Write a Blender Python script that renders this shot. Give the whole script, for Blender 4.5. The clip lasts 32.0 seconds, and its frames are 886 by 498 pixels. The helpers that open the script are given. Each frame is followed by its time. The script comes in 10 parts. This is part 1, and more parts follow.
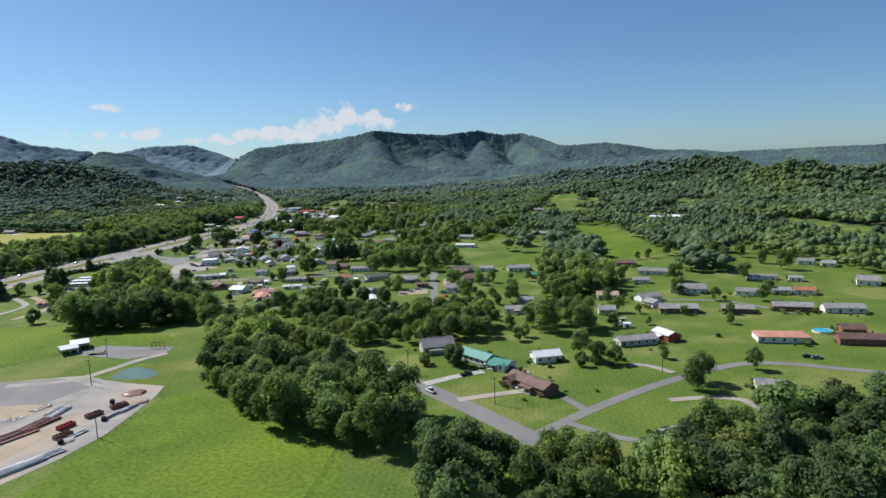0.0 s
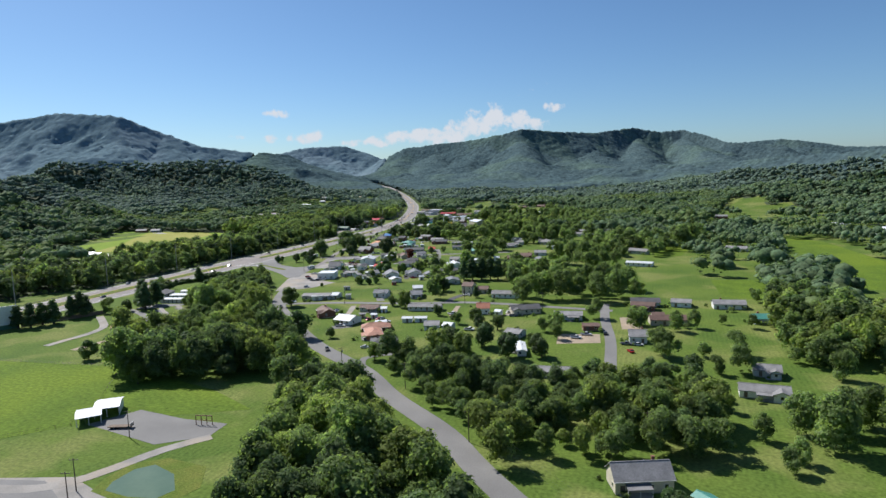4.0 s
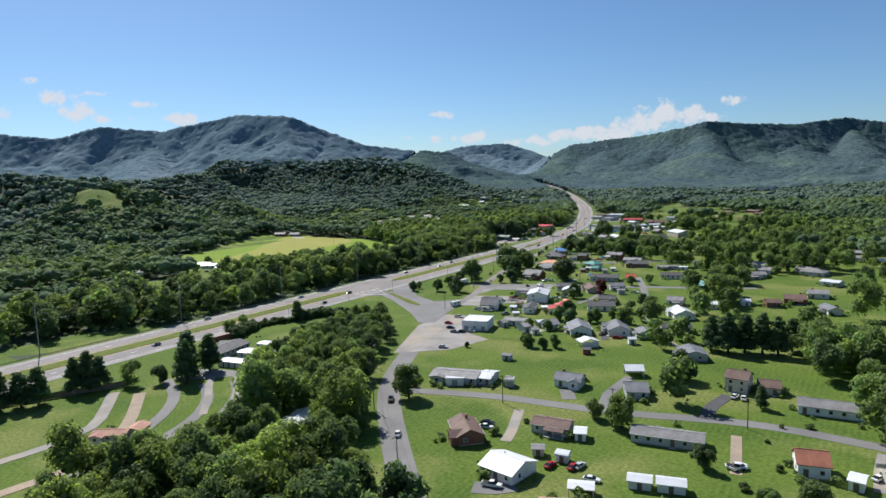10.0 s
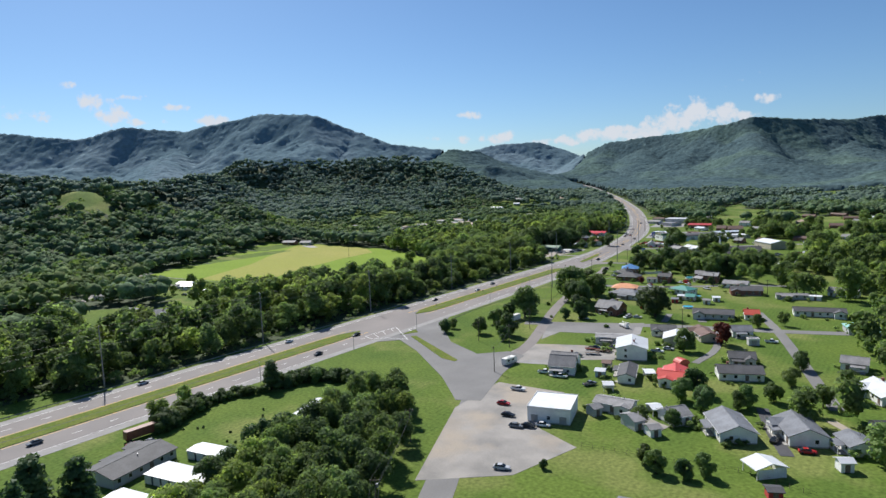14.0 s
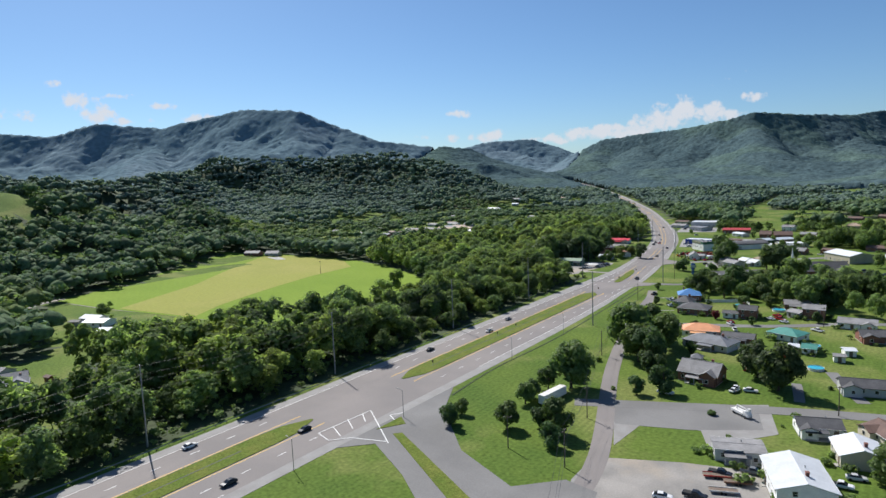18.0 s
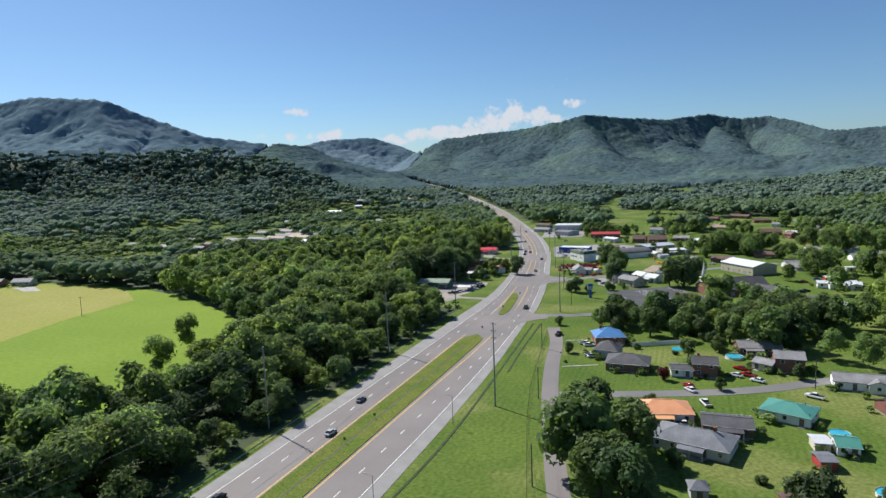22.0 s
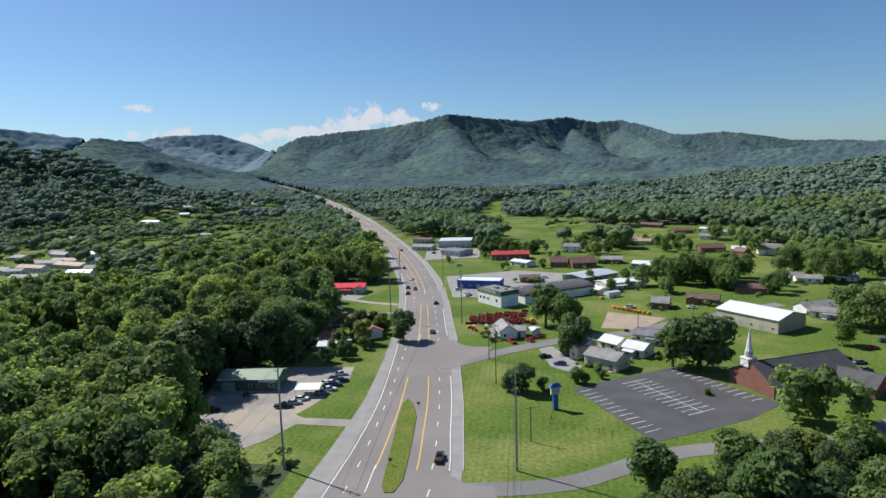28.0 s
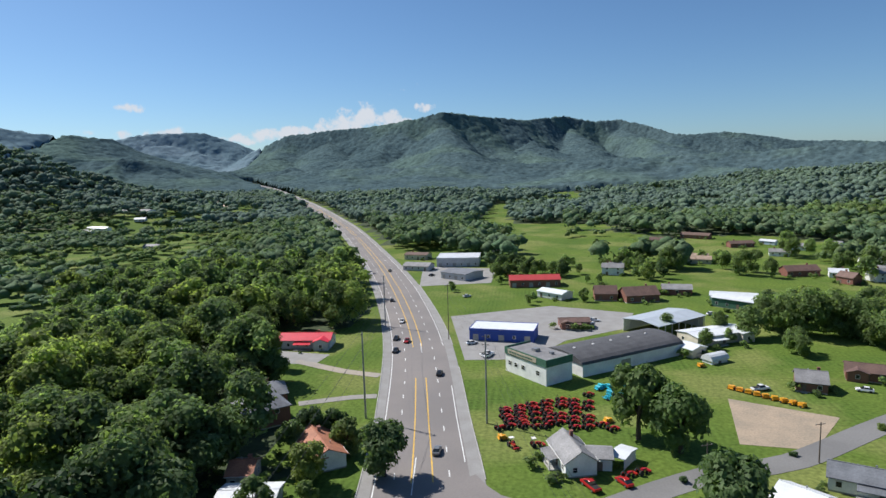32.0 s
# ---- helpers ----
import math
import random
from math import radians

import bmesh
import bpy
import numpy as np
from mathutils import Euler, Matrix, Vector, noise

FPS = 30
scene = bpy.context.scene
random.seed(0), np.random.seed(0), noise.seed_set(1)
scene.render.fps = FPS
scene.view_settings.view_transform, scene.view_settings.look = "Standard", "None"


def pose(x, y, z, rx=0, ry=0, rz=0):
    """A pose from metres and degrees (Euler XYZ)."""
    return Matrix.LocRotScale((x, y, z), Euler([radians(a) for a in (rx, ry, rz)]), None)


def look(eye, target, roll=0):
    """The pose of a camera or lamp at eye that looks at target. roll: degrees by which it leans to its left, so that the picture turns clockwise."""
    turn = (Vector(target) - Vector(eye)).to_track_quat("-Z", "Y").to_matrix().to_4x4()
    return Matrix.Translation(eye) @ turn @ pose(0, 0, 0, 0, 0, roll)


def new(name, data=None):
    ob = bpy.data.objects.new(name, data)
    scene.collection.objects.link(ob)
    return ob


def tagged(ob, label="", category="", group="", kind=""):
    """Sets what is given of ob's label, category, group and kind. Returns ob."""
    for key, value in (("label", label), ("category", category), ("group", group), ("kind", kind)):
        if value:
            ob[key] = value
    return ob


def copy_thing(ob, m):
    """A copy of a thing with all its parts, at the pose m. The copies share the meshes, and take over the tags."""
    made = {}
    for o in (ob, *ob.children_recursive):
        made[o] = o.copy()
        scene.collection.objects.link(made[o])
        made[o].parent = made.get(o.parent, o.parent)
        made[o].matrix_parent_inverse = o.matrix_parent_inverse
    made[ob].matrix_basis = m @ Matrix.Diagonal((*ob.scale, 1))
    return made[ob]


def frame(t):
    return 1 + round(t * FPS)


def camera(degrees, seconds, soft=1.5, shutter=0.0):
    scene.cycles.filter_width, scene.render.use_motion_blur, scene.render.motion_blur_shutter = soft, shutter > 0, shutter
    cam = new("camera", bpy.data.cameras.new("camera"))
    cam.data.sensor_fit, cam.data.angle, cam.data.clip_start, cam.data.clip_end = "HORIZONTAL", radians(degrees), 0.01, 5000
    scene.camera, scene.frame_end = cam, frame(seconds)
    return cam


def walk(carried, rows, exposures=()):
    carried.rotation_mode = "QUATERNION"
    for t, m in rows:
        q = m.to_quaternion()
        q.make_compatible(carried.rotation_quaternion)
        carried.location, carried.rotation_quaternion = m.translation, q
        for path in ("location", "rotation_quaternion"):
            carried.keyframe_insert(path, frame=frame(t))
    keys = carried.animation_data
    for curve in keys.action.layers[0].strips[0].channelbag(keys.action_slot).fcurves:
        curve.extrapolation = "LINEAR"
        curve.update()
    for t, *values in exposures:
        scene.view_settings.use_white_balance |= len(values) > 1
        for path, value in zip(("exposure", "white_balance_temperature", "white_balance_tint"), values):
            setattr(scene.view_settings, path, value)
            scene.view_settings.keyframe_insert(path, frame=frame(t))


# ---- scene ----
cam = camera(70.0, 32.0)
METRES, EYE, TILT, LEAN, TURN = 1000.0, 87.0, 0.0, 0.0, 6.5
ROWS = [
    (0.0, 0.0, 0.0, 0.0, -0.23, -7.52, 1.76),
    (0.5, -0.0004, 0.016, -0.0005, 1.4, -7.45, 1.75),
    (1.0, -0.0014, 0.0321, -0.0009, 3.32, -7.37, 1.73),
    (1.5, -0.0029, 0.0482, -0.0014, 5.18, -7.29, 1.74),
    (2.0, -0.0048, 0.0641, -0.0019, 6.77, -7.26, 1.76),
    (2.5, -0.0073, 0.0799, -0.0022, 8.22, -7.21, 1.78),
    (3.0, -0.0101, 0.0957, -0.0027, 9.65, -7.16, 1.8),
    (3.5, -0.0134, 0.1115, -0.0032, 11.21, -7.1, 1.8),
    (4.0, -0.0171, 0.127, -0.0036, 12.83, -7.05, 1.81),
    (4.5, -0.0212, 0.1425, -0.004, 14.28, -7.0, 1.83),
    (6.5, -0.041, 0.2023, -0.0051, 19.28, -6.91, 1.89),
    (7.0, -0.0469, 0.2172, -0.0053, 20.5, -6.89, 1.92),
    (7.5, -0.053, 0.2319, -0.0056, 21.72, -6.86, 1.92),
    (8.0, -0.0596, 0.2465, -0.006, 22.89, -6.83, 1.94),
    (8.5, -0.0664, 0.261, -0.0062, 24.05, -6.8, 1.97),
    (9.0, -0.0734, 0.2753, -0.0064, 25.13, -6.77, 1.97),
    (9.5, -0.0807, 0.2896, -0.0066, 26.21, -6.72, 1.94),
    (10.0, -0.0882, 0.3034, -0.0068, 27.28, -6.68, 1.91),
    (10.5, -0.096, 0.3174, -0.0071, 28.27, -6.62, 1.92),
    (11.0, -0.1041, 0.3311, -0.0075, 29.26, -6.57, 1.9),
    (11.5, -0.1124, 0.3446, -0.0076, 29.88, -6.56, 1.87),
    (12.0, -0.1206, 0.3582, -0.008, 29.91, -6.54, 1.94),
    (12.5, -0.1288, 0.3716, -0.0081, 29.87, -6.55, 1.99),
    (13.0, -0.1372, 0.385, -0.0083, 29.83, -6.54, 2.02),
    (13.5, -0.1454, 0.3986, -0.0087, 29.81, -6.53, 2.09),
    (14.0, -0.1536, 0.4121, -0.0089, 29.77, -6.54, 2.13),
    (14.5, -0.1619, 0.4253, -0.0091, 29.72, -6.55, 2.2),
    (16.5, -0.1943, 0.4777, -0.0096, 29.57, -6.62, 2.26),
    (17.0, -0.2024, 0.4913, -0.0099, 29.13, -6.63, 2.26),
    (17.5, -0.2106, 0.5045, -0.0101, 29.1, -6.65, 2.25),
    (18.0, -0.2187, 0.5178, -0.0103, 28.8, -6.69, 2.26),
    (18.5, -0.2266, 0.5314, -0.0104, 27.16, -6.77, 2.25),
    (19.0, -0.2339, 0.5454, -0.0108, 25.23, -6.84, 2.26),
    (19.5, -0.2409, 0.5594, -0.0109, 23.38, -6.93, 2.25),
    (20.0, -0.2475, 0.5737, -0.0113, 21.54, -7.0, 2.22),
    (20.5, -0.2535, 0.5881, -0.0117, 19.71, -7.05, 2.22),
    (21.0, -0.2591, 0.6026, -0.0118, 17.92, -7.11, 2.21),
    (21.5, -0.2641, 0.6169, -0.0121, 16.2, -7.17, 2.2),
    (22.0, -0.2689, 0.6316, -0.0125, 14.57, -7.24, 2.12),
    (22.5, -0.2734, 0.6465, -0.0128, 13.6, -7.27, 2.1),
    (23.0, -0.2774, 0.6614, -0.0131, 12.0, -7.33, 2.07),
    (23.5, -0.2811, 0.6766, -0.0135, 10.49, -7.38, 2.0),
    (24.0, -0.2845, 0.6918, -0.0139, 10.38, -7.34, 1.97),
    (24.5, -0.2881, 0.7068, -0.0142, 9.96, -7.35, 1.91),
    (25.0, -0.2913, 0.7219, -0.0144, 8.45, -7.4, 1.85),
    (25.5, -0.2939, 0.737, -0.0148, 7.2, -7.41, 1.84),
    (27.5, -0.3016, 0.7972, -0.016, 3.05, -7.5, 1.8),
    (28.0, -0.3031, 0.8124, -0.0164, 2.09, -7.52, 1.76),
    (28.5, -0.3043, 0.8274, -0.0168, 1.54, -7.52, 1.69),
    (29.0, -0.3055, 0.8425, -0.0172, 1.52, -7.52, 1.64),
    (29.5, -0.3067, 0.8576, -0.0177, 1.5, -7.5, 1.65),
    (30.0, -0.3079, 0.8726, -0.0181, 1.48, -7.47, 1.64),
    (30.5, -0.3092, 0.8877, -0.0185, 1.46, -7.46, 1.61),
    (31.0, -0.3102, 0.9026, -0.0188, 1.46, -7.45, 1.6),
    (31.5, -0.3114, 0.9176, -0.0193, 1.45, -7.44, 1.63),
    (32.0, -0.3126, 0.9326, -0.0197, 1.43, -7.45, 1.6),
]
walk(cam, [(t, pose(0, 0, EYE, TILT, LEAN, TURN) @ pose(METRES * x, METRES * y, METRES * z, 90 + pitch, roll, yaw)) for t, x, y, z, yaw, pitch, roll in ROWS], [(0.0, 0.34, 6300, 11), (32.0, 0.34, 6300, 11)])

# ---- light ----
SUN_EL, SUN_AZ = 46.0, 115.5          # degrees above the ground; anticlockwise from +x
sun_dir = Vector((math.cos(radians(SUN_EL)) * math.cos(radians(SUN_AZ + 39)), math.cos(radians(SUN_EL)) * math.sin(radians(SUN_AZ + 39)), math.sin(radians(SUN_EL))))
sun = new("sun", bpy.data.lights.new("sun", "SUN"))
sun.data.energy, sun.data.angle, sun.data.color = 5.0, radians(0.55), (1.0, 0.955, 0.88)
sun.matrix_world = look((0, 0, 900), Vector((0, 0, 900)) - sun_dir)


SKY_TINT = (0.76, 0.92, 1.0, 1)          # the clear deep blue of a dry summer day


def build_world():
    w = bpy.data.worlds.new("sky")
    scene.world = w
    w.use_nodes = True
    nt = w.node_tree
    nt.nodes.clear()
    N = nt.nodes.new
    out, bg = N("ShaderNodeOutputWorld"), N("ShaderNodeBackground")
    sky = N("ShaderNodeTexSky")
    sky.sky_type, sky.sun_disc = "NISHITA", False
    sky.sun_elevation, sky.sun_rotation = radians(SUN_EL), math.atan2(sun_dir.x, sun_dir.y)
    sky.altitude, sky.air_density, sky.dust_density, sky.ozone_density = 1500, 1.0, 1.6, 4.0
    bg.inputs["Strength"].default_value = 0.08
    tc = N("ShaderNodeTexCoord")
    # fair-weather cumulus low over the ridges and one thin streak: place (azimuth left of +y, height), half sizes, density
    clouds = [((25.4, 2.7), (1.6, 0.5), 1.0), ((23.2, 3.0), (1.9, 0.6), 1.1), ((20.4, 3.1), (2.0, 0.75), 1.15), ((18.0, 3.4), (1.7, 0.9), 1.2), ((16.2, 4.0), (1.4, 1.1), 1.25), ((14.6, 4.5), (1.2, 1.25), 1.25), ((12.9, 4.1), (1.5, 0.9), 1.15), ((11.0, 3.8), (1.3, 0.6), 0.9),
              ((9.6, 5.25), (1.0, 0.45), 1.05), ((33.6, 5.35), (1.1, 0.45), 0.95), ((31.1, 3.2), (2.0, 0.6), 1.05), ((34.4, 3.2), (1.1, 0.42), 0.8), ((27.4, 2.7), (1.2, 0.4), 0.6), ((64.6, 6.8), (1.3, 0.9), 0.95), ((63.2, 5.8), (1.5, 0.8), 1.0), ((61.8, 5.2), (1.0, 0.4), 0.85),
              ((61.4, 7.2), (1.5, 0.35), 0.7), ((58.2, 6.4), (1.4, 0.4), 0.7), ((55.8, 5.3), (1.5, 0.65), 1.05), ((59.5, 5.3), (0.6, 0.35), 0.7), ((66.3, 7.9), (0.8, 0.5), 0.6), ((37.0, 3.4), (0.8, 0.35), 0.5), ((68.6, 5.6), (1.8, 0.6), 0.7), ((72.0, 6.4), (1.6, 0.6), 0.7),
              ((12.3, 6.35), (0.8, 0.16), 0.6), ((11.2, 6.75), (0.8, 0.17), 0.6), ((10.2, 7.25), (0.7, 0.18), 0.45)]
    noise_n = N("ShaderNodeTexNoise")
    noise_n.inputs["Scale"].default_value, noise_n.inputs["Detail"].default_value, noise_n.inputs["Roughness"].default_value = 52.0, 9.0, 0.6
    nt.links.new(tc.outputs["Generated"], noise_n.inputs["Vector"])
    best = None
    for (az, el), (wa, wh), dens in clouds:
        a, e = radians(90 + az), radians(el)
        c = Vector((math.cos(e) * math.cos(a), math.cos(e) * math.sin(a), math.sin(e)))
        side = Vector((-math.sin(a), math.cos(a), 0))
        up = c.cross(side) * -1
        sub = N("ShaderNodeVectorMath")
        sub.operation = "SUBTRACT"
        sub.inputs[1].default_value = c
        nt.links.new(tc.outputs["Generated"], sub.inputs[0])
        lens = []
        for v, s in ((side, wa), (up, wh)):
            d = N("ShaderNodeVectorMath")
            d.operation = "DOT_PRODUCT"
            d.inputs[1].default_value = v / radians(s)
            nt.links.new(sub.outputs[0], d.inputs[0])
            sq = N("ShaderNodeMath")
            sq.operation = "POWER"
            sq.inputs[1].default_value = 2
            ab = N("ShaderNodeMath")
            ab.operation = "ABSOLUTE"
            nt.links.new(d.outputs["Value"], ab.inputs[0])
            nt.links.new(ab.outputs[0], sq.inputs[0])
            lens.append(sq)
        add = N("ShaderNodeMath")
        add.operation = "ADD"
        nt.links.new(lens[0].outputs[0], add.inputs[0])
        nt.links.new(lens[1].outputs[0], add.inputs[1])
        inv = N("ShaderNodeMath")
        inv.operation, inv.inputs[0].default_value = "SUBTRACT", dens
        nt.links.new(add.outputs[0], inv.inputs[1])
        if best is None:
            best = inv
        else:
            mx = N("ShaderNodeMath")
            mx.operation = "MAXIMUM"
            nt.links.new(best.outputs[0], mx.inputs[0])
            nt.links.new(inv.outputs[0], mx.inputs[1])
            best = mx
    # noise eats into the soft bodies
    k = N("ShaderNodeMath")
    k.operation, k.inputs[1].default_value, k.inputs[2].default_value = "MULTIPLY_ADD", 4.6, -2.25
    nt.links.new(noise_n.outputs["Fac"], k.inputs[0])
    s = N("ShaderNodeMath")
    s.operation = "ADD"
    nt.links.new(best.outputs[0], s.inputs[0])
    nt.links.new(k.outputs[0], s.inputs[1])
    ramp = N("ShaderNodeMapRange")
    ramp.interpolation_type = "SMOOTHSTEP"
    ramp.inputs["From Min"].default_value, ramp.inputs["From Max"].default_value, ramp.inputs["To Max"].default_value = 0.1, 1.1, 0.92
    nt.links.new(s.outputs[0], ramp.inputs["Value"])
    mix = N("ShaderNodeMix")
    mix.data_type = "RGBA"
    mix.inputs["B"].default_value = (7.0, 7.2, 7.5, 1)
    nt.links.new(ramp.outputs["Result"], mix.inputs["Factor"])
    deep = N("ShaderNodeMix")
    deep.data_type, deep.blend_type = "RGBA", "MULTIPLY"
    deep.inputs["Factor"].default_value, deep.inputs["B"].default_value = 1.0, SKY_TINT
    nt.links.new(sky.outputs[0], deep.inputs["A"])
    nt.links.new(deep.outputs["Result"], mix.inputs["A"])
    nt.links.new(mix.outputs["Result"], bg.inputs["Color"])
    nt.links.new(bg.outputs[0], out.inputs["Surface"])


build_world()


# ---- materials ----
def material(name, color, rough=0.8, metal=0.0, second=None, scale=0.5, fine=6.0, amount=0.35, bump=0.0, bump_scale=20.0, coords="Object", random=0.0, sheen=0.0, spec=0.5, third=None, third_scale=0.02, thin=0.0, mown=0.0):
    """Two-scale mottled surface: a broad patchiness between two colours, a fine grain, and a little relief."""
    m = bpy.data.materials.new(name)
    m.use_nodes = True
    nt = m.node_tree
    b = nt.nodes["Principled BSDF"]
    b.inputs["Roughness"].default_value, b.inputs["Metallic"].default_value = rough, metal
    b.inputs["Specular IOR Level"].default_value = spec
    if sheen:
        b.inputs["Sheen Weight"].default_value, b.inputs["Sheen Roughness"].default_value = sheen, 0.5
    N, L = nt.nodes.new, nt.links.new
    tc = N("ShaderNodeTexCoord")
    geo = N("ShaderNodeNewGeometry")
    vec = geo.outputs["Position"] if coords == "World" else tc.outputs["Object"]
    second = second or tuple(c * 0.72 for c in color)
    n1, n2 = N("ShaderNodeTexNoise"), N("ShaderNodeTexNoise")
    n1.inputs["Scale"].default_value, n1.inputs["Detail"].default_value = scale, 5
    n2.inputs["Scale"].default_value, n2.inputs["Detail"].default_value = fine, 3
    L(vec, n1.inputs["Vector"]), L(vec, n2.inputs["Vector"])
    r = N("ShaderNodeMapRange")
    r.inputs["From Min"].default_value, r.inputs["From Max"].default_value = 0.36, 0.64
    L(n1.outputs["Fac"], r.inputs["Value"])
    mix = N("ShaderNodeMix")
    mix.data_type = "RGBA"
    mix.inputs["A"].default_value, mix.inputs["B"].default_value = (*color, 1), (*second, 1)
    L(r.outputs["Result"], mix.inputs["Factor"])
    last = mix.outputs["Result"]
    if third:
        n3 = N("ShaderNodeTexNoise")
        n3.inputs["Scale"].default_value, n3.inputs["Detail"].default_value = third_scale, 6
        L(vec, n3.inputs["Vector"])
        r3 = N("ShaderNodeMapRange")
        r3.inputs["From Min"].default_value, r3.inputs["From Max"].default_value = 0.5, 0.62
        L(n3.outputs["Fac"], r3.inputs["Value"])
        m3 = N("ShaderNodeMix")
        m3.data_type = "RGBA"
        m3.inputs["B"].default_value = (*third, 1)
        L(r3.outputs["Result"], m3.inputs["Factor"]), L(last, m3.inputs["A"])
        last = m3.outputs["Result"]
    hsv = N("ShaderNodeHueSaturation")
    g = N("ShaderNodeMapRange")
    g.inputs["To Min"].default_value, g.inputs["To Max"].default_value = 1 - amount, 1 + amount
    g.inputs["From Min"].default_value, g.inputs["From Max"].default_value = 0.25, 0.75
    L(n2.outputs["Fac"], g.inputs["Value"])
    val = g.outputs["Result"]
    if mown:
        # bands left by the mower, fading in and out over the lawns
        wv, mk, sc, ad = N("ShaderNodeTexWave"), N("ShaderNodeMapRange"), N("ShaderNodeMath"), N("ShaderNodeMath")
        wv.inputs["Scale"].default_value, wv.inputs["Distortion"].default_value = 0.16, 4.0
        wv.inputs["Detail Scale"].default_value = 0.05
        L(vec, wv.inputs["Vector"])
        mk.inputs["From Min"].default_value, mk.inputs["From Max"].default_value, mk.inputs["To Max"].default_value = 0.42, 0.6, mown
        L(n1.outputs["Fac"], mk.inputs["Value"])
        sc.operation, ad.operation = "MULTIPLY", "ADD"
        L(wv.outputs["Fac"], sc.inputs[0]), L(mk.outputs["Result"], sc.inputs[1]), L(sc.outputs[0], ad.inputs[0]), L(val, ad.inputs[1])
        val = ad.outputs[0]
    if random:
        oi = N("ShaderNodeObjectInfo") if random > 0 else None
        src = oi.outputs["Random"] if random > 0 else geo.outputs["Random Per Island"]
        rr = N("ShaderNodeMapRange")
        rr.inputs["To Min"].default_value, rr.inputs["To Max"].default_value = 1 - abs(random), 1 + abs(random)
        L(src, rr.inputs["Value"])
        mu = N("ShaderNodeMath")
        mu.operation = "MULTIPLY"
        L(val, mu.inputs[0]), L(rr.outputs["Result"], mu.inputs[1])
        val = mu.outputs[0]
        hr = N("ShaderNodeMapRange")
        hr.inputs["To Min"].default_value, hr.inputs["To Max"].default_value = 0.5 - abs(random) * 0.07, 0.5 + abs(random) * 0.05
        fr = N("ShaderNodeMath")
        fr.operation = "MULTIPLY"
        fr.inputs[1].default_value = 7.31
        f2 = N("ShaderNodeMath")
        f2.operation = "FRACT"
        L(src, fr.inputs[0]), L(fr.outputs[0], f2.inputs[0]), L(f2.outputs[0], hr.inputs["Value"]), L(hr.outputs["Result"], hsv.inputs["Hue"])
    L(val, hsv.inputs["Value"]), L(last, hsv.inputs["Color"])
    L(hsv.outputs["Color"], b.inputs["Base Color"])
    if thin:
        # light that shines through leaves
        tr, ms = N("ShaderNodeBsdfTranslucent"), N("ShaderNodeMixShader")
        ms.inputs["Fac"].default_value = thin
        warm = N("ShaderNodeMix")
        warm.data_type, warm.blend_type = "RGBA", "MULTIPLY"
        warm.inputs["Factor"].default_value, warm.inputs["B"].default_value = 1.0, (1.4, 1.5, 0.8, 1)
        L(hsv.outputs["Color"], warm.inputs["A"]), L(warm.outputs["Result"], tr.inputs["Color"])
        L(b.outputs[0], ms.inputs[1]), L(tr.outputs[0], ms.inputs[2]), L(ms.outputs[0], nt.nodes["Material Output"].inputs["Surface"])
    if bump:
        nb, bu = N("ShaderNodeTexNoise"), N("ShaderNodeBump")
        nb.inputs["Scale"].default_value, nb.inputs["Detail"].default_value = bump_scale, 4
        bu.inputs["Strength"].default_value, bu.inputs["Distance"].default_value = 1.0, bump
        L(vec, nb.inputs["Vector"]), L(nb.outputs["Fac"], bu.inputs["Height"]), L(bu.outputs["Normal"], b.inputs["Normal"])
    return m


W_ = dict(coords="World")
M = {}
M["grass"] = material("mown_grass", (0.108, 0.158, 0.029), 0.9, second=(0.068, 0.114, 0.021), scale=0.035, fine=0.9, amount=0.36, bump=0.1, bump_scale=1.6, third=(0.15, 0.176, 0.05), third_scale=0.03, spec=0.08, mown=0.16, **W_)
M["meadow"] = material("meadow_grass", (0.108, 0.168, 0.02), 0.9, second=(0.08, 0.132, 0.017), scale=0.08, fine=0.7, amount=0.38, bump=0.14, bump_scale=1.2, third=(0.125, 0.182, 0.02), third_scale=0.02, spec=0.08, **W_)
M["hay"] = material("hay_field", (0.29, 0.28, 0.075), 0.9, second=(0.25, 0.26, 0.06), scale=0.02, fine=0.5, amount=0.14, bump=0.15, bump_scale=1.2, third=(0.26, 0.27, 0.06), third_scale=0.008, spec=0.1, **W_)
M["hay_green"] = material("hay_grass", (0.185, 0.265, 0.034), 0.9, second=(0.16, 0.24, 0.028), scale=0.02, fine=0.5, amount=0.14, bump=0.15, bump_scale=1.2, spec=0.08, **W_)
M["rough_grass"] = material("rough_verge_grass", (0.14, 0.16, 0.035), 0.9, second=(0.10, 0.145, 0.025), scale=0.15, fine=1.6, amount=0.35, bump=0.25, bump_scale=2.5, spec=0.08, **W_)
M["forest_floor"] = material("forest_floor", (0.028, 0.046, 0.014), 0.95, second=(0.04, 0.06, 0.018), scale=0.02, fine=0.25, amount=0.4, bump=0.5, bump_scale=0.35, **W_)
M["asphalt"] = material("worn_asphalt", (0.19, 0.186, 0.18), 0.88, second=(0.145, 0.142, 0.138), scale=0.05, fine=2.5, amount=0.12, bump=0.01, bump_scale=8, **W_)
M["highway"] = material("highway_asphalt", (0.212, 0.19, 0.178), 0.85, second=(0.172, 0.157, 0.15), scale=0.04, fine=3.0, amount=0.1, bump=0.01, bump_scale=8, **W_)
M["shoulder"] = material("pale_shoulder", (0.27, 0.265, 0.255), 0.9, second=(0.23, 0.22, 0.21), scale=0.2, fine=3, amount=0.12, **W_)
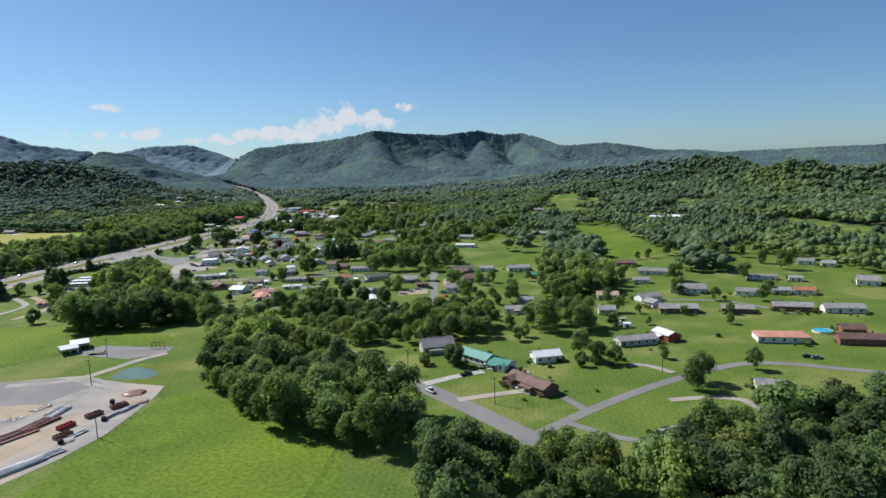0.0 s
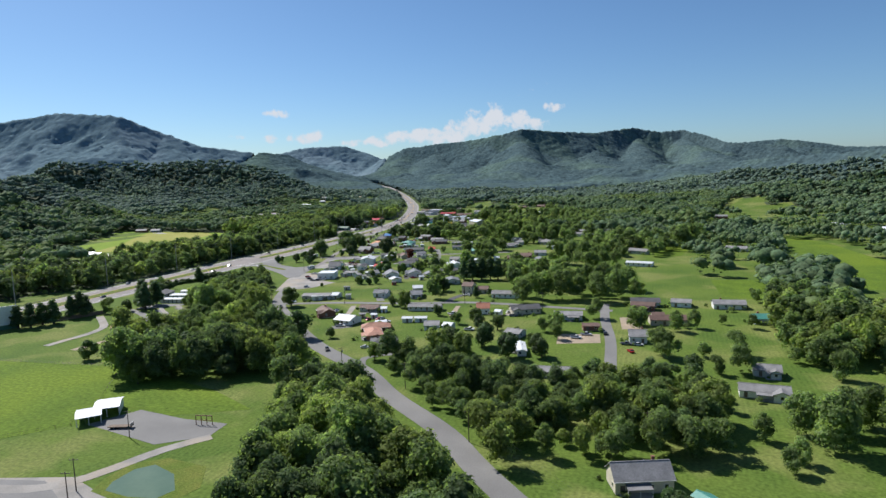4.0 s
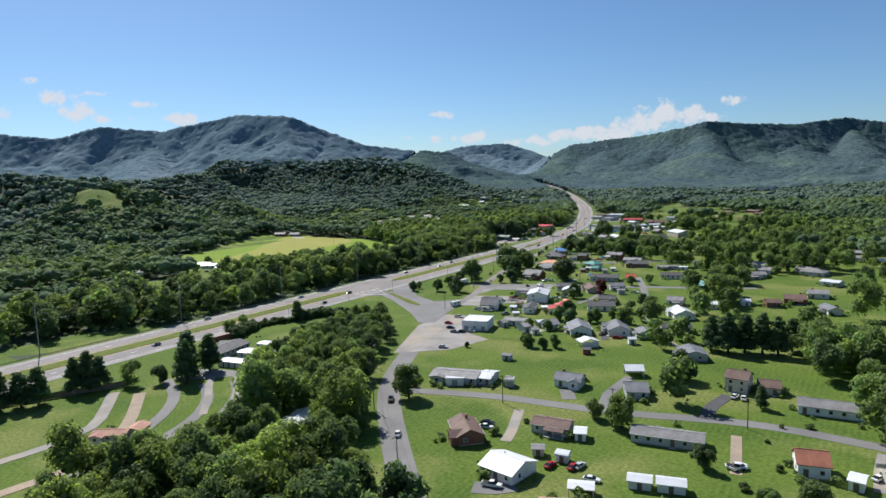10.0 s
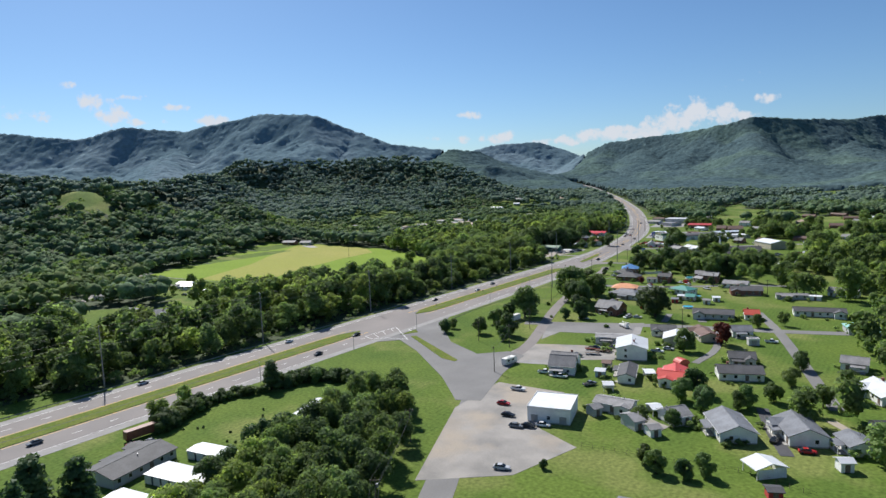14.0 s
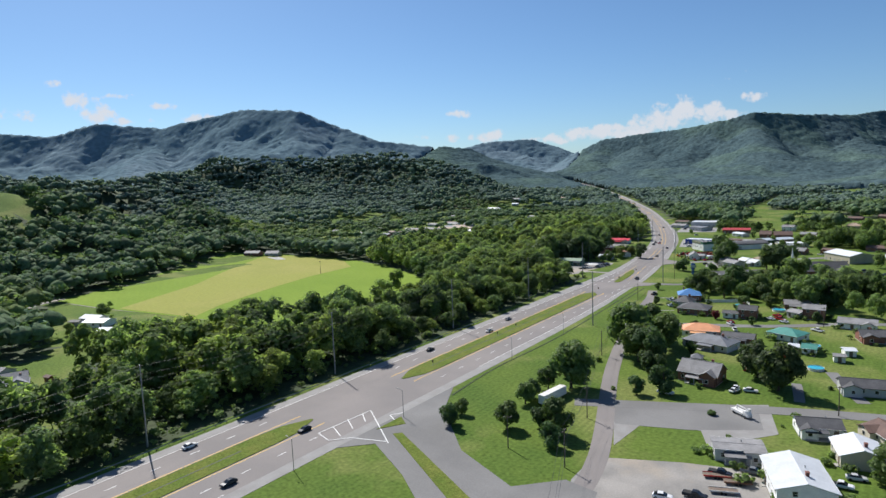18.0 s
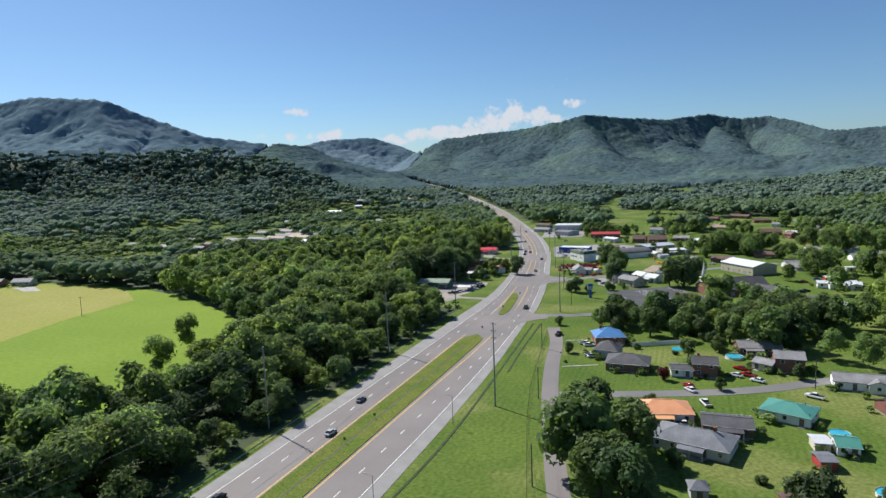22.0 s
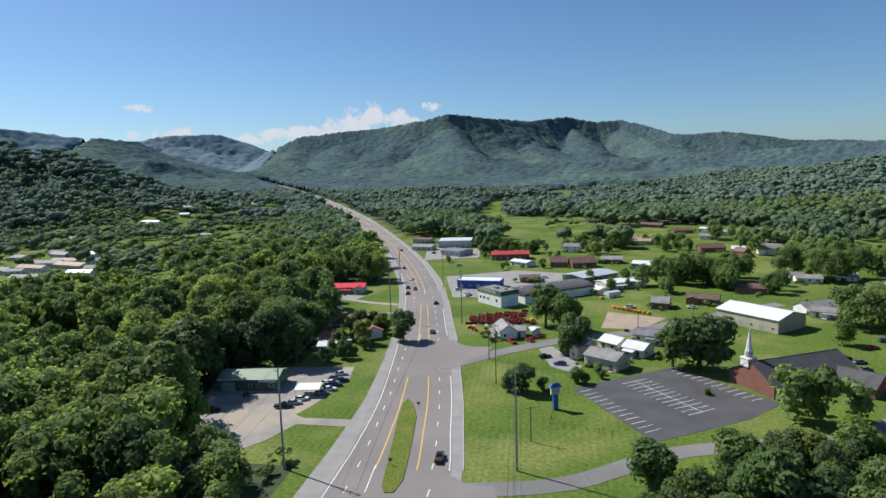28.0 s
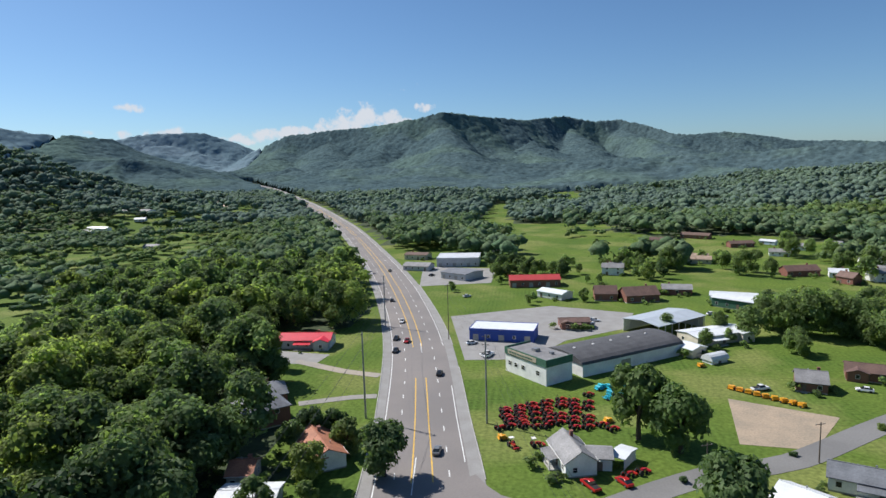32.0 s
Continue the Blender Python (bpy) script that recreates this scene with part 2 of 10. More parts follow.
M["dark_asphalt"] = material("dark_asphalt", (0.075, 0.075, 0.08), 0.85, second=(0.055, 0.055, 0.06), scale=0.1, fine=3, amount=0.15, **W_)
M["gravel"] = material("pale_gravel", (0.31, 0.29, 0.265), 0.95, second=(0.21, 0.2, 0.185), scale=0.09, fine=2.6, amount=0.14, third=(0.33, 0.285, 0.23), third_scale=0.04, bump=0.012, bump_scale=3, **W_)
M["dirt"] = material("bare_dirt", (0.36, 0.28, 0.2), 0.95, second=(0.28, 0.23, 0.17), scale=0.15, fine=1.8, amount=0.2, bump=0.06, bump_scale=3, **W_)
M["concrete"] = material("concrete", (0.4, 0.39, 0.36), 0.9, scale=0.4, fine=5, amount=0.12)
M["white_paint"] = material("white_road_paint", (0.75, 0.75, 0.73), 0.7, second=(0.55, 0.55, 0.54), scale=1.2, fine=6, amount=0.1, **W_)
M["yellow_paint"] = material("yellow_road_paint", (0.7, 0.42, 0.06), 0.7, second=(0.55, 0.35, 0.08), scale=1.2, fine=6, amount=0.1, **W_)
M["water"] = material("pond_water", (0.12, 0.17, 0.1), 0.12, second=(0.09, 0.14, 0.08), scale=0.1, fine=1, amount=0.05, bump=0.01, bump_scale=2.0, **W_)
M["pool"] = material("pool_water", (0.05, 0.42, 0.55), 0.05, scale=0.5, fine=2, amount=0.05)
M["glass"] = material("window_glass", (0.02, 0.025, 0.03), 0.06, scale=0.5, fine=2, amount=0.1)
M["trim"] = material("white_trim", (0.74, 0.73, 0.7), 0.6, second=(0.66, 0.65, 0.62), scale=1, fine=6, amount=0.06)
M["chrome"] = material("bright_metal", (0.6, 0.6, 0.6), 0.3, 1.0, scale=1, fine=4, amount=0.1)
M["rubber"] = material("black_rubber", (0.018, 0.018, 0.018), 0.85, scale=2, fine=8, amount=0.2)
M["wood"] = material("weathered_wood", (0.2, 0.15, 0.11), 0.9, second=(0.13, 0.1, 0.08), scale=1.5, fine=9, amount=0.25)
M["pole_wood"] = material("utility_pole_wood", (0.12, 0.095, 0.075), 0.9, scale=0.6, fine=8, amount=0.25)
M["steel"] = material("galvanised_steel", (0.36, 0.37, 0.38), 0.5, 0.7, scale=0.8, fine=5, amount=0.12)
M["wire"] = material("dark_cable", (0.03, 0.03, 0.032), 0.6, scale=1, fine=5, amount=0.1)
M["bark"] = material("bark", (0.09, 0.07, 0.052), 0.95, second=(0.05, 0.04, 0.03), scale=1.2, fine=7, amount=0.3)
for key, col, sec in (("leaf", (0.135, 0.196, 0.062), (0.092, 0.145, 0.048)), ("leaf_dark", (0.09, 0.142, 0.054), (0.062, 0.106, 0.042)), ("leaf_bright", (0.175, 0.232, 0.06), (0.125, 0.178, 0.046)),
                      ("needle", (0.095, 0.15, 0.066), (0.066, 0.112, 0.05)), ("leaf_red", (0.12, 0.026, 0.028), (0.08, 0.018, 0.02))):
    M[key] = material(key + "_foliage", col, 0.6, second=sec, scale=0.25, fine=1.6, amount=0.35, random=0.28, coords="World", thin=0.45, spec=0.2)
# a little of the valley's haze is put into this leaf colour
M["forest"] = material("hazed_forest_canopy", (0.148, 0.21, 0.115), 0.75, second=(0.088, 0.142, 0.078), scale=0.02, fine=0.5, amount=0.38, bump=0.5, bump_scale=0.9, random=-0.28, coords="World", third=(0.145, 0.205, 0.075), third_scale=0.006, thin=0.3, spec=0.05)
# haze over the hills is painted in as a paler, bluer green
M["hill"] = material("hazed_hill_canopy", (0.148, 0.204, 0.158), 0.8, second=(0.108, 0.156, 0.13), scale=0.03, fine=0.4, amount=0.36, bump=0.5, bump_scale=0.6, random=-0.2, coords="World", spec=0.05, third=(0.14, 0.198, 0.13), third_scale=0.006, thin=0.25)
# blue haze of the distance is mixed into this base colour
M["mountain"] = material("hazed_mountain_canopy", (0.076, 0.114, 0.12), 0.9, second=(0.06, 0.094, 0.104), scale=0.012, fine=0.07, amount=0.38, bump=1.6, bump_scale=0.12, coords="World", spec=0.0, third=(0.086, 0.13, 0.118), third_scale=0.004)
# stronger haze tint for the farthest ridges, painted as their base colour
M["hazed_ridge"] = material("hazed_ridge_canopy", (0.138, 0.2, 0.232), 0.9, second=(0.12, 0.178, 0.208), scale=0.006, fine=0.06, amount=0.2, bump=0.6, bump_scale=0.1, coords="World", spec=0.0, third=(0.158, 0.215, 0.25), third_scale=0.0025)
WALLS = {"white": ((0.82, 0.82, 0.79), "white-sided"), "cream": ((0.6, 0.55, 0.44), "cream-sided"), "grayw": ((0.5, 0.51, 0.51), "grey-sided"), "brick": ((0.23, 0.1, 0.07), "red-brick"),
         "redw": ((0.4, 0.05, 0.04), "red-painted"), "blueish": ((0.42, 0.52, 0.6), "pale-blue"), "bluew": ((0.03, 0.07, 0.36), "blue-fronted"), "greenw": ((0.05, 0.14, 0.09), "dark-green"), "beige": ((0.52, 0.46, 0.35), "beige metal")}
ROOFS = {"gray": ((0.25, 0.245, 0.245), "grey shingle roof"), "dark": ((0.08, 0.08, 0.085), "dark shingle roof"), "slate": ((0.17, 0.18, 0.2), "slate-grey shingle roof"), "brownroof": ((0.15, 0.09, 0.07), "brown shingle roof"),
         "rust": ((0.36, 0.14, 0.08), "rust-coloured roof"), "salmon": ((0.44, 0.22, 0.15), "salmon shingle roof"), "orange": ((0.75, 0.36, 0.17), "orange metal roof"), "teal": ((0.07, 0.24, 0.19), "teal metal roof"),
         "tealw": ((0.25, 0.48, 0.44), "pale teal roof"), "blue": ((0.09, 0.22, 0.5), "blue metal roof"), "metal": ((0.66, 0.68, 0.7), "pale metal roof"), "red": ((0.5, 0.07, 0.05), "red metal roof"), "redm": ((0.62, 0.03, 0.05), "bright red metal roof"),
         "greenroof": ((0.28, 0.37, 0.26), "green metal roof"), "tan": ((0.4, 0.3, 0.22), "tan shingle roof"), "steelroof": ((0.4, 0.44, 0.48), "blue-grey metal roof")}
for key, (col, _) in WALLS.items():
    M["wall_" + key] = material(key + "_wall", col, 0.75, second=tuple(c * 0.85 for c in col), scale=0.35, fine=9 if key == "brick" else 3, amount=0.22 if key == "brick" else 0.08, bump=0.01, bump_scale=12, random=0.1)
for key, (col, lab) in ROOFS.items():
    metal = "metal" in lab or key in ("teal", "blue", "tealw")
    M["roof_" + key] = material(key + "_roof", col, 0.45 if metal else 0.75, second=tuple(c * (0.88 if metal else 0.72) for c in col), scale=0.3, fine=2.5, amount=0.08 if metal else 0.22, bump=0.02, bump_scale=9, random=0.12)
CARS = {"white": (0.75, 0.75, 0.74), "black": (0.02, 0.02, 0.022), "grey": (0.18, 0.19, 0.2), "silver": (0.5, 0.51, 0.52), "red": (0.38, 0.02, 0.02), "blue": (0.05, 0.1, 0.28)}
for key, col in CARS.items():
    M["car_" + key] = material("car_paint_" + key, col, 0.25, 0.1, second=tuple(c * 0.93 for c in col), scale=0.5, fine=3, amount=0.03)
for key, col in (("tractor_red", (0.45, 0.02, 0.015)), ("machine_yellow", (0.75, 0.36, 0.02)), ("turquoise", (0.03, 0.42, 0.52)), ("sign_blue", (0.03, 0.12, 0.4)), ("rust_iron", (0.2, 0.08, 0.05)), ("lumber", (0.5, 0.42, 0.32)), ("pipe_grey", (0.5, 0.52, 0.54))):
    M[key] = material(key, col, 0.5, second=tuple(c * 0.75 for c in col), scale=0.8, fine=4, amount=0.12, random=0.12)


# ---- small mesh helpers ----
def mesh_obj(name, verts, faces, mat, parent=None, label="", smooth=False):
    me = bpy.data.meshes.new(name)
    me.from_pydata(verts, [], faces)
    me.materials.append(mat)
    if smooth:
        me.polygons.foreach_set("use_smooth", [True] * len(me.polygons))
    ob = new(name, me)
    if parent:
        ob.parent = parent
    if label:
        ob["label"] = label
    return ob


def big_mesh(name, co, tris, mat, smooth=True):
    """A mesh straight from arrays of corners and triangles."""
    me = bpy.data.meshes.new(name)
    me.vertices.add(len(co))
    me.vertices.foreach_set("co", np.asarray(co, np.float32).ravel())
    n = len(tris)
    me.loops.add(n * 3)
    me.loops.foreach_set("vertex_index", np.asarray(tris, np.int32).ravel())
    me.polygons.add(n)
    me.polygons.foreach_set("loop_start", np.arange(0, n * 3, 3, dtype=np.int32))
    me.polygons.foreach_set("loop_total", np.full(n, 3, np.int32))
    me.polygons.foreach_set("use_smooth", np.full(n, smooth))
    me.update()
    me.validate()
    me.materials.append(mat)
    return new(name, me)


def shared(name, data, parent=None, m=None, label=""):
    ob = new(name, data)
    if parent:
        ob.parent = parent
    if m is not None:
        ob.matrix_basis = m
    if label:
        ob["label"] = label
    return ob


def box_vf(x0, x1, y0, y1, z0, z1):
    v = [(x0, y0, z0), (x1, y0, z0), (x1, y1, z0), (x0, y1, z0), (x0, y0, z1), (x1, y0, z1), (x1, y1, z1), (x0, y1, z1)]
    f = [(0, 3, 2, 1), (4, 5, 6, 7), (0, 1, 5, 4), (1, 2, 6, 5), (2, 3, 7, 6), (3, 0, 4, 7)]
    return v, f


def join_vf(*items):
    V, F = [], []
    for v, f in items:
        n = len(V)
        V += v
        F += [tuple(i + n for i in q) for q in f]
    return V, F


def tube_vf(p, q, r0, r1, n=7, caps=True):
    p, q = Vector(p), Vector(q)
    rot = (q - p).to_track_quat("Z", "Y").to_matrix()
    V, F = [], []
    for c, r in ((p, r0), (q, r1)):
        for i in range(n):
            a = 2 * math.pi * i / n
            V.append(tuple(c + rot @ Vector((r * math.cos(a), r * math.sin(a), 0))))
    F = [(i, (i + 1) % n, n + (i + 1) % n, n + i) for i in range(n)]
    if caps:
        F += [tuple(range(n))[::-1], tuple(range(n, 2 * n))]
    return V, F


def inside(poly, x, y):
    """Which of the points lie in the polygon."""
    c = np.zeros(np.shape(x), bool)
    n = len(poly)
    for i in range(n):
        (x0, y0), (x1, y1) = poly[i], poly[i - 1]
        if y0 == y1:
            continue
        c ^= ((y0 > y) != (y1 > y)) & (x < (x1 - x0) * (y - y0) / (y1 - y0) + x0)
    return c


def line_dist(pts, x, y):
    """Distance to a polyline, and the value of its third coordinate at the nearest place."""
    best, val = np.full(np.shape(x), 1e9), np.zeros(np.shape(x))
    for a, b in zip(pts, pts[1:]):
        dx, dy = b[0] - a[0], b[1] - a[1]
        t = np.clip(((x - a[0]) * dx + (y - a[1]) * dy) / max(dx * dx + dy * dy, 1e-9), 0, 1)
        d = np.hypot(x - a[0] - t * dx, y - a[1] - t * dy)
        z = (a[2] + t * (b[2] - a[2])) if len(a) > 2 else np.zeros(np.shape(x))
        val = np.where(d < best, z, val)
        best = np.minimum(best, d)
    return best, val


def crest_run(pts, x, y):
    """How far along a polyline the nearest place lies."""
    best, val, run = np.full(np.shape(x), 1e9), np.zeros(np.shape(x)), 0.0
    for a, b in zip(pts, pts[1:]):
        dx, dy = b[0] - a[0], b[1] - a[1]
        q = math.hypot(dx, dy)
        t = np.clip(((x - a[0]) * dx + (y - a[1]) * dy) / max(q * q, 1e-9), 0, 1)
        d = np.hypot(x - a[0] - t * dx, y - a[1] - t * dy)
        val = np.where(d < best, run + t * q, val)
        best = np.minimum(best, d)
        run += q
    return val


def vnoise(x, y, seed=0):
    """Smooth value noise, 0 to 1."""
    x, y = np.asarray(x, float), np.asarray(y, float)
    xi, yi = np.floor(x), np.floor(y)
    fx, fy = x - xi, y - yi
    fx, fy = fx * fx * (3 - 2 * fx), fy * fy * (3 - 2 * fy)

    def h(a, b):
        v = np.sin(a * 127.1 + b * 311.7 + seed * 74.7) * 43758.5453
        return v - np.floor(v)
    return (h(xi, yi) * (1 - fx) + h(xi + 1, yi) * fx) * (1 - fy) + (h(xi, yi + 1) * (1 - fx) + h(xi + 1, yi + 1) * fx) * fy


def fbm(x, y, seed=0, octaves=4):
    s, a = 0, 0.5
    for i in range(octaves):
        s = s + a * vnoise(x * 2 ** i, y * 2 ** i, seed + i)
        a *= 0.5
    return s


# ---- the lie of the land: ridges (crest points) with a half width and a spur roughness ----
RIDGES = [
    ([(-1864, 3726, 66), (-1697, 3695, 149), (-1509, 3664, 216), (-1319, 3678, 233), (-1098, 3668, 247), (-934, 3642, 267), (-803, 3643, 297), (-662, 3760, 282), (-460, 4072, 275), (-235, 4480, 318), (-76, 4520, 284), (55, 4546, 294), (206, 4424, 243), (301, 4305, 195), (600, 4200, 160)], 950, 0.35),
    ([(379, 4697, 200), (644, 4635, 210), (811, 4587, 185), (970, 4533, 146), (1213, 4436, 137), (1365, 4365, 114), (2200, 4000, 130)], 900, 0.3),
    ([(-3863, 1648, 373), (-3611, 1751, 337), (-3453, 1864, 316), (-3280, 1990, 372), (-3062, 2169, 335), (-2876, 2268, 372), (-2693, 2346, 396), (-2420, 2420, 380), (-2260, 2520, 300), (-2080, 2560, 225), (-1950, 2680, 200), (-1760, 2800, 180)], 680, 0.35),
    ([(-2399, 3573, 203), (-2211, 3696, 253), (-2004, 3813, 253), (-1856, 3888, 202), (-1700, 3990, 120)], 600, 0.3),
    ([(-1598, 853, 112), (-1565, 940, 112), (-1434, 987, 99), (-1386, 1077, 100), (-1440, 1250, 110)], 430, 0.45),
    ([(-1690, 1480, 150), (-1600, 1610, 150), (-1520, 1720, 138), (-1481, 1850, 140), (-1340, 1960, 105), (-1240, 2080, 60)], 430, 0.4),
    ([(-1574, 2561, 116), (-1457, 2631, 88), (-1294, 2604, 40)], 380, 0.3),
    ([(54, 1499, 12), (144, 1493, 56), (235, 1430, 80), (336, 1358, 98), (406, 1234, 100), (492, 1202, 90), (556, 1174, 66), (666, 1130, 72), (900, 1000, 80)], 420, 0.35),
    ([(-690, 1960, 14), (-650, 1996, 26), (-570, 2060, 29), (-478, 2070, 10)], 230, 0.2),
    ([(-386, 2372, 16), (-255, 2467, 52), (-100, 2548, 66), (12, 2423, 46), (70, 2199, 44), (91, 1979, 54), (134, 1850, 66), (300, 1700, 80), (500, 1560, 100)], 430, 0.35),
    ([(-1250, 3050, 60), (-700, 2900, 60), (-300, 2950, 70), (200, 2800, 80), (700, 2500, 110)], 500, 0.35),
    ([(900, 900, 90), (1100, 500, 110), (1200, 0, 120), (1100, -500, 130)], 500, 0.35),
    ([(-1500, 500, 110), (-1400, 100, 120), (-1300, -500, 130)], 560, 0.35),
]
SPURS = [[(-803, 3643, 285), (-700, 3250, 150), (-560, 2950, 55)], [(-235, 4480, 305), (-170, 4050, 190), (-190, 3600, 100), (-120, 3200, 50)], [(55, 4546, 284), (180, 4050, 165), (300, 3600, 85)],
         [(-1319, 3678, 225), (-1200, 3350, 120), (-1080, 3080, 45)], [(-1509, 3664, 205), (-1480, 3380, 110)], [(-460, 4072, 265), (-420, 3650, 140), (-330, 3300, 60)],
         [(-2693, 2346, 385), (-2450, 2150, 220), (-2250, 2020, 110)], [(-3062, 2169, 325), (-2800, 1900, 190), (-2560, 1720, 100)], [(-2420, 2420, 370), (-2200, 2260, 210), (-2050, 2180, 120)],
         [(-1481, 1850, 135), (-1330, 1720, 70)], [(-1600, 1610, 145), (-1430, 1510, 75)]]
RIDGES += [([(a, b, c * 0.86) for a, b, c in s], 430 if k < 9 else 230, 0.25) for k, s in enumerate(SPURS)]
NOSE = [(-1546, 1710, 138), (-1477, 1712, 141), (-1393, 1712, 143), (-1299, 1718, 143), (-1213, 1713, 130), (-1143, 1717, 113), (-1109, 1754, 94), (-1092, 1801, 77)]          # the round hill west of the bend
RIDGES.append((NOSE, 300, 0.2))
COVER = (8, 8, 9, 8, 16, 19, 14, 14, 12, 14, 10, 12, 12) + (10,) * len(SPURS) + (15,)          # the height of the trees on each crest
RIDGES = [([(a, b, max(c - k, 4)) for a, b, c in pts], w, s) for (pts, w, s), k in zip(RIDGES, COVER)]
# the spur above the hay field
RIDGES.append(([(-1500, 640, 105), (-1220, 720, 92), (-985, 762, 76)], 215, 0.2))
RIDGES.append(([(-1220, 760, 88), (-1110, 965, 70), (-970, 945, 40), (-905, 916, 17)], 150, 0.2))
FAR_ROAD = [(-430, -400), (-430, 300), (-428, 930), (-434, 985), (-446, 1060), (-463, 1130), (-489, 1219), (-531, 1343), (-600, 1524), (-670, 1679), (-788, 1922), (-960, 2250), (-1150, 2600), (-1400, 3000)]


def ground(x, y):
    x, y = np.asarray(x, float), np.asarray(y, float)
    h = np.zeros(np.shape(x))
    wob = fbm(x / 260, y / 260, 5) - 0.47
    x0, x1, y0, y1 = x.min(), x.max(), y.min(), y.max()
    for pts, width, spur in RIDGES:
        px, py, pad = [p[0] for p in pts], [p[1] for p in pts], width * 1.4
        if x1 < min(px) - pad or x0 > max(px) + pad or y1 < min(py) - pad or y0 > max(py) + pad:
            continue
        d, z = line_dist(pts, x, y)
        g = np.clip(1 - np.clip(d / width + spur * wob * np.clip(d / (0.35 * width), 0, 1.4), 0, 1), 0, 1)
        fold = np.abs(2 * fbm(x / (0.5 * width), y / (0.5 * width), 17, 3) - 0.95) * 2.2          # spurs and hollows down the flanks
        g = g * g * (3 - 2 * g) if spur == 0.25 else g ** 1.3
        deep = 0.2 if pts[0][0] < -2000 else 0.5
        cut = deep * np.clip(1 - fold, 0, 1) * g * (1 - g) * 2.6
        if width >= 250 and spur != 0.25:
            run = crest_run(pts, x, y) / (0.3 * width) + 0.9 * wob + 0.25 * vnoise(x / 90, y / 90, 12)
            rib = np.abs(2 * vnoise(run, 0 * run + 0.37 * width, 29) - 1) * 0.7 + 0.3 * np.abs(2 * vnoise(2.3 * run, 0 * run + 0.11 * width, 31) - 1)
            cut = cut + (0.16 if pts[0][0] < -2000 else 0.42) * (1 - rib) * np.clip(4 * g * (1 - g), 0, 1)
        h = np.maximum(h, z * g * (1 - np.clip(cut, 0, 0.75)))
    keep = np.clip((np.abs(x + 200) - 480) / 250, 0, 1)          # the valley floor stays level
    keep = np.maximum(keep, np.clip((y - 1300) / 300, 0, 1))
    d, _ = line_dist(FAR_ROAD, x, y)
    h = h * keep + keep * 6 * (fbm(x / 140, y / 140, 9) - 0.3).clip(0)
    road_h = np.clip((y - 1500) / 1500, 0, 1) * 26
    m = np.clip((d - 14) / 60, 0, 1)
    return h * m + road_h * (1 - m)


def gz(x, y):
    if abs(x + 200) <= 480 and y <= 1300:
        return 0.0
    return float(ground(np.array([float(x)]), np.array([float(y)]))[0])


def axis(lo, hi, a, b, fine, grow=1.13, most=45):
    v = list(np.arange(a, b + 0.1, fine))
    s, p = fine, b
    while p < hi:
        s = min(s * grow, most)
        p += s
        v.append(p)
    s, p, left = fine, a, []
    while p > lo:
        s = min(s * grow, most)
        p -= s
        left.append(p)
    return np.array(left[::-1] + v)


def in_sight(x, y):
    return (x < y * 0.64 + 70) & (y > np.where(x < -290, 375 + (-x - 290) * 0.24, -1e9)) & (y > 95)


def build_ground():
    xs, ys = axis(-6500, 6500, -620, 320, 14), axis(-2500, 6500, 0, 1500, 14)
    X, Y = np.meshgrid(xs, ys)
    Z = ground(X, Y)
    Z = np.where(wild(X, Y) & ((X < -1920) | (X > 1320) | (Y > 2330)), Z - 14, Z)          # soil under the far woods
    co = np.stack([X.ravel(), Y.ravel(), Z.ravel()], 1)
    nx, ny = len(xs), len(ys)
    i = (np.arange(ny - 1)[:, None] * nx + np.arange(nx - 1)).ravel()
    tris = np.concatenate([np.stack([i, i + 1, i + nx + 1], 1), np.stack([i, i + nx + 1, i + nx], 1)])
    ob = big_mesh("ground", co, tris, M["grass"])
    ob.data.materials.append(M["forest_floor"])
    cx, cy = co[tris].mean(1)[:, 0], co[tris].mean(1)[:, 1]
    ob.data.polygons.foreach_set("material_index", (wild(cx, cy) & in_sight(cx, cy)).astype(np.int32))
    tagged(ob, "level valley floor of mown grass rising to wooded hills", "ground", kind="structure")


# ---- plan: what is open, what is wooded ----
THIN = ("north_wood", "belt_wood", "east_copse", "meadow_hedge", "school_wood", "mid_town_a", "mid_town_b")          # woods broken by gardens
TOWN = [(-455, -700), (-455, 900), (-462, 960), (-475, 1100), (-490, 1200), (-535, 1330), (-575, 1450), (-540, 1430), (-500, 1470), (-440, 1455), (-400, 1530), (-330, 1500), (-300, 1440), (-230, 1470), (-170, 1380), (-90, 1390), (20, 1290), (130, 1120), (290, 960), (360, 650), (400, 380), (400, -100), (150, -700)]
HAY = [(-742, 684), (-755, 714), (-776, 765), (-809, 835), (-838, 888), (-805, 914), (-760, 925), (-692, 922), (-640, 906), (-597, 884), (-560, 861), (-541, 842), (-530, 812), (-524, 790), (-516, 764), (-508, 740), (-530, 722), (-548, 714), (-566, 703), (-583, 699), (-638, 693), (-675, 689), (-723, 685)]
FARM = [(-750, 694), (-735, 676), (-711, 665), (-690, 645), (-670, 636), (-640, 633), (-620, 626), (-598, 618), (-588, 609), (-626, 592), (-640, 592), (-616, 570), (-600, 556), (-575, 548), (-545, 535), (-520, 543), (-500, 555), (-492, 570), (-500, 584), (-535, 602), (-555, 612), (-565, 625), (-540, 634), (-525, 648), (-518, 660), (-526, 680), (-518, 700), (-505, 720), (-500, 745), (-512, 775), (-600, 760), (-700, 740)]
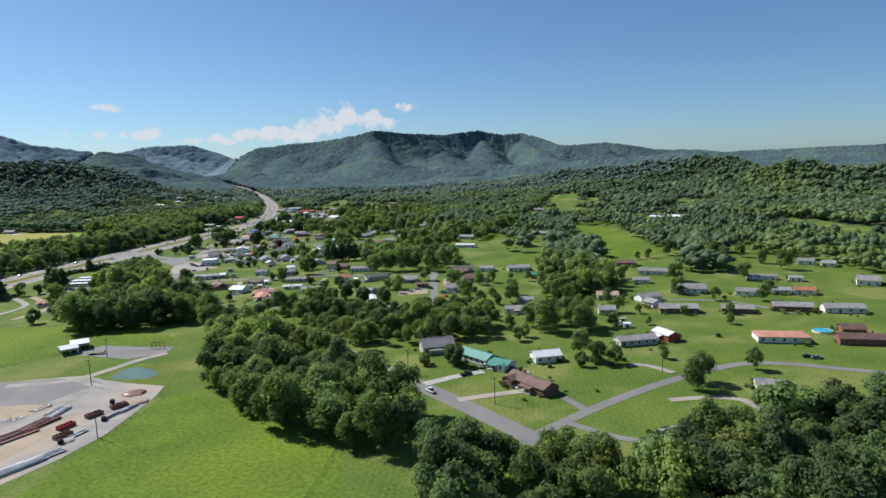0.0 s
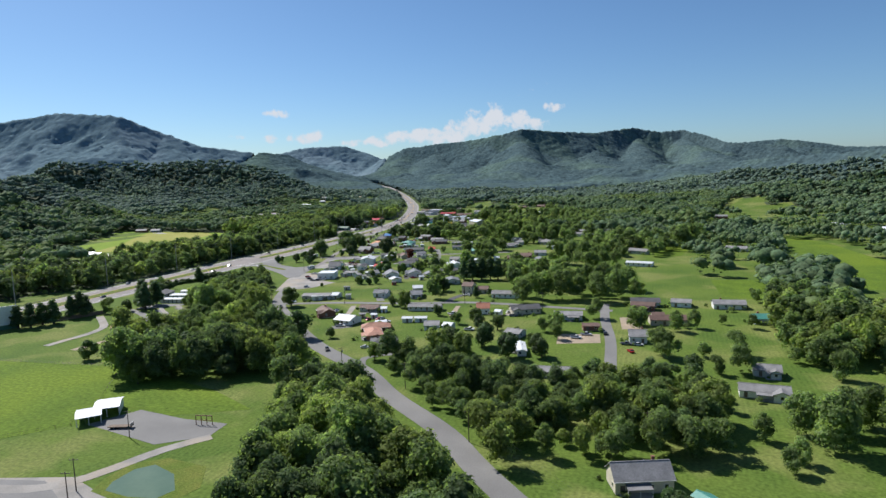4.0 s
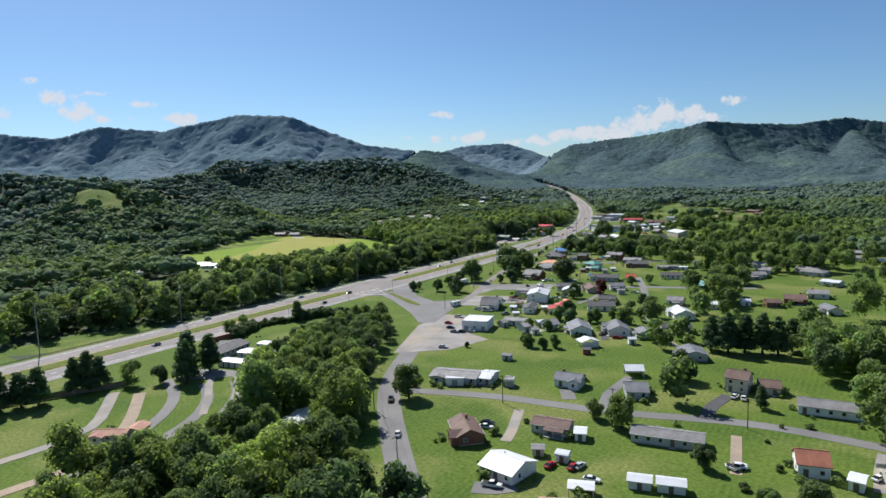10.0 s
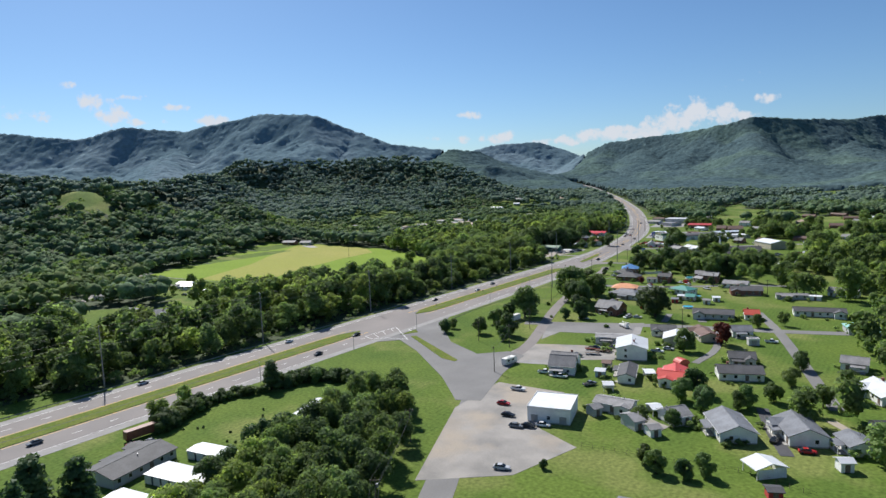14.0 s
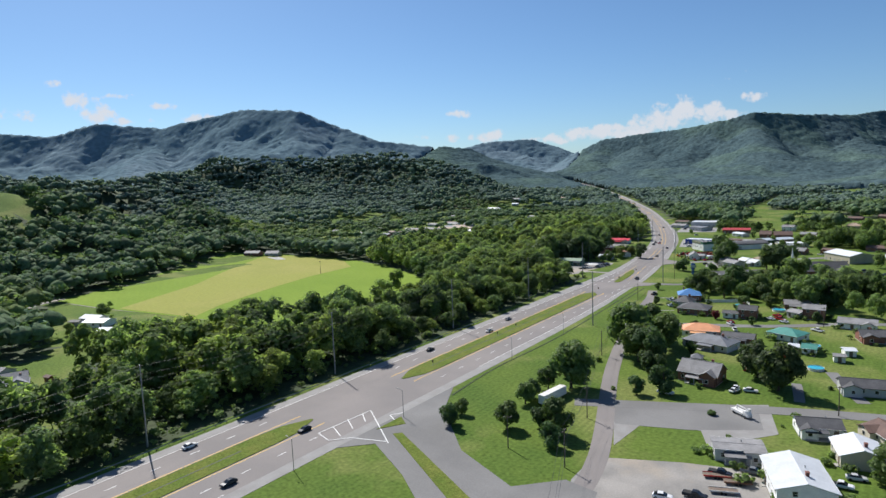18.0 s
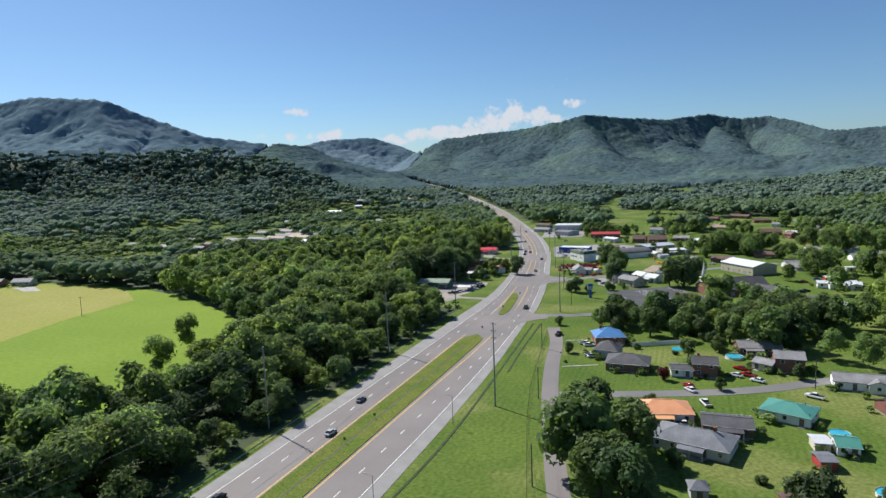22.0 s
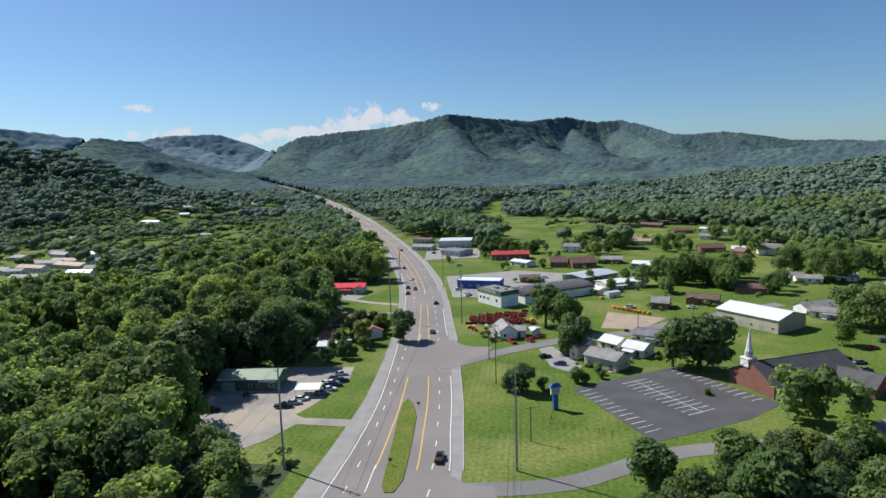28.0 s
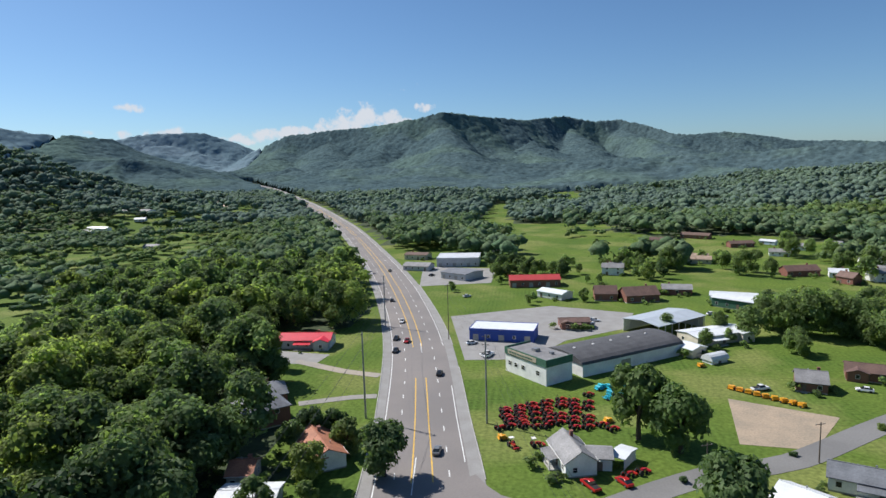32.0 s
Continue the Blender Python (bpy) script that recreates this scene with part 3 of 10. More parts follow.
CLEAR = [HAY, FARM, [(-513, 988), (-485, 1001), (-457, 976), (-458, 924), (-467, 901), (-479, 914)], [(-636, 1119), (-642, 1144), (-642, 1162), (-619, 1138), (-600, 1101), (-607, 1087)], [(-553, 1097), (-544, 1108), (-526, 1098), (-514, 1075), (-530, 1069)], [(-918, 738), (-937, 759), (-1000, 772), (-1050, 755), (-1010, 716), (-960, 704)], [(-815, 738), (-845, 757), (-872, 762), (-855, 738), (-825, 720)], [(-496, 949), (-506, 975), (-500, 984), (-459, 986), (-452, 975), (-445, 949), (-446, 925), (-470, 912), (-486, 916)], [(-525, 1100), (-470, 1050), (-470, 1150), (-520, 1135)],
         [(-880, 1130), (-800, 1120), (-700, 1160), (-690, 1250), (-760, 1290), (-860, 1240)], [(-502, 1082), (-458, 1088), (-455, 1030), (-474, 1036), (-486, 1046)], [(-600, 985), (-565, 975), (-560, 1010), (-590, 1025)],
         [(130, 880), (220, 930), (200, 1010), (120, 960)], [(-660, 470), (-600, 480), (-590, 560), (-650, 590)]]
MEADOW = [(58, 865), (92, 903), (121, 842), (135, 716), (135, 611), (122, 583), (80, 586), (83, 676), (84, 752), (63, 816)]
PADDOCKS = [MEADOW, [(-1, 606), (34, 614), (27, 541), (2, 546)], [(-48, 885), (-3, 831), (-18, 730), (-40, 717)], [(245, 782), (284, 806), (234, 677), (211, 660)], [(50, 1316), (87, 1480), (144, 1440), (126, 1268), (55, 1213)], [(222, 740), (235, 671), (251, 639), (268, 611), (291, 660), (277, 702), (261, 741), (242, 775)]]
VALE = [(-625, 1040), (-690, 1012), (-772, 1004), (-810, 975), (-918, 1020), (-1000, 1080), (-1190, 1262), (-1230, 1370), (-1108, 1464), (-991, 1485), (-956, 1555), (-959, 1681), (-1000, 1900), (-1049, 2063), (-1000, 2080), (-760, 1795), (-737, 1586), (-705, 1420), (-640, 1260), (-625, 1140)]
THICKETS = {
    "bend_wood_north": [(-340, 472), (-348, 497), (-346, 512), (-350, 530), (-358, 550), (-352, 558), (-343, 556), (-330, 547), (-318, 536), (-311, 520), (-299, 499), (-289, 484), (-276, 464), (-266, 450), (-299, 429), (-317, 446), (-333, 462)],
    "east_hedge": [(209, 600), (237, 543), (263, 598), (242, 640)],
    "east_copse": [(130, 496), (163, 496), (188, 543), (197, 617), (178, 628)],
    "belt_wood": [(-131, 535), (-107, 531), (-75, 529), (-40, 532), (-3, 550), (1, 610), (39, 623), (69, 636), (72, 673), (44, 711), (9, 690), (-18, 632), (-44, 592), (-63, 600), (-88, 619), (-117, 641), (-145, 604)],
    "lower_wood": [(-128, 240), (-90, 200), (-55, 184), (-34, 174), (-32, 206), (-80, 262), (-112, 298), (-150, 338), (-172, 330), (-150, 290)],
    "bend_wood": [(-244, 321), (-292, 362), (-285, 400), (-300, 440), (-312, 458), (-290, 478), (-266, 444), (-212, 390), (-172, 350), (-205, 332)],
    "mid_wood": [(-140, 352), (-118, 337), (-102, 309), (-90, 299), (-74, 288), (-57, 299), (-38, 299), (-18, 309), (-8, 335), (-6, 355), (-15, 364), (-22, 376), (-38, 374), (-52, 371), (-61, 363), (-76, 357), (-99, 364), (-128, 371), (-148, 379)],
    "south_wood": [(28, 150), (46, 172), (72, 205), (128, 222), (150, 150), (60, 110)],
    "near_wood": [(-27, 165), (-10, 178), (22, 168), (26, 138), (-18, 130)],
    "church_wood": [(-374, 888), (-300, 872), (-268, 892), (-290, 928), (-342, 922), (-370, 904)],
    "meadow_wood": [(18, 408), (36, 402), (61, 421), (75, 459), (61, 489), (81, 598), (74, 648), (39, 657), (28, 545), (20, 474)],
    "meadow_hedge": [(96, 826), (123, 753), (134, 645), (138, 583), (147, 554), (171, 577), (182, 650), (173, 710), (165, 783), (137, 876)],
    "fields_copse_g": [(-375, 1309), (-346, 1326), (-351, 1280), (-375, 1271)],
    "fields_copse_h": [(-341, 1329), (-316, 1343), (-325, 1279), (-345, 1270)],
    "fields_copse_i": [(-445, 1314), (-423, 1303), (-419, 1240), (-440, 1245)],
    "shop_wood": [(-547, 1401), (-525, 1486), (-467, 1448), (-425, 1366), (-448, 1347), (-497, 1388)],
    "shop_back_wood": [(-517, 976), (-514, 998), (-491, 1012), (-472, 1003), (-469, 989), (-489, 981)],
    "north_hedge": [(-340, 1131), (-320, 1138), (-304, 1139), (-290, 1133), (-277, 1158), (-290, 1188), (-306, 1188), (-327, 1161)],
    "north_wood": [(-235, 960), (-120, 900), (60, 900), (120, 1050), (20, 1230), (-60, 1290), (-150, 1210), (-196, 1080)],
    "field_copse": [(-372, 1262), (-352, 1252), (-338, 1266), (-356, 1280)],
    "field_copse_b": [(-418, 1268), (-392, 1262), (-388, 1282), (-420, 1286)],
    "field_copse_e": [(-470, 1345), (-430, 1340), (-425, 1400), (-480, 1410)],
    "field_copse_f": [(-230, 1000), (-190, 1010), (-200, 1080), (-240, 1060)],
    "school_wood": [(-262, 905), (-200, 880), (-170, 930), (-210, 960), (-255, 950)],
    "mid_town_a": [(-330, 880), (-270, 850), (-235, 862), (-262, 890), (-300, 900)],
    "mid_town_b": [(-150, 745), (-120, 700), (-112, 800), (-150, 860), (-190, 870)],
}


def wild(x, y):
    """Wooded by nature: all that is neither town, field nor road."""
    w = ~inside(TOWN, x, y)
    for c in CLEAR + PADDOCKS + [VALE]:
        w &= ~inside(c, x, y)
    d, _ = line_dist(FAR_ROAD, x, y)
    w &= d > np.where(y < 960, 27, 20)
    # scattered pastures in the eastern and northern foothills
    past = (fbm(x / 120, y / 120, 21) > 0.555) & (x > -480) & (x < 700) & (y < 2300) & (y > 100) & (ground(x, y) < 9)
    return w & ~past


build_ground()


LAID = [0]


def sheet(name, poly, mat, z=0.05, label="", category=""):
    """A level patch laid on the ground."""
    LAID[0] += 1
    z += 0.0015 * (LAID[0] % 4)
    bm = bmesh.new()
    vs = [bm.verts.new((x, y, gz(x, y) + z)) for x, y in poly]
    f = bm.faces.new(vs)
    if f.normal.z < 0:
        f.normal_flip()
    r = bmesh.ops.extrude_face_region(bm, geom=[f])
    for v in [g for g in r["geom"] if isinstance(g, bmesh.types.BMVert)]:
        v.co.z -= 0.25
    bmesh.ops.recalc_face_normals(bm, faces=bm.faces)
    bmesh.ops.triangulate(bm, faces=bm.faces)
    me = bpy.data.meshes.new(name)
    bm.to_mesh(me)
    me.materials.append(mat)
    return tagged(new(name, me), label, category or name.split("_")[0], kind="structure")


def smooth_line(pts, step=6.0):
    """Catmull-Rom through the points."""
    P = [Vector((p[0], p[1])) for p in pts]
    P = [2 * P[0] - P[1]] + P + [2 * P[-1] - P[-2]]
    out = []
    for i in range(1, len(P) - 2):
        n = max(2, int((P[i + 1] - P[i]).length / step))
        for k in range(n):
            t = k / n
            a, b, c, d = P[i - 1], P[i], P[i + 1], P[i + 2]
            out.append(0.5 * ((2 * b) + (c - a) * t + (2 * a - 5 * b + 4 * c - d) * t * t + (3 * b - a - 3 * c + d) * t ** 3))
    out.append(P[-2])
    return out


def ribbon_vf(line, o0, o1, z, thick=0.2):
    """A strip between two side offsets (metres to the right) of a line."""
    V, F = [], []
    for i, p in enumerate(line):
        d = (line[min(i + 1, len(line) - 1)] - line[max(i - 1, 0)]).normalized()
        nrm = Vector((d.y, -d.x))
        a, b = (o0(i), o1(i)) if callable(o0) else (o0, o1)
        for o in (a, b):
            q = p + nrm * o
            V.append((q.x, q.y, gz(q.x, q.y) + z))
        if thick:
            for o in (a, b):
                q = p + nrm * o
                V.append((q.x, q.y, gz(q.x, q.y) + z - thick))
    k = 4 if thick else 2
    for i in range(len(line) - 1):
        j, n = i * k, (i + 1) * k
        F.append((j, j + 1, n + 1, n))
        if thick:
            F += [(j + 2, j, n, n + 2), (j + 1, j + 3, n + 3, n + 1)]
    return V, F


ROADS = []


def road(name, pts, width, mat="asphalt", z=0.06, label="", kind="structure"):
    line = smooth_line(pts)
    ROADS.append(([(p.x, p.y) for p in line[::2]] + [(line[-1].x, line[-1].y)], width / 2))
    z += 0.0012 * (len(ROADS) % 60)
    V, F = ribbon_vf(line, -width / 2, width / 2, z)
    return tagged(mesh_obj(name, V, F, M[mat]), label or "narrow worn grey asphalt street", "road", kind=kind)


def dashes(line, offset, start, stop, z, length=3.05, pitch=12.3, width=0.16):
    """Broken lane line as one strip of separate dashes."""
    V, F, s, nxt = [], [], 0.0, 0.0
    for i in range(len(line) - 1):
        a, b = line[i], line[i + 1]
        L = (b - a).length
        d = (b - a) / L
        nrm = Vector((d.y, -d.x))
        while nxt < s + L:
            if start <= a.y <= stop:
                p = a + d * (nxt - s) + nrm * offset
                q = p + d * length
                n = len(V)
                for c, o in ((p, -width), (p, width), (q, width), (q, -width)):
                    V.append((c.x + nrm.x * o, c.y + nrm.y * o, gz(c.x, c.y) + z))
                F.append((n, n + 1, n + 2, n + 3))
            nxt += pitch
        s += L
    return V, F


def lines_obj(name, items, mat, label, road_ob):
    ob = mesh_obj(name, *join_vf(*items), M[mat])
    ob.parent = road_ob
    ob["label"] = label
    return ob


# ---- the highway ----
# how far each line of the road lies to the side of its axis, by the distance up the valley
ALONG = (-400, 700, 760, 800, 830, 860, 885, 910, 935, 960, 985, 1015, 1050, 1090, 1150, 1230, 1400, 3000)
LINES = {
    "edge_w": (-21.8, -21.8, -21.6, -21.5, -21.3, -21.3, -21.3, -20.8, -19.3, -17.3, -16.0, -14.4, -13.0, -12.7, -12.2, -11.8, -13, -13),
    "white_w": (-17.6, -17.6, -16.6, -15.8, -15.2, -15.0, -14.9, -14.6, -13.6, -12.6, -11.9, -11.2, -10.2, -9.5, -8.8, -7.8, -9, -9),
    "lane_w": (-11.8, -11.8, -11.8, -11.4, -10.9, -10.8, -10.6, -10.8, -10.9, -9.9, -8.9, -7.0, -5.8, -4.8, -4.3, -4.0, -5, -5),
    "yellow_w": (-6.2, -6.2, -6.2, -6.2, -6.2, -6.2, -6.4, -6.4, -6.4, -5.9, -5.0, -3.3, -2.2, -1.5, -1.2, -0.9, -1, -1),
    "yellow_e": (5.0, 5.0, 5.2, 5.7, 6.3, 6.0, 5.0, 3.6, 2.3, 1.9, 1.5, 1.5, 1.4, 1.7, 2.2, 2.9, 1.5, 1.5),
    "lane_e": (11.2, 11.2, 11.2, 11.2, 11.0, 9.8, 8.6, 7.1, 5.7, 5.4, 5.2, 5.2, 5.2, 5.4, 6.0, 7.0, 5.5, 5.5),
    "white_e": (17.0, 17.0, 17.0, 16.3, 15.4, 13.9, 12.6, 11.3, 9.5, 9.2, 9.0, 9.1, 9.0, 9.5, 10.5, 12.0, 9.5, 9.5),
    "edge_e": (21.8, 21.8, 21.4, 20.4, 19.2, 17.0, 15.2, 14.4, 12.9, 12.5, 12.4, 12.8, 12.5, 13.0, 14.2, 15.2, 13, 13),
}


def build_highway():
    pts = [(-425.7, -400), (-425.7, 200), (-425.7, 560), (-425.7, 860), (-427, 930), (-434, 985), (-444.5, 1045), (-462, 1128), (-489, 1219), (-531, 1343), (-600, 1524), (-670, 1679), (-788, 1922), (-960, 2250), (-1150, 2600), (-1400, 3000)]
    line = smooth_line(pts, 8)
    ROADS.append(([(p.x, p.y) for p in line[::2]], 22))

    def off(name, i):
        return float(np.interp(line[i].y, ALONG, LINES[name]))
    V, F = ribbon_vf(line, lambda i: off("edge_w", i), lambda i: off("edge_e", i), 0.05)
    hw = tagged(mesh_obj("highway", V, F, M["highway"]), "divided four-lane highway of worn brownish asphalt", "highway", kind="structure")
    sh = [ribbon_vf(line, lambda i: off("edge_w", i), lambda i: off("white_w", i) - 0.5, 0.056, 0), ribbon_vf(line, lambda i: off("white_e", i) + 0.5, lambda i: off("edge_e", i), 0.056, 0)]
    lines_obj("shoulder", sh, "shoulder", "pale grey paved shoulders", hw)
    # pale kerb of the narrower part, broken at the side streets
    kerbs = []
    for lo, hi, name, s in ((905, 985, "edge_e", 1), (1016, 1095, "edge_e", 1), (1112, 1240, "edge_e", 1), (998, 1160, "edge_w", -1)):
        idx = [i for i, p in enumerate(line) if lo <= p.y <= hi]
        kerbs.append(ribbon_vf([line[i] for i in idx], lambda j, idx=idx: off(name, idx[j]) - (0.25 if s < 0 else 0), lambda j, idx=idx: off(name, idx[j]) + (0.25 if s > 0 else 0), 0.17, 0.3))
    lines_obj("kerb", kerbs, "concrete", "pale concrete kerb", hw)
    W, Y = [], []

    def strip(name, lo, hi, w=0.12, z=0.062, shift=0.0):
        idx = [i for i, p in enumerate(line) if lo <= p.y <= hi]
        return ribbon_vf([line[i] for i in idx], lambda j: off(name, idx[j]) + shift - w, lambda j: off(name, idx[j]) + shift + w, z, 0)
    W.append(strip("white_w", -400, 2600))
    for lo, hi in ((-400, 585), (690, 886), (908, 984), (1018, 1082), (1112, 2600)):
        W.append(strip("white_e", lo, hi))
    for name in ("yellow_w", "yellow_e"):
        for lo, hi in ((-400, 630), (668, 874), (908, 982), (1016, 1086), (1113, 2600)):
            Y.append(strip(name, lo, hi, 0.17))
    # solid lines of the turning lanes
    for (ax, ay), (bx, by) in (((-432.6, 912), (-431.8, 899.2)), ((-443.6, 1029), (-441.5, 1012)), ((-459.2, 1124), (-456.6, 1112))):
        d = Vector((bx - ax, by - ay)).normalized()
        n = Vector((d.y, -d.x)) * 0.13
        W.append(([(ax + n.x, ay + n.y, 0.063), (bx + n.x, by + n.y, 0.063), (bx - n.x, by - n.y, 0.063), (ax - n.x, ay - n.y, 0.063)], [(0, 1, 2, 3)]))
    # broken lane lines
    for name in ("lane_w", "lane_e"):
        for lo, hi in ((-400, 628), (672, 2400)):
            v, f = [], []
            idx = [i for i, p in enumerate(line) if lo <= p.y <= hi]
            s, nxt = 0.0, 0.0
            for i in idx[:-1]:
                a, b = line[i], line[i + 1]
                L = (b - a).length
                d = (b - a) / L
                nr = Vector((d.y, -d.x))
                while nxt < s + L:
                    p = a + d * (nxt - s) + nr * off(name, i)
                    q = p + d * 3.1
                    c = len(v)
                    for e, w in ((p, -0.13), (p, 0.13), (q, 0.13), (q, -0.13)):
                        v.append((e.x + nr.x * w, e.y + nr.y * w, gz(e.x, e.y) + 0.066))
                    f.append((c, c + 1, c + 2, c + 3))
                    nxt += 12.19
                s += L
            W.append((v, f))
    lines_obj("lane_marking", W, "white_paint", "white edge and broken lane lines", hw)
    lines_obj("yellow_marking", Y, "yellow_paint", "yellow median lines", hw)
    # grass medians with a shallow drain along them
    for k, (lo, hi, a, b) in enumerate(((-400, 629, -5.4, 4.2), (668, 874, -5.4, 4.2))):
        idx = [i for i, p in enumerate(line) if lo <= p.y <= hi]
        sub = [line[i] for i in idx]
        n = len(sub) - 1

        def prof(j, s):
            e = min(j, n - j) if k else n - j
            t = min(1, e / 2.2)
            t = math.sqrt(max(0, 1 - (1 - t) ** 2)) * 0.9 + 0.1
            mid = (a + b) / 2
            return mid + (s - mid) * t
        V, F = ribbon_vf(sub, lambda j: prof(j, a), lambda j: prof(j, b), 0.2, 0.2)
        md = tagged(mesh_obj("median", V, F, M["rough_grass"]), "raised grass median strip between the carriageways", "median", kind="structure")
        V, F = ribbon_vf(sub[2:-3], -0.75, -0.35, 0.205, 0)
        mesh_obj("drain", V, F, M["dark_asphalt"], md, "dark drain channel")
    sheet("median_north", [(-428.7, 902), (-429.4, 907.6), (-430.8, 919.2), (-433, 936.5), (-434.5, 951), (-433.6, 955.3), (-431.2, 951), (-428.4, 941.6), (-426.5, 926), (-425, 911.3), (-424.5, 905), (-425.4, 899.5), (-427.5, 899.3)], M["rough_grass"], 0.2, "short tapering grass median strip", "median")
    # guard rail on the west side
    rail = tagged(new("guard_rail"), "galvanised steel guard rail on posts beside the highway", "guard rail")
    rl = [p for p in line if 250 < p.y < 770]
    V, F = [], []
    for i, p in enumerate(rl):
        x = p.x - 23.4
        for dx, z in ((0, 0.5), (-0.08, 0.6), (0, 0.68), (-0.08, 0.76), (0, 0.84)):
            V.append((x + dx, p.y, z))
        if i:
            for c in range(4):
                F.append((5 * i - 5 + c, 5 * i + c, 5 * i + c + 1, 5 * i - 4 + c))
    mesh_obj("rail_beam", V, F, M["steel"], rail)
    pv = bpy.data.meshes.new("rail_post")
    pv.from_pydata(*[box_vf(-0.08, 0.08, -0.1, 0.1, 0, 0.8)[0], [], box_vf(-0.08, 0.08, -0.1, 0.1, 0, 0.8)[1]])
    pv.materials.append(M["wood"])
    for y in range(420, 770, 4):
        shared("rail_post", pv, rail, pose(-449.3, y, 0))
    return line


build_highway()

# ---- streets, lots and fields ----
road("road_valley", [(8, 190), (-25, 227), (-76, 281), (-98, 307), (-128, 333), (-153, 359), (-196, 392), (-248, 445), (-275, 479), (-296, 520), (-320, 570), (-330, 592)], 8.5, label="two-lane grey asphalt road winding up the valley")
road("street_frontage", [(-334, 608), (-338, 644), (-361, 716), (-377, 780), (-385, 821), (-390, 856), (-396, 880)], 5.5, "highway", label="narrow frontage street beside the highway")
road("street_mobile", [(-268, 473), (-232, 484), (-190, 490), (-145, 501), (-92, 497), (-60, 494)], 5.4)
road("street_lane", [(-66, 512), (-62, 470), (-56, 430), (-52.5, 386)], 5.2)
road("street_hill", [(-262, 756), (-244, 710), (-215, 619)], 4.5)
road("street_cross", [(-360, 679), (-311, 699), (-284, 708), (-240, 720), (-180, 742)], 6.5)
road("street_cottage", [(-377, 795), (-336, 808), (-314, 818), (-285, 836), (-240, 850)], 5.6)
road("street_south", [(0, 190), (16, 207), (31, 223), (63, 251), (100, 272), (140, 262), (200, 240)], 4.6)
road("street_north", [(-425, 989), (-405, 1008), (-379, 1026), (-359, 1034), (-327, 1058), (-280, 1090)], 6.8)
road("street_chapel", [(-412, 902), (-388, 907), (-360, 925), (-320, 935)], 6.0)
road("drive_garage", [(-466, 1086), (-480, 1090), (-500, 1100)], 4.0, "gravel", label="pale gravel driveway")
road("drive_house", [(-462.5, 1067.5), (-470, 1066), (-484, 1060)], 3.5, "gravel", label="pale gravel driveway")
road("drive_yard", [(-215, 236), (-190, 245), (-178, 272), (-170, 284)], 4.5, "gravel", label="pale gravel track into the yard")
road("drive_south", [(16, 207), (32, 195), (44, 192)], 3.5)
road("drive_white", [(-207, 494), (-212, 503)], 5.0, "asphalt", label="short asphalt driveway")
road("drive_grey", [(-193, 491), (-197, 505), (-196, 528)], 4.0, "asphalt", label="short asphalt driveway")
road("drive_split", [(-162, 498), (-163, 510), (-160, 524)], 4.5, "dark_asphalt", label="dark asphalt driveway")
road("drive_teal", [(-37, 243), (-24, 253), (-14, 259)], 4.5, "concrete", label="pale concrete driveway")
road("drive_brick", [(-22, 226), (-8, 232), (2, 236)], 4.0, "gravel", label="pale gravel driveway")
road("drive_dark", [(-150, 352), (-160, 375), (-150, 384)], 3.5, "asphalt", label="short asphalt driveway")
road("drive_tan", [(-218, 477), (-212, 460), (-210, 452)], 3.4, "gravel", label="short pale gravel driveway")
road("drive_dirt", [(-152, 489), (-150, 476), (-148, 463)], 3.0, "dirt", label="short worn dirt driveway")
road("drive_motor", [(-115, 495), (-116, 482), (-116, 470)], 4.5, "gravel", label="short pale gravel driveway")
road("drive_pickup", [(-204, 423), (-199, 425), (-195, 429)], 6.0, "asphalt", label="short grey asphalt driveway")
road("drive_stairs", [(-301, 732), (-299, 720), (-298, 713)], 3.2, "asphalt", label="short grey asphalt driveway")
road("lane_back", [(-292, 751), (-286, 733), (-281, 721)], 4.0, "asphalt", label="short grey asphalt driveway")
road("drive_row", [(-235, 610), (-229, 591), (-223, 576)], 3.6, "dark_asphalt", label="dark asphalt driveway")
road("lane_row", [(-216, 609), (-210, 602), (-202, 594), (-191, 579)], 3.0, "gravel", label="narrow pale gravel lane")
road("drive_shop", [(-276, 596), (-263, 581), (-256, 578)], 5, "gravel", label="pale gravel driveway")
road("drive_red", [(-271, 711), (-264, 674), (-266, 649)], 3.2, "asphalt", label="short asphalt driveway")
road("drive_east", [(25, 215), (22, 222), (17, 230)], 3.2, "asphalt", label="short asphalt driveway")
road("drive_far", [(85, 215), (81, 229), (69, 231), (55, 228)], 3.5, "gravel", label="curved pale driveway")
road("drive_oak", [(64, 259), (55, 268), (48, 269)], 3.5, "gravel", label="pale gravel driveway")
road("track_mid", [(153, 362), (142, 378), (122, 395), (79, 400)], 3.2, "asphalt", label="narrow grey lane")
road("street_chapel_east", [(-266.6, 965.0), (-286.5, 957.1), (-305.7, 944.0), (-317.6, 925.0)], 5.0, "asphalt", label="grey street past the chapel")
road("drive_chapel", [(-296.0, 984.0), (-286.8, 977.4), (-272.4, 970.2)], 7.0, "dark_asphalt", label="dark asphalt strip with parked cars")
road("path_blue", [(-386.7, 859.5), (-379.7, 862.4)], 0.8, "concrete", label="narrow pale concrete path")
road("path_slate", [(-381.8, 824.3), (-375.5, 826.9), (-369.2, 829.5)], 0.8, "concrete", label="narrow pale concrete path")
road("drain_ditch", [(-403.3, 886.4), (-402.2, 859.6), (-401.1, 835.4), (-399.4, 812.9)], 0.7, "forest_floor", label="dark drainage ditch along the verge")
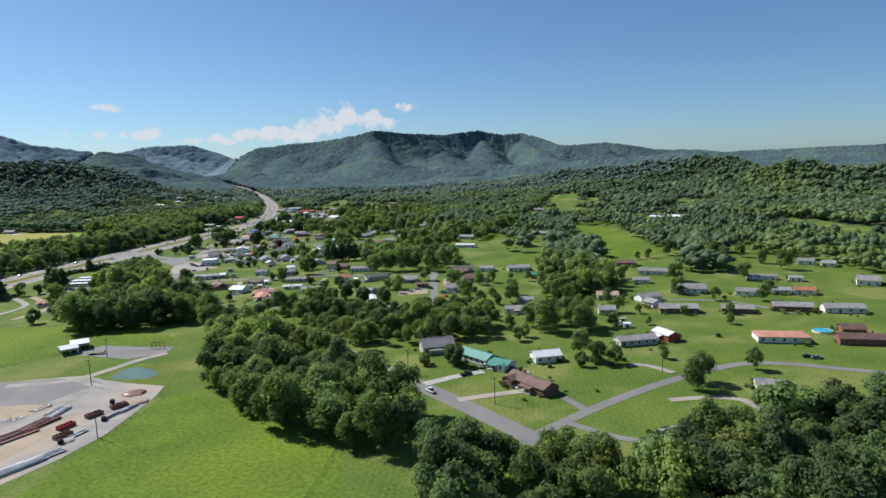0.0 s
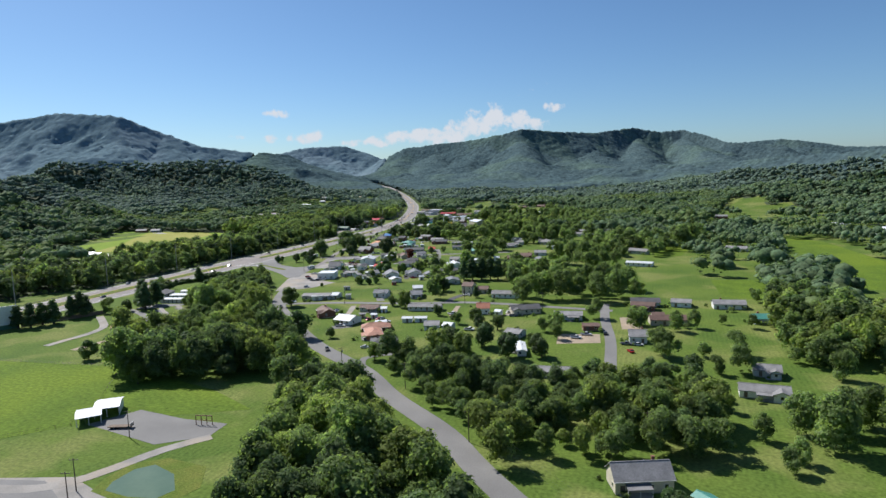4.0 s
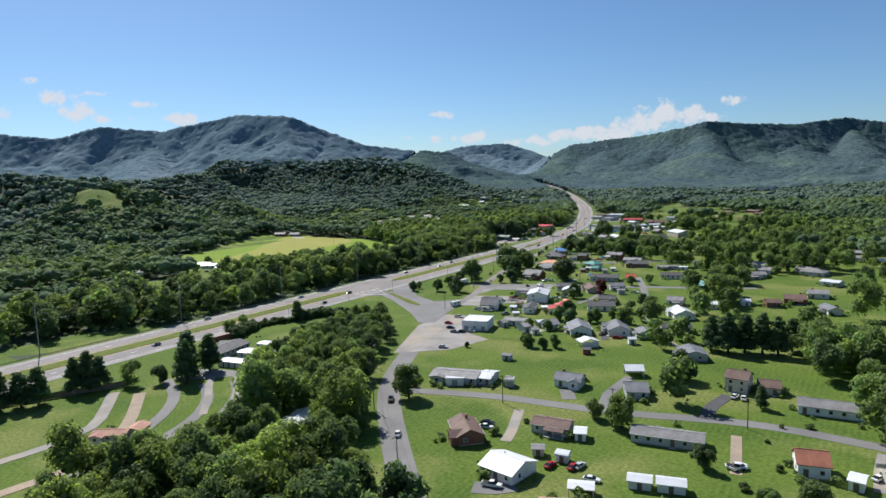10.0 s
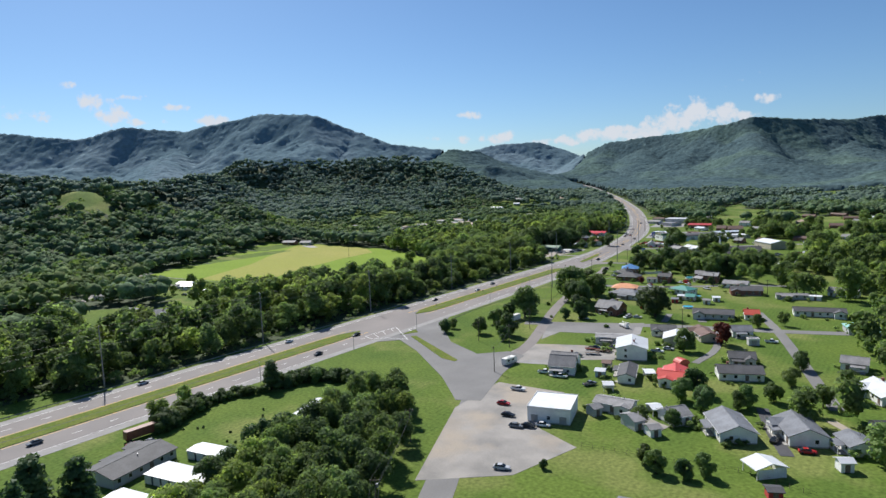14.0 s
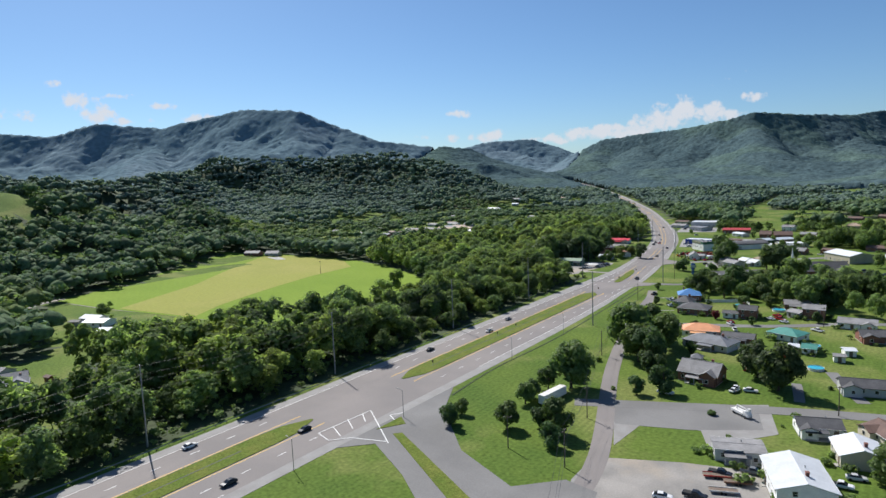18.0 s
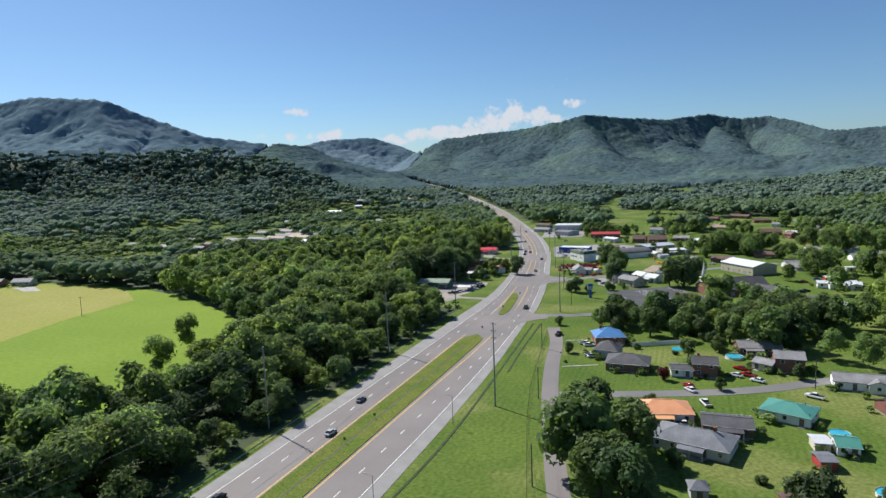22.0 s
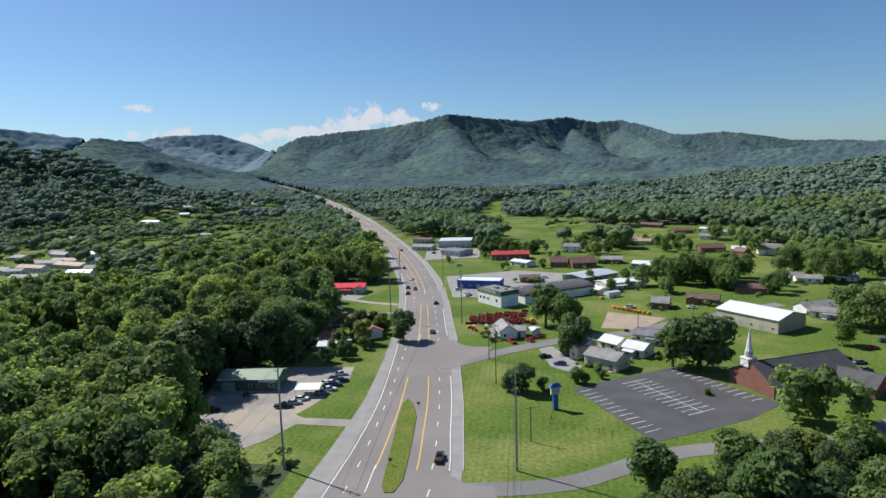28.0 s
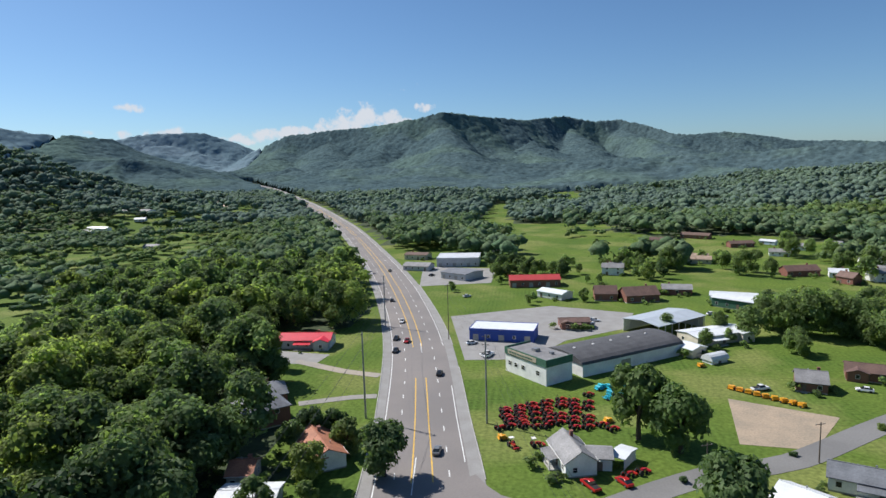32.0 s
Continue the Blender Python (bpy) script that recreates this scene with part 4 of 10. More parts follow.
road("drain_ditch_far", [(-406.7, 885.5), (-400.4, 760.4), (-401.9, 699.8), (-399.4, 664.3)], 0.7, "forest_floor", label="dark drainage ditch along the verge")
for pts, mat in (([(-333, 356), (-333, 367), (-332, 379), (-336, 394), (-348, 405), (-364, 417)], "gravel"), ([(-311, 353), (-310, 362), (-309, 372), (-313, 386), (-329, 403), (-354, 422)], "dirt"), ([(-360, 437), (-341, 428), (-329, 418), (-320, 406), (-311, 389), (-303, 372)], "asphalt"), ([(-341, 441), (-327, 433), (-315, 421), (-308, 408), (-304, 396), (-297, 380)], "asphalt"), ([(-333, 450), (-321, 442), (-312, 432), (-305, 422), (-298, 405)], "asphalt")):
    road("drive_in_row", pts, 4.4, mat, label="curved worn lane of the drive-in field")
sheet("street_mouth", [(-419, 984), (-421.5, 985), (-421.4, 990), (-419.6, 995), (-414, 1000), (-412, 1012), (-419, 1011.8), (-423, 1013.6), (-426, 1017), (-429, 1022), (-438, 1014), (-432, 985)], M["highway"], 0.085, "flared asphalt mouth of the side street", "road")
sheet("street_mouth_south", [(-413.5, 908), (-411.5, 906), (-409.6, 904.4), (-404, 904.2), (-402, 897), (-407, 893), (-410, 889), (-414, 884), (-417, 890), (-417, 905)], M["highway"], 0.085, "flared asphalt mouth of the chapel street", "road")
sheet("junction", [(-404, 612), (-404, 672), (-394, 652), (-372, 629), (-350, 618), (-340, 628), (-331, 626), (-326, 600), (-317, 570), (-325, 566), (-344, 584), (-377, 609), (-396, 620)], M["asphalt"], 0.11, "wide grey asphalt road junction", "road")
sheet("island", [(-396, 628), (-394, 630), (-352, 606), (-352, 603.5), (-360, 605)], M["rough_grass"], 0.2, "narrow grass traffic island", "island")
sheet("island_b", [(-402.5, 640), (-402.5, 628), (-397.5, 636)], M["rough_grass"], 0.2, "small triangular grass traffic island", "island")
HATCH = [[(-416.1, 616.9), (-414.8, 639.1)], [(-414.8, 639.1), (-392.8, 622.1)], [(-416.1, 616.9), (-409.6, 614.6)], [(-415.7, 622.7), (-408.7, 618.8)], [(-416.2, 629.6), (-409.5, 624.9)], [(-415.4, 635.7), (-409.8, 631.0)], [(-409.6, 614.6), (-405.0, 619.5)], [(-405.0, 619.5), (-394.2, 622.7)], [(-406.4, 639.1), (-399.4, 634.6)], [(-406.4, 639.1), (-404.3, 642.9)]]
V, F = [], []
for (ax, ay), (bx, by) in HATCH:
    d = Vector((bx - ax, by - ay)).normalized()
    n, k = Vector((d.y, -d.x)) * 0.16, len(V)
    V += [(ax + n.x, ay + n.y, 0.135), (bx + n.x, by + n.y, 0.135), (bx - n.x, by - n.y, 0.135), (ax - n.x, ay - n.y, 0.135)]
    F.append((k, k + 1, k + 2, k + 3))
lines_obj("junction_marking", [(V, F)], "white_paint", "white hatched lines round the traffic island", bpy.data.objects["junction"])
sheet("lot_junction", [(-300, 512), (-321, 560), (-322, 590), (-296, 592), (-291, 560), (-273, 552), (-280, 528)], M["gravel"], 0.058, "pale gravel forecourt beside the road", "parking lot")
sheet("lot_workshop", [(-331, 618), (-338, 644), (-318, 652), (-294, 658), (-292, 640), (-310, 630)], M["gravel"], 0.052, "pale gravel workshop yard", "parking lot")
sheet("lot_corner", [(-350, 682), (-308, 700), (-304, 684), (-322, 674), (-342, 668)], M["asphalt"], 0.054, "cracked grey asphalt lot", "parking lot")
sheet("lot_corner_b", [(-348, 683), (-306, 706), (-300, 683), (-315, 665), (-319, 675), (-335, 674), (-337, 653)], M["shoulder"], 0.05, "cracked pale asphalt lot", "parking lot")
sheet("lot_corner_c", [(-339, 643), (-313, 651), (-308, 638), (-313, 620), (-334, 613), (-339, 629)], M["shoulder"], 0.047, "pale worn yard with tyre marks", "parking lot")
sheet("lot_green_shop", [(-484, 920), (-496, 942.6), (-501.3, 960.7), (-504, 969), (-508, 981), (-459.5, 984.5), (-457.5, 973), (-459.5, 957.3), (-462, 946.2), (-464, 940.5), (-460.8, 938.4), (-446.5, 938.3), (-446.5, 933.3), (-461.2, 934), (-465.4, 923.2), (-470, 917)], M["gravel"], 0.045, "pale gravel lot in front of the green shop", "parking lot")
sheet("lot_chapel", [(-384, 968), (-348, 991), (-331, 966), (-325, 959), (-337, 947), (-365, 930)], M["dark_asphalt"], 0.05, "dark asphalt chapel parking lot with white bays", "parking lot")
sheet("lot_blue_shop", [(-453, 1168), (-408, 1190), (-372, 1176), (-378, 1150), (-404, 1130), (-418, 1106), (-440, 1104)], M["shoulder"], 0.045, "pale asphalt lot round the blue shop", "parking lot")
sheet("lot_far_shop", [(-480, 1240), (-440, 1250), (-440, 1300), (-490, 1310)], M["shoulder"], 0.045, "pale asphalt lot", "parking lot")
sheet("lot_cottage", [(-394, 1010), (-389, 1014), (-379, 990), (-383, 983), (-390, 989)], M["shoulder"], 0.05, "pale grey parking strip beside the white cottages", "parking lot")
sheet("lot_machines", [(-362, 1072), (-338, 1060), (-352, 1040), (-368, 1042)], M["dirt"], 0.05, "bare rutted dirt lot", "dirt lot")
sheet("lot_trucks", [(-82, 436), (-62, 440), (-60, 424), (-80, 418)], M["dirt"], 0.05, "bare dirt parking patch", "dirt lot")
sheet("dirt_patch", [(-55, 478), (-46, 480), (-42, 455), (-52, 452)], M["dirt"], 0.05, "bare sandy patch by the lane", "dirt lot")
sheet("lot_yard", [(-235, 236), (-190, 250), (-163, 241), (-145, 238), (-142, 226), (-140, 207), (-139, 190), (-142, 172), (-150, 150), (-240, 150)], M["gravel"], 0.045, "pale gravel storage yard", "yard")
sheet("yard_dirt", [(-160, 168), (-158, 184), (-157, 201), (-163, 206), (-165, 188), (-167, 174)], M["dirt"], 0.056, "bare brown earth between the steel stacks", "yard")
sheet("yard_island", [(-197, 214), (-185.4, 216.4), (-175, 213.4), (-177, 206.7), (-186, 201.3), (-200, 203)], M["dirt"], 0.058, "pale bare patch in the gravel yard", "yard")
sheet("yard_pad", [(-232, 238), (-196, 246), (-176, 236), (-184, 214), (-222, 214)], M["asphalt"], 0.055, "worn grey asphalt apron of the yard", "yard")
sheet("lot_sheds", [(-220, 281), (-212, 297), (-190, 294), (-172, 294.5), (-171, 284), (-184, 274)], M["asphalt"], 0.052, "grey gravel pad beside the sheds", "yard")
sheet("lot_red_garage", [(-512, 1098), (-492, 1096), (-490, 1108), (-512, 1112)], M["shoulder"], 0.05, "concrete apron of the garage", "apron")
sheet("meadow_near", [(-126, 234), (-54, 180), (-46, 150), (-60, 90), (-136, 130), (-138, 172), (-138, 226)], M["meadow"], 0.03, "bright green rough pasture", "meadow")
sheet("meadow_west", [(-330, 330), (-262, 338), (-200, 322), (-172, 308), (-220, 284), (-240, 262), (-330, 250)], M["meadow"], 0.03, "bright green pasture", "meadow")
for poly in PADDOCKS[:3]:
    sheet("meadow_east", poly, M["meadow"], 0.03, "bright green meadow among trees", "meadow")
def field(name, poly, mat, z, label):
    """A sown or mown field that follows the rise of the ground."""
    bm = bmesh.new()
    bm.faces.new([bm.verts.new((x, y, 0)) for x, y in poly])
    bmesh.ops.triangulate(bm, faces=bm.faces)
    for _ in range(5):
        bmesh.ops.subdivide_edges(bm, edges=[e for e in bm.edges if e.calc_length() > 14], cuts=1)
        bmesh.ops.triangulate(bm, faces=bm.faces)
    for v in bm.verts:
        v.co.z = gz(v.co.x, v.co.y) + z
    for f in bm.faces:
        if f.normal.z < 0:
            f.normal_flip()
    me = bpy.data.meshes.new(name)
    bm.to_mesh(me)
    me.materials.append(mat)
    tagged(new(name, me), label, "field", kind="structure")


field("hay_field", HAY, M["hay_green"], 0.16, "broad green hay field")
field("hay_strip", [(-676, 692), (-712, 770), (-755, 832), (-788, 888), (-797, 911), (-760, 921), (-697, 916), (-660, 888), (-655, 837), (-640, 780), (-622, 728), (-606, 699)], M["hay"], 0.22, "pale tan mown part of the hay field")
sheet("farm_yard", [(-786, 899), (-766, 893), (-757, 899), (-776, 908)], M["concrete"], 0.3, "pale concrete yard beside the farmhouse", "yard")
road("farm_track", [(-760, 688), (-742, 690), (-723, 686), (-675, 690), (-638, 695), (-583, 701), (-545, 716)], 3.4, "gravel", label="pale farm track along the hay field")
road("farm_lane", [(-590, 530), (-613, 548), (-634, 567), (-669, 597), (-704, 627), (-738, 664), (-750, 688)], 5.0, "gravel", label="pale gravel lane to the farm")
road("store_track", [(-312, 420), (-325, 431.4), (-338.2, 441.7), (-346, 449)], 2.8, "gravel", label="worn gravel track across the grass")
road("store_drive", [(-305, 425), (-316.3, 437), (-328.4, 447.9), (-338, 455)], 2.8, "gravel", label="worn gravel drive to the store units")
sheet("store_pad", [(-362, 452), (-352, 457), (-335, 460.5), (-333, 457), (-341.7, 451), (-344, 446.5), (-358, 440)], M["asphalt"], 0.05, "grey pad before the store units", "pad")
sheet("pond_bank", [(-178, 245), (-165.6, 242.5), (-153, 245), (-150, 255), (-157, 266), (-172, 267.5), (-180, 262), (-180.5, 252)], M["rough_grass"], 0.045, "rough grassy rim of the pond", "bank")
sheet("pond", [(-174.5, 246.5), (-165.6, 245.5), (-157.5, 247), (-155.8, 252), (-162.9, 259.5), (-172.8, 262.8), (-176.5, 258.6), (-176.6, 251)], M["water"], 0.06, "small green farm pond", "pond")

# ---- buildings ----
SPOTS = []          # centre and radius kept free of trees: standing things, and clearings towards the camera


def data(name, vf, mat):
    me = bpy.data.meshes.new(name)
    me.from_pydata(vf[0], [], vf[1])
    me.materials.append(mat)
    return me


WIN_FRAME = data("window", join_vf(box_vf(-0.6, -0.5, 0, 0.09, 0, 1.3), box_vf(0.5, 0.6, 0, 0.09, 0, 1.3), box_vf(-0.5, 0.5, 0, 0.09, 0, 0.1), box_vf(-0.5, 0.5, 0, 0.09, 1.2, 1.3), box_vf(-0.5, 0.5, 0, 0.07, 0.62, 0.68)), M["trim"])
WIN_PANE = data("pane", box_vf(-0.5, 0.5, 0.0, 0.035, 0.1, 1.2), M["glass"])
DOOR = data("door", join_vf(box_vf(-0.48, 0.48, 0, 0.07, 0, 2.05), box_vf(-0.6, -0.48, 0, 0.1, 0, 2.15), box_vf(0.48, 0.6, 0, 0.1, 0, 2.15)), M["wood"])
def ribbed(w, h, n):
    """One ribbed leaf of a roller door."""
    V, F = [], []
    for i in range(2 * n + 1):
        z, y = h * i / (2 * n), 0.06 if i % 2 else 0.03
        V += [(-w, y, z), (w, y, z)]
    F = [(2 * i, 2 * i + 2, 2 * i + 3, 2 * i + 1) for i in range(2 * n)]
    return V, F


SHUTTER = data("roller_door", ribbed(1.1, 2.45, 7), M["concrete"])
CHIM = data("chimney", join_vf(box_vf(-0.4, 0.4, -0.35, 0.35, 0, 1.5), box_vf(-0.47, 0.47, -0.42, 0.42, 1.5, 1.65)), M["wall_brick"])
POST = data("porch_post", box_vf(-0.08, 0.08, -0.08, 0.08, 0, 1), M["trim"])
VENT = data("roof_vent", join_vf(tube_vf((0, 0, 0), (0, 0, 0.5), 0.12, 0.12, 6), tube_vf((0, 0, 0.5), (0, 0, 0.62), 0.2, 0.2, 6)), M["steel"])
HOMES = []          # centre and radius of the dwellings, for their shrubs
WIN_FAR = data("window", join_vf(box_vf(-0.6, 0.6, 0, 0.06, 0, 1.3), box_vf(-0.5, 0.5, 0.06, 0.075, 0.1, 1.2)), M["trim"])
WIN_FAR.materials.append(M["glass"])
WIN_FAR.polygons.foreach_set("material_index", [0] * 6 + [1] * 6)


def roof_vf(L, W, hw, hr, hip):
    """Roof slabs 0.18 m thick over a plan L x W, with eaves out over the wall."""
    e, t, a, b = hw - 0.06, 0.2, L / 2, W / 2
    k = a - (b if hip else 0)
    k = max(k, 0.3)
    top = [(-a, -b, e + t), (a, -b, e + t), (a, b, e + t), (-a, b, e + t), (-k, 0, hr), (k, 0, hr)]
    low = [(x, y, z - t) for x, y, z in top]
    F = [(0, 1, 5, 4), (2, 3, 4, 5), (0, 6, 7, 1), (2, 8, 9, 3), (7, 6, 10, 11), (9, 8, 11, 10)]
    if hip:
        F += [(1, 2, 5), (3, 0, 4), (1, 7, 8, 2), (3, 9, 6, 0), (8, 7, 11), (6, 9, 10)]
    else:
        F += [(1, 7, 11, 5), (2, 5, 11, 8), (0, 4, 10, 6), (3, 9, 10, 4)]
    return top + low, F


def house(x, y, yaw, L, W, hw, hr, wall, roof, kind, windows=True):
    """A building: walls with gables, roof slabs, windows, doors, porch. kind: g gable, h hip, f flat, c open carport, b rounded barn roof."""
    rnd = random.Random(int(x * 7 + y * 13))
    L = max(L, 4.0)
    SPOTS.append((x, y, max(L, W) / 2 + 1.5))
    SPOTS.append((x, y - 9, max(L, W) / 2))          # no trees on the camera's side, so the house stays in view
    if x < -560 and y > 1000:          # side valley: trees cleared along the camera's line to each house
        SPOTS.extend(((x + 8, y - 14, 12), (x + 18, y - 30, 11)))
    small = L * W < 45
    away = float(line_dist([(0, 60), (-100, 270), (-290, 510), (-416, 890), (-430, 1000)], np.array([x]), np.array([y]))[0][0])
    big = L * W > 300
    name = "carport" if kind == "c" and W < 20 else "shed" if small else "hall" if big else "house"
    base = new(name)
    base.matrix_world = pose(x, y, gz(x, y), 0, 0, yaw)
    tagged(base, f"{WALLS[wall][1]} {'two-storey ' if hw > 4.4 and not big and kind != 'f' else ''}{name} with a {ROOFS[roof][1]} on the grass", name, "sheds" if small else "houses of the town")
    a, b = L / 2 - 0.4, W / 2 - 0.5
    rmat = M["roof_" + roof]
    if kind == "c":
        V, F = roof_vf(L, W, hw, hr, False)
        mesh_obj("roof", V, F, rmat, base)
        n = max(2, int(L / 4) + 1)
        for i in range(n):
            for s in (-1, 1):
                shared("post", POST, base, pose(-a + 2 * a * i / (n - 1), s * (b - 0.1), 0) @ Matrix.Diagonal((1.3, 1.3, hw, 1)))
        V, F = join_vf(box_vf(-a, a, b - 0.08, b, 0.1, hw - 0.1), box_vf(a - 0.08, a, -b + 0.5, b - 0.1, 0.1, hw - 0.1))
        mesh_obj("back_wall", V, F, M["wall_" + wall], base)
        return base
    fl = 0.1 if big or small or away >= 230 else 0.35
    if kind == "f":
        V, F = box_vf(-a, a, -b, b, fl, hr)
    elif kind == "h":
        V, F = box_vf(-a, a, -b, b, fl, hw)
    else:
        V = [(-a, -b, fl), (a, -b, fl), (a, b, fl), (-a, b, fl), (-a, -b, hw), (a, -b, hw), (a, b, hw), (-a, b, hw), (-a, 0, hr - 0.32), (a, 0, hr - 0.32)]
        F = [(0, 3, 2, 1), (0, 1, 5, 4), (2, 3, 7, 6), (1, 2, 6, 9, 5), (3, 0, 4, 8, 7), (4, 5, 9, 8), (6, 7, 8, 9)]
    mesh_obj("wall", V, F, M["wall_" + wall], base)
    if away < 230 and not small:
        mesh_obj("foundation", *box_vf(-a + 0.05, a - 0.05, -b + 0.05, b - 0.05, -0.3, fl), M["concrete"], base)
    if kind == "f":
        V, F = join_vf(box_vf(-a - 0.15, a + 0.15, -b - 0.15, -b, hr - 0.5, hr + 0.25), box_vf(-a - 0.15, a + 0.15, b, b + 0.15, hr - 0.5, hr + 0.25),
                       box_vf(-a - 0.15, -a, -b, b, hr - 0.5, hr + 0.25), box_vf(a, a + 0.15, -b, b, hr - 0.5, hr + 0.25))
        mesh_obj("parapet", V, F, M["trim"] if wall != "bluew" else M["wall_bluew"], base)
        mesh_obj("roof", *box_vf(-a, a, -b, b, hr, hr + 0.06), rmat, base)
    elif kind == "b":
        n, V, F = 9, [], []
        for i in range(n):
            t = math.pi * i / (n - 1)
            for s in (-L / 2, L / 2):
                V.append((s, -W / 2 * math.cos(t), hw + (hr - hw) * math.sin(t)))
        F = [(2 * i, 2 * i + 1, 2 * i + 3, 2 * i + 2) for i in range(n - 1)] + [tuple(range(0, 2 * n, 2)), tuple(range(1, 2 * n, 2))[::-1]]
        mesh_obj("roof", V, F, rmat, base)
    else:
        V, F = roof_vf(L, W, hw, hr, kind == "h")
        rf = mesh_obj("roof", V, F, rmat, base)
        k = max(L / 2 - (W / 2 if kind == "h" else 0.05), 0.3)
        if away < 160 and not small:
            mesh_obj("ridge_cap", *box_vf(-k, k, -0.14, 0.14, hr - 0.04, hr + 0.05), rmat, rf)
        if not small and away < 75:
            for s in (-1, 1):
                mesh_obj("gutter", *box_vf(-L / 2, L / 2, s * W / 2 - 0.06, s * W / 2 + 0.06, hw, hw + 0.14), M["trim"], base)
        slope = (hr - hw) / (W / 2)
        if not small and not big and away < 130:
            for _ in range(1):
                vx, vy = rnd.uniform(-a * 0.6, a * 0.6), rnd.uniform(0.8, b * 0.5)
                shared("roof_vent", VENT, base, pose(vx, vy, hr - slope * vy - 0.05))
        if kind == "g" and not small and not big and away < 170 and L > 9.5 and rnd.random() < 0.6:
            # a wing with a gable of its own towards the front
            ww, pd = min(0.42 * L, 6.2), rnd.uniform(1.2, 2.6)
            u, top = rnd.choice((-1, 1)) * (L / 2 - ww / 2 - 0.3), min(hr - 0.12, hw + ww / 2 * slope)
            V, F = roof_vf(b + pd + 0.4, ww, hw, top, False)
            mesh_obj("wing_roof", [(u + q, -(b + pd + 0.4) / 2 + p, z) for p, q, z in V], F, rmat, base)
            k, f0 = ww / 2 - 0.4, -b - pd
            V = [(u - k, f0, -0.2), (u + k, f0, -0.2), (u + k, f0, hw), (u, f0, top - 0.3), (u - k, f0, hw), (u - k, -b + 0.1, -0.2), (u + k, -b + 0.1, -0.2), (u + k, -b + 0.1, hw), (u, -b + 0.1, top - 0.3), (u - k, -b + 0.1, hw)]
            mesh_obj("wing", V, [(0, 1, 2, 3, 4), (1, 6, 7, 2), (0, 4, 9, 5), (5, 9, 8, 7, 6)], M["wall_" + wall], base)
            shared("window", WIN_FAR, base, pose(u, f0, 1.1, 0, 0, 180))
    # openings
    if big or kind == "f":
        n = max(1, int(2 * a / 4.2))
        for i in range(n):
            u = -a + 2 * a * (i + 0.5) / n
            if hw > 2.9:
                shared("roller_door" if i % 2 == 0 else "window", SHUTTER if i % 2 == 0 else WIN_FRAME, base, pose(u, -b, 0.1 if i % 2 == 0 else 1.2, 0, 0, 180))
                if i % 2:
                    shared("pane", WIN_PANE, base, pose(u, -b, 1.2, 0, 0, 180))
            else:
                shared("roller_door", SHUTTER, base, pose(u, -b, 0.05, 0, 0, 180))
        return base
    floors = (1,) if hw < 4.4 else (1, 2)
    if small:
        shared("door", DOOR, base, pose(0, -b, 0.1, 0, 0, 180))
        return base
    spots = []
    n = max(2, int(2 * a / (3.3 if away < 160 else 4.2)))
    door_at = rnd.randrange(n)
    far = away > 62
    for s in (-1,) if away > 140 else (-1, 1):
        for i in range(n):
            u = -a + 2 * a * (i + 0.5) / n
            for f in floors:
                if i == door_at and f == 1:
                    shared("door", DOOR, base, pose(u, s * b, fl, 0, 0, 180 if s < 0 else 0))
                    if s < 0 and away < 130:
                        mesh_obj("step", *join_vf(box_vf(u - 0.9, u + 0.9, s * (b + 0.5) - 0.5, s * (b + 0.5) + 0.5, -0.1, 0.2)), M["concrete"], base)
                else:
                    spots.append((u, s * b, 0.95 + 2.5 * (f - 1) + (0.2 if f == 1 else 0), 180 if s < 0 else 0))
    for s in (-1, 1) if away < 170 else ():
        for f in floors:
            spots.append((s * a, rnd.choice((-1, 1)) * b * 0.4, 1.1 + 2.5 * (f - 1), -90 * s))
    HOMES.append((x, y, max(L, W) / 2))
    for u, v, z, r in spots:
        if far:
            shared("window", WIN_FAR, base, pose(u, v, z, 0, 0, r))
            continue
        w = shared("window", WIN_FRAME, base, pose(u, v, z, 0, 0, r))
        shared("pane", WIN_PANE, w)
    if hr > 4.9 and rnd.random() < 0.6:
        cx = rnd.choice((-1, 1)) * a * 0.5
        shared("chimney", CHIM, base, pose(cx, 0.9, hr - 0.9))
    if rnd.random() < 0.6 and hw < 4 and L > 9 and away < 200:
        # porch over the middle of the front
        pw, pd = min(L * 0.5, 6.5), 2.4
        px = rnd.uniform(-0.2, 0.2) * L
        mesh_obj("porch_floor", *box_vf(px - pw / 2, px + pw / 2, -b - pd, -b, 0, 0.3), M["concrete"], base)
        V = [(px - pw / 2, -b - pd - 0.2, 2.3), (px + pw / 2, -b - pd - 0.2, 2.3), (px + pw / 2, -b + 0.2, 2.75), (px - pw / 2, -b + 0.2, 2.75)]
        V += [(p, q, r + 0.14) for p, q, r in V]
        mesh_obj("porch_roof", V, box_vf(0, 1, 0, 1, 0, 1)[1], rmat, base)
        for i in range(3 if away < 120 else 0):
            shared("porch_post", POST, base, pose(px - pw / 2 + 0.15 + (pw - 0.3) * i / 2, -b - pd + 0.1, 0.3) @ Matrix.Diagonal((1, 1, 2.0, 1)))
    return base


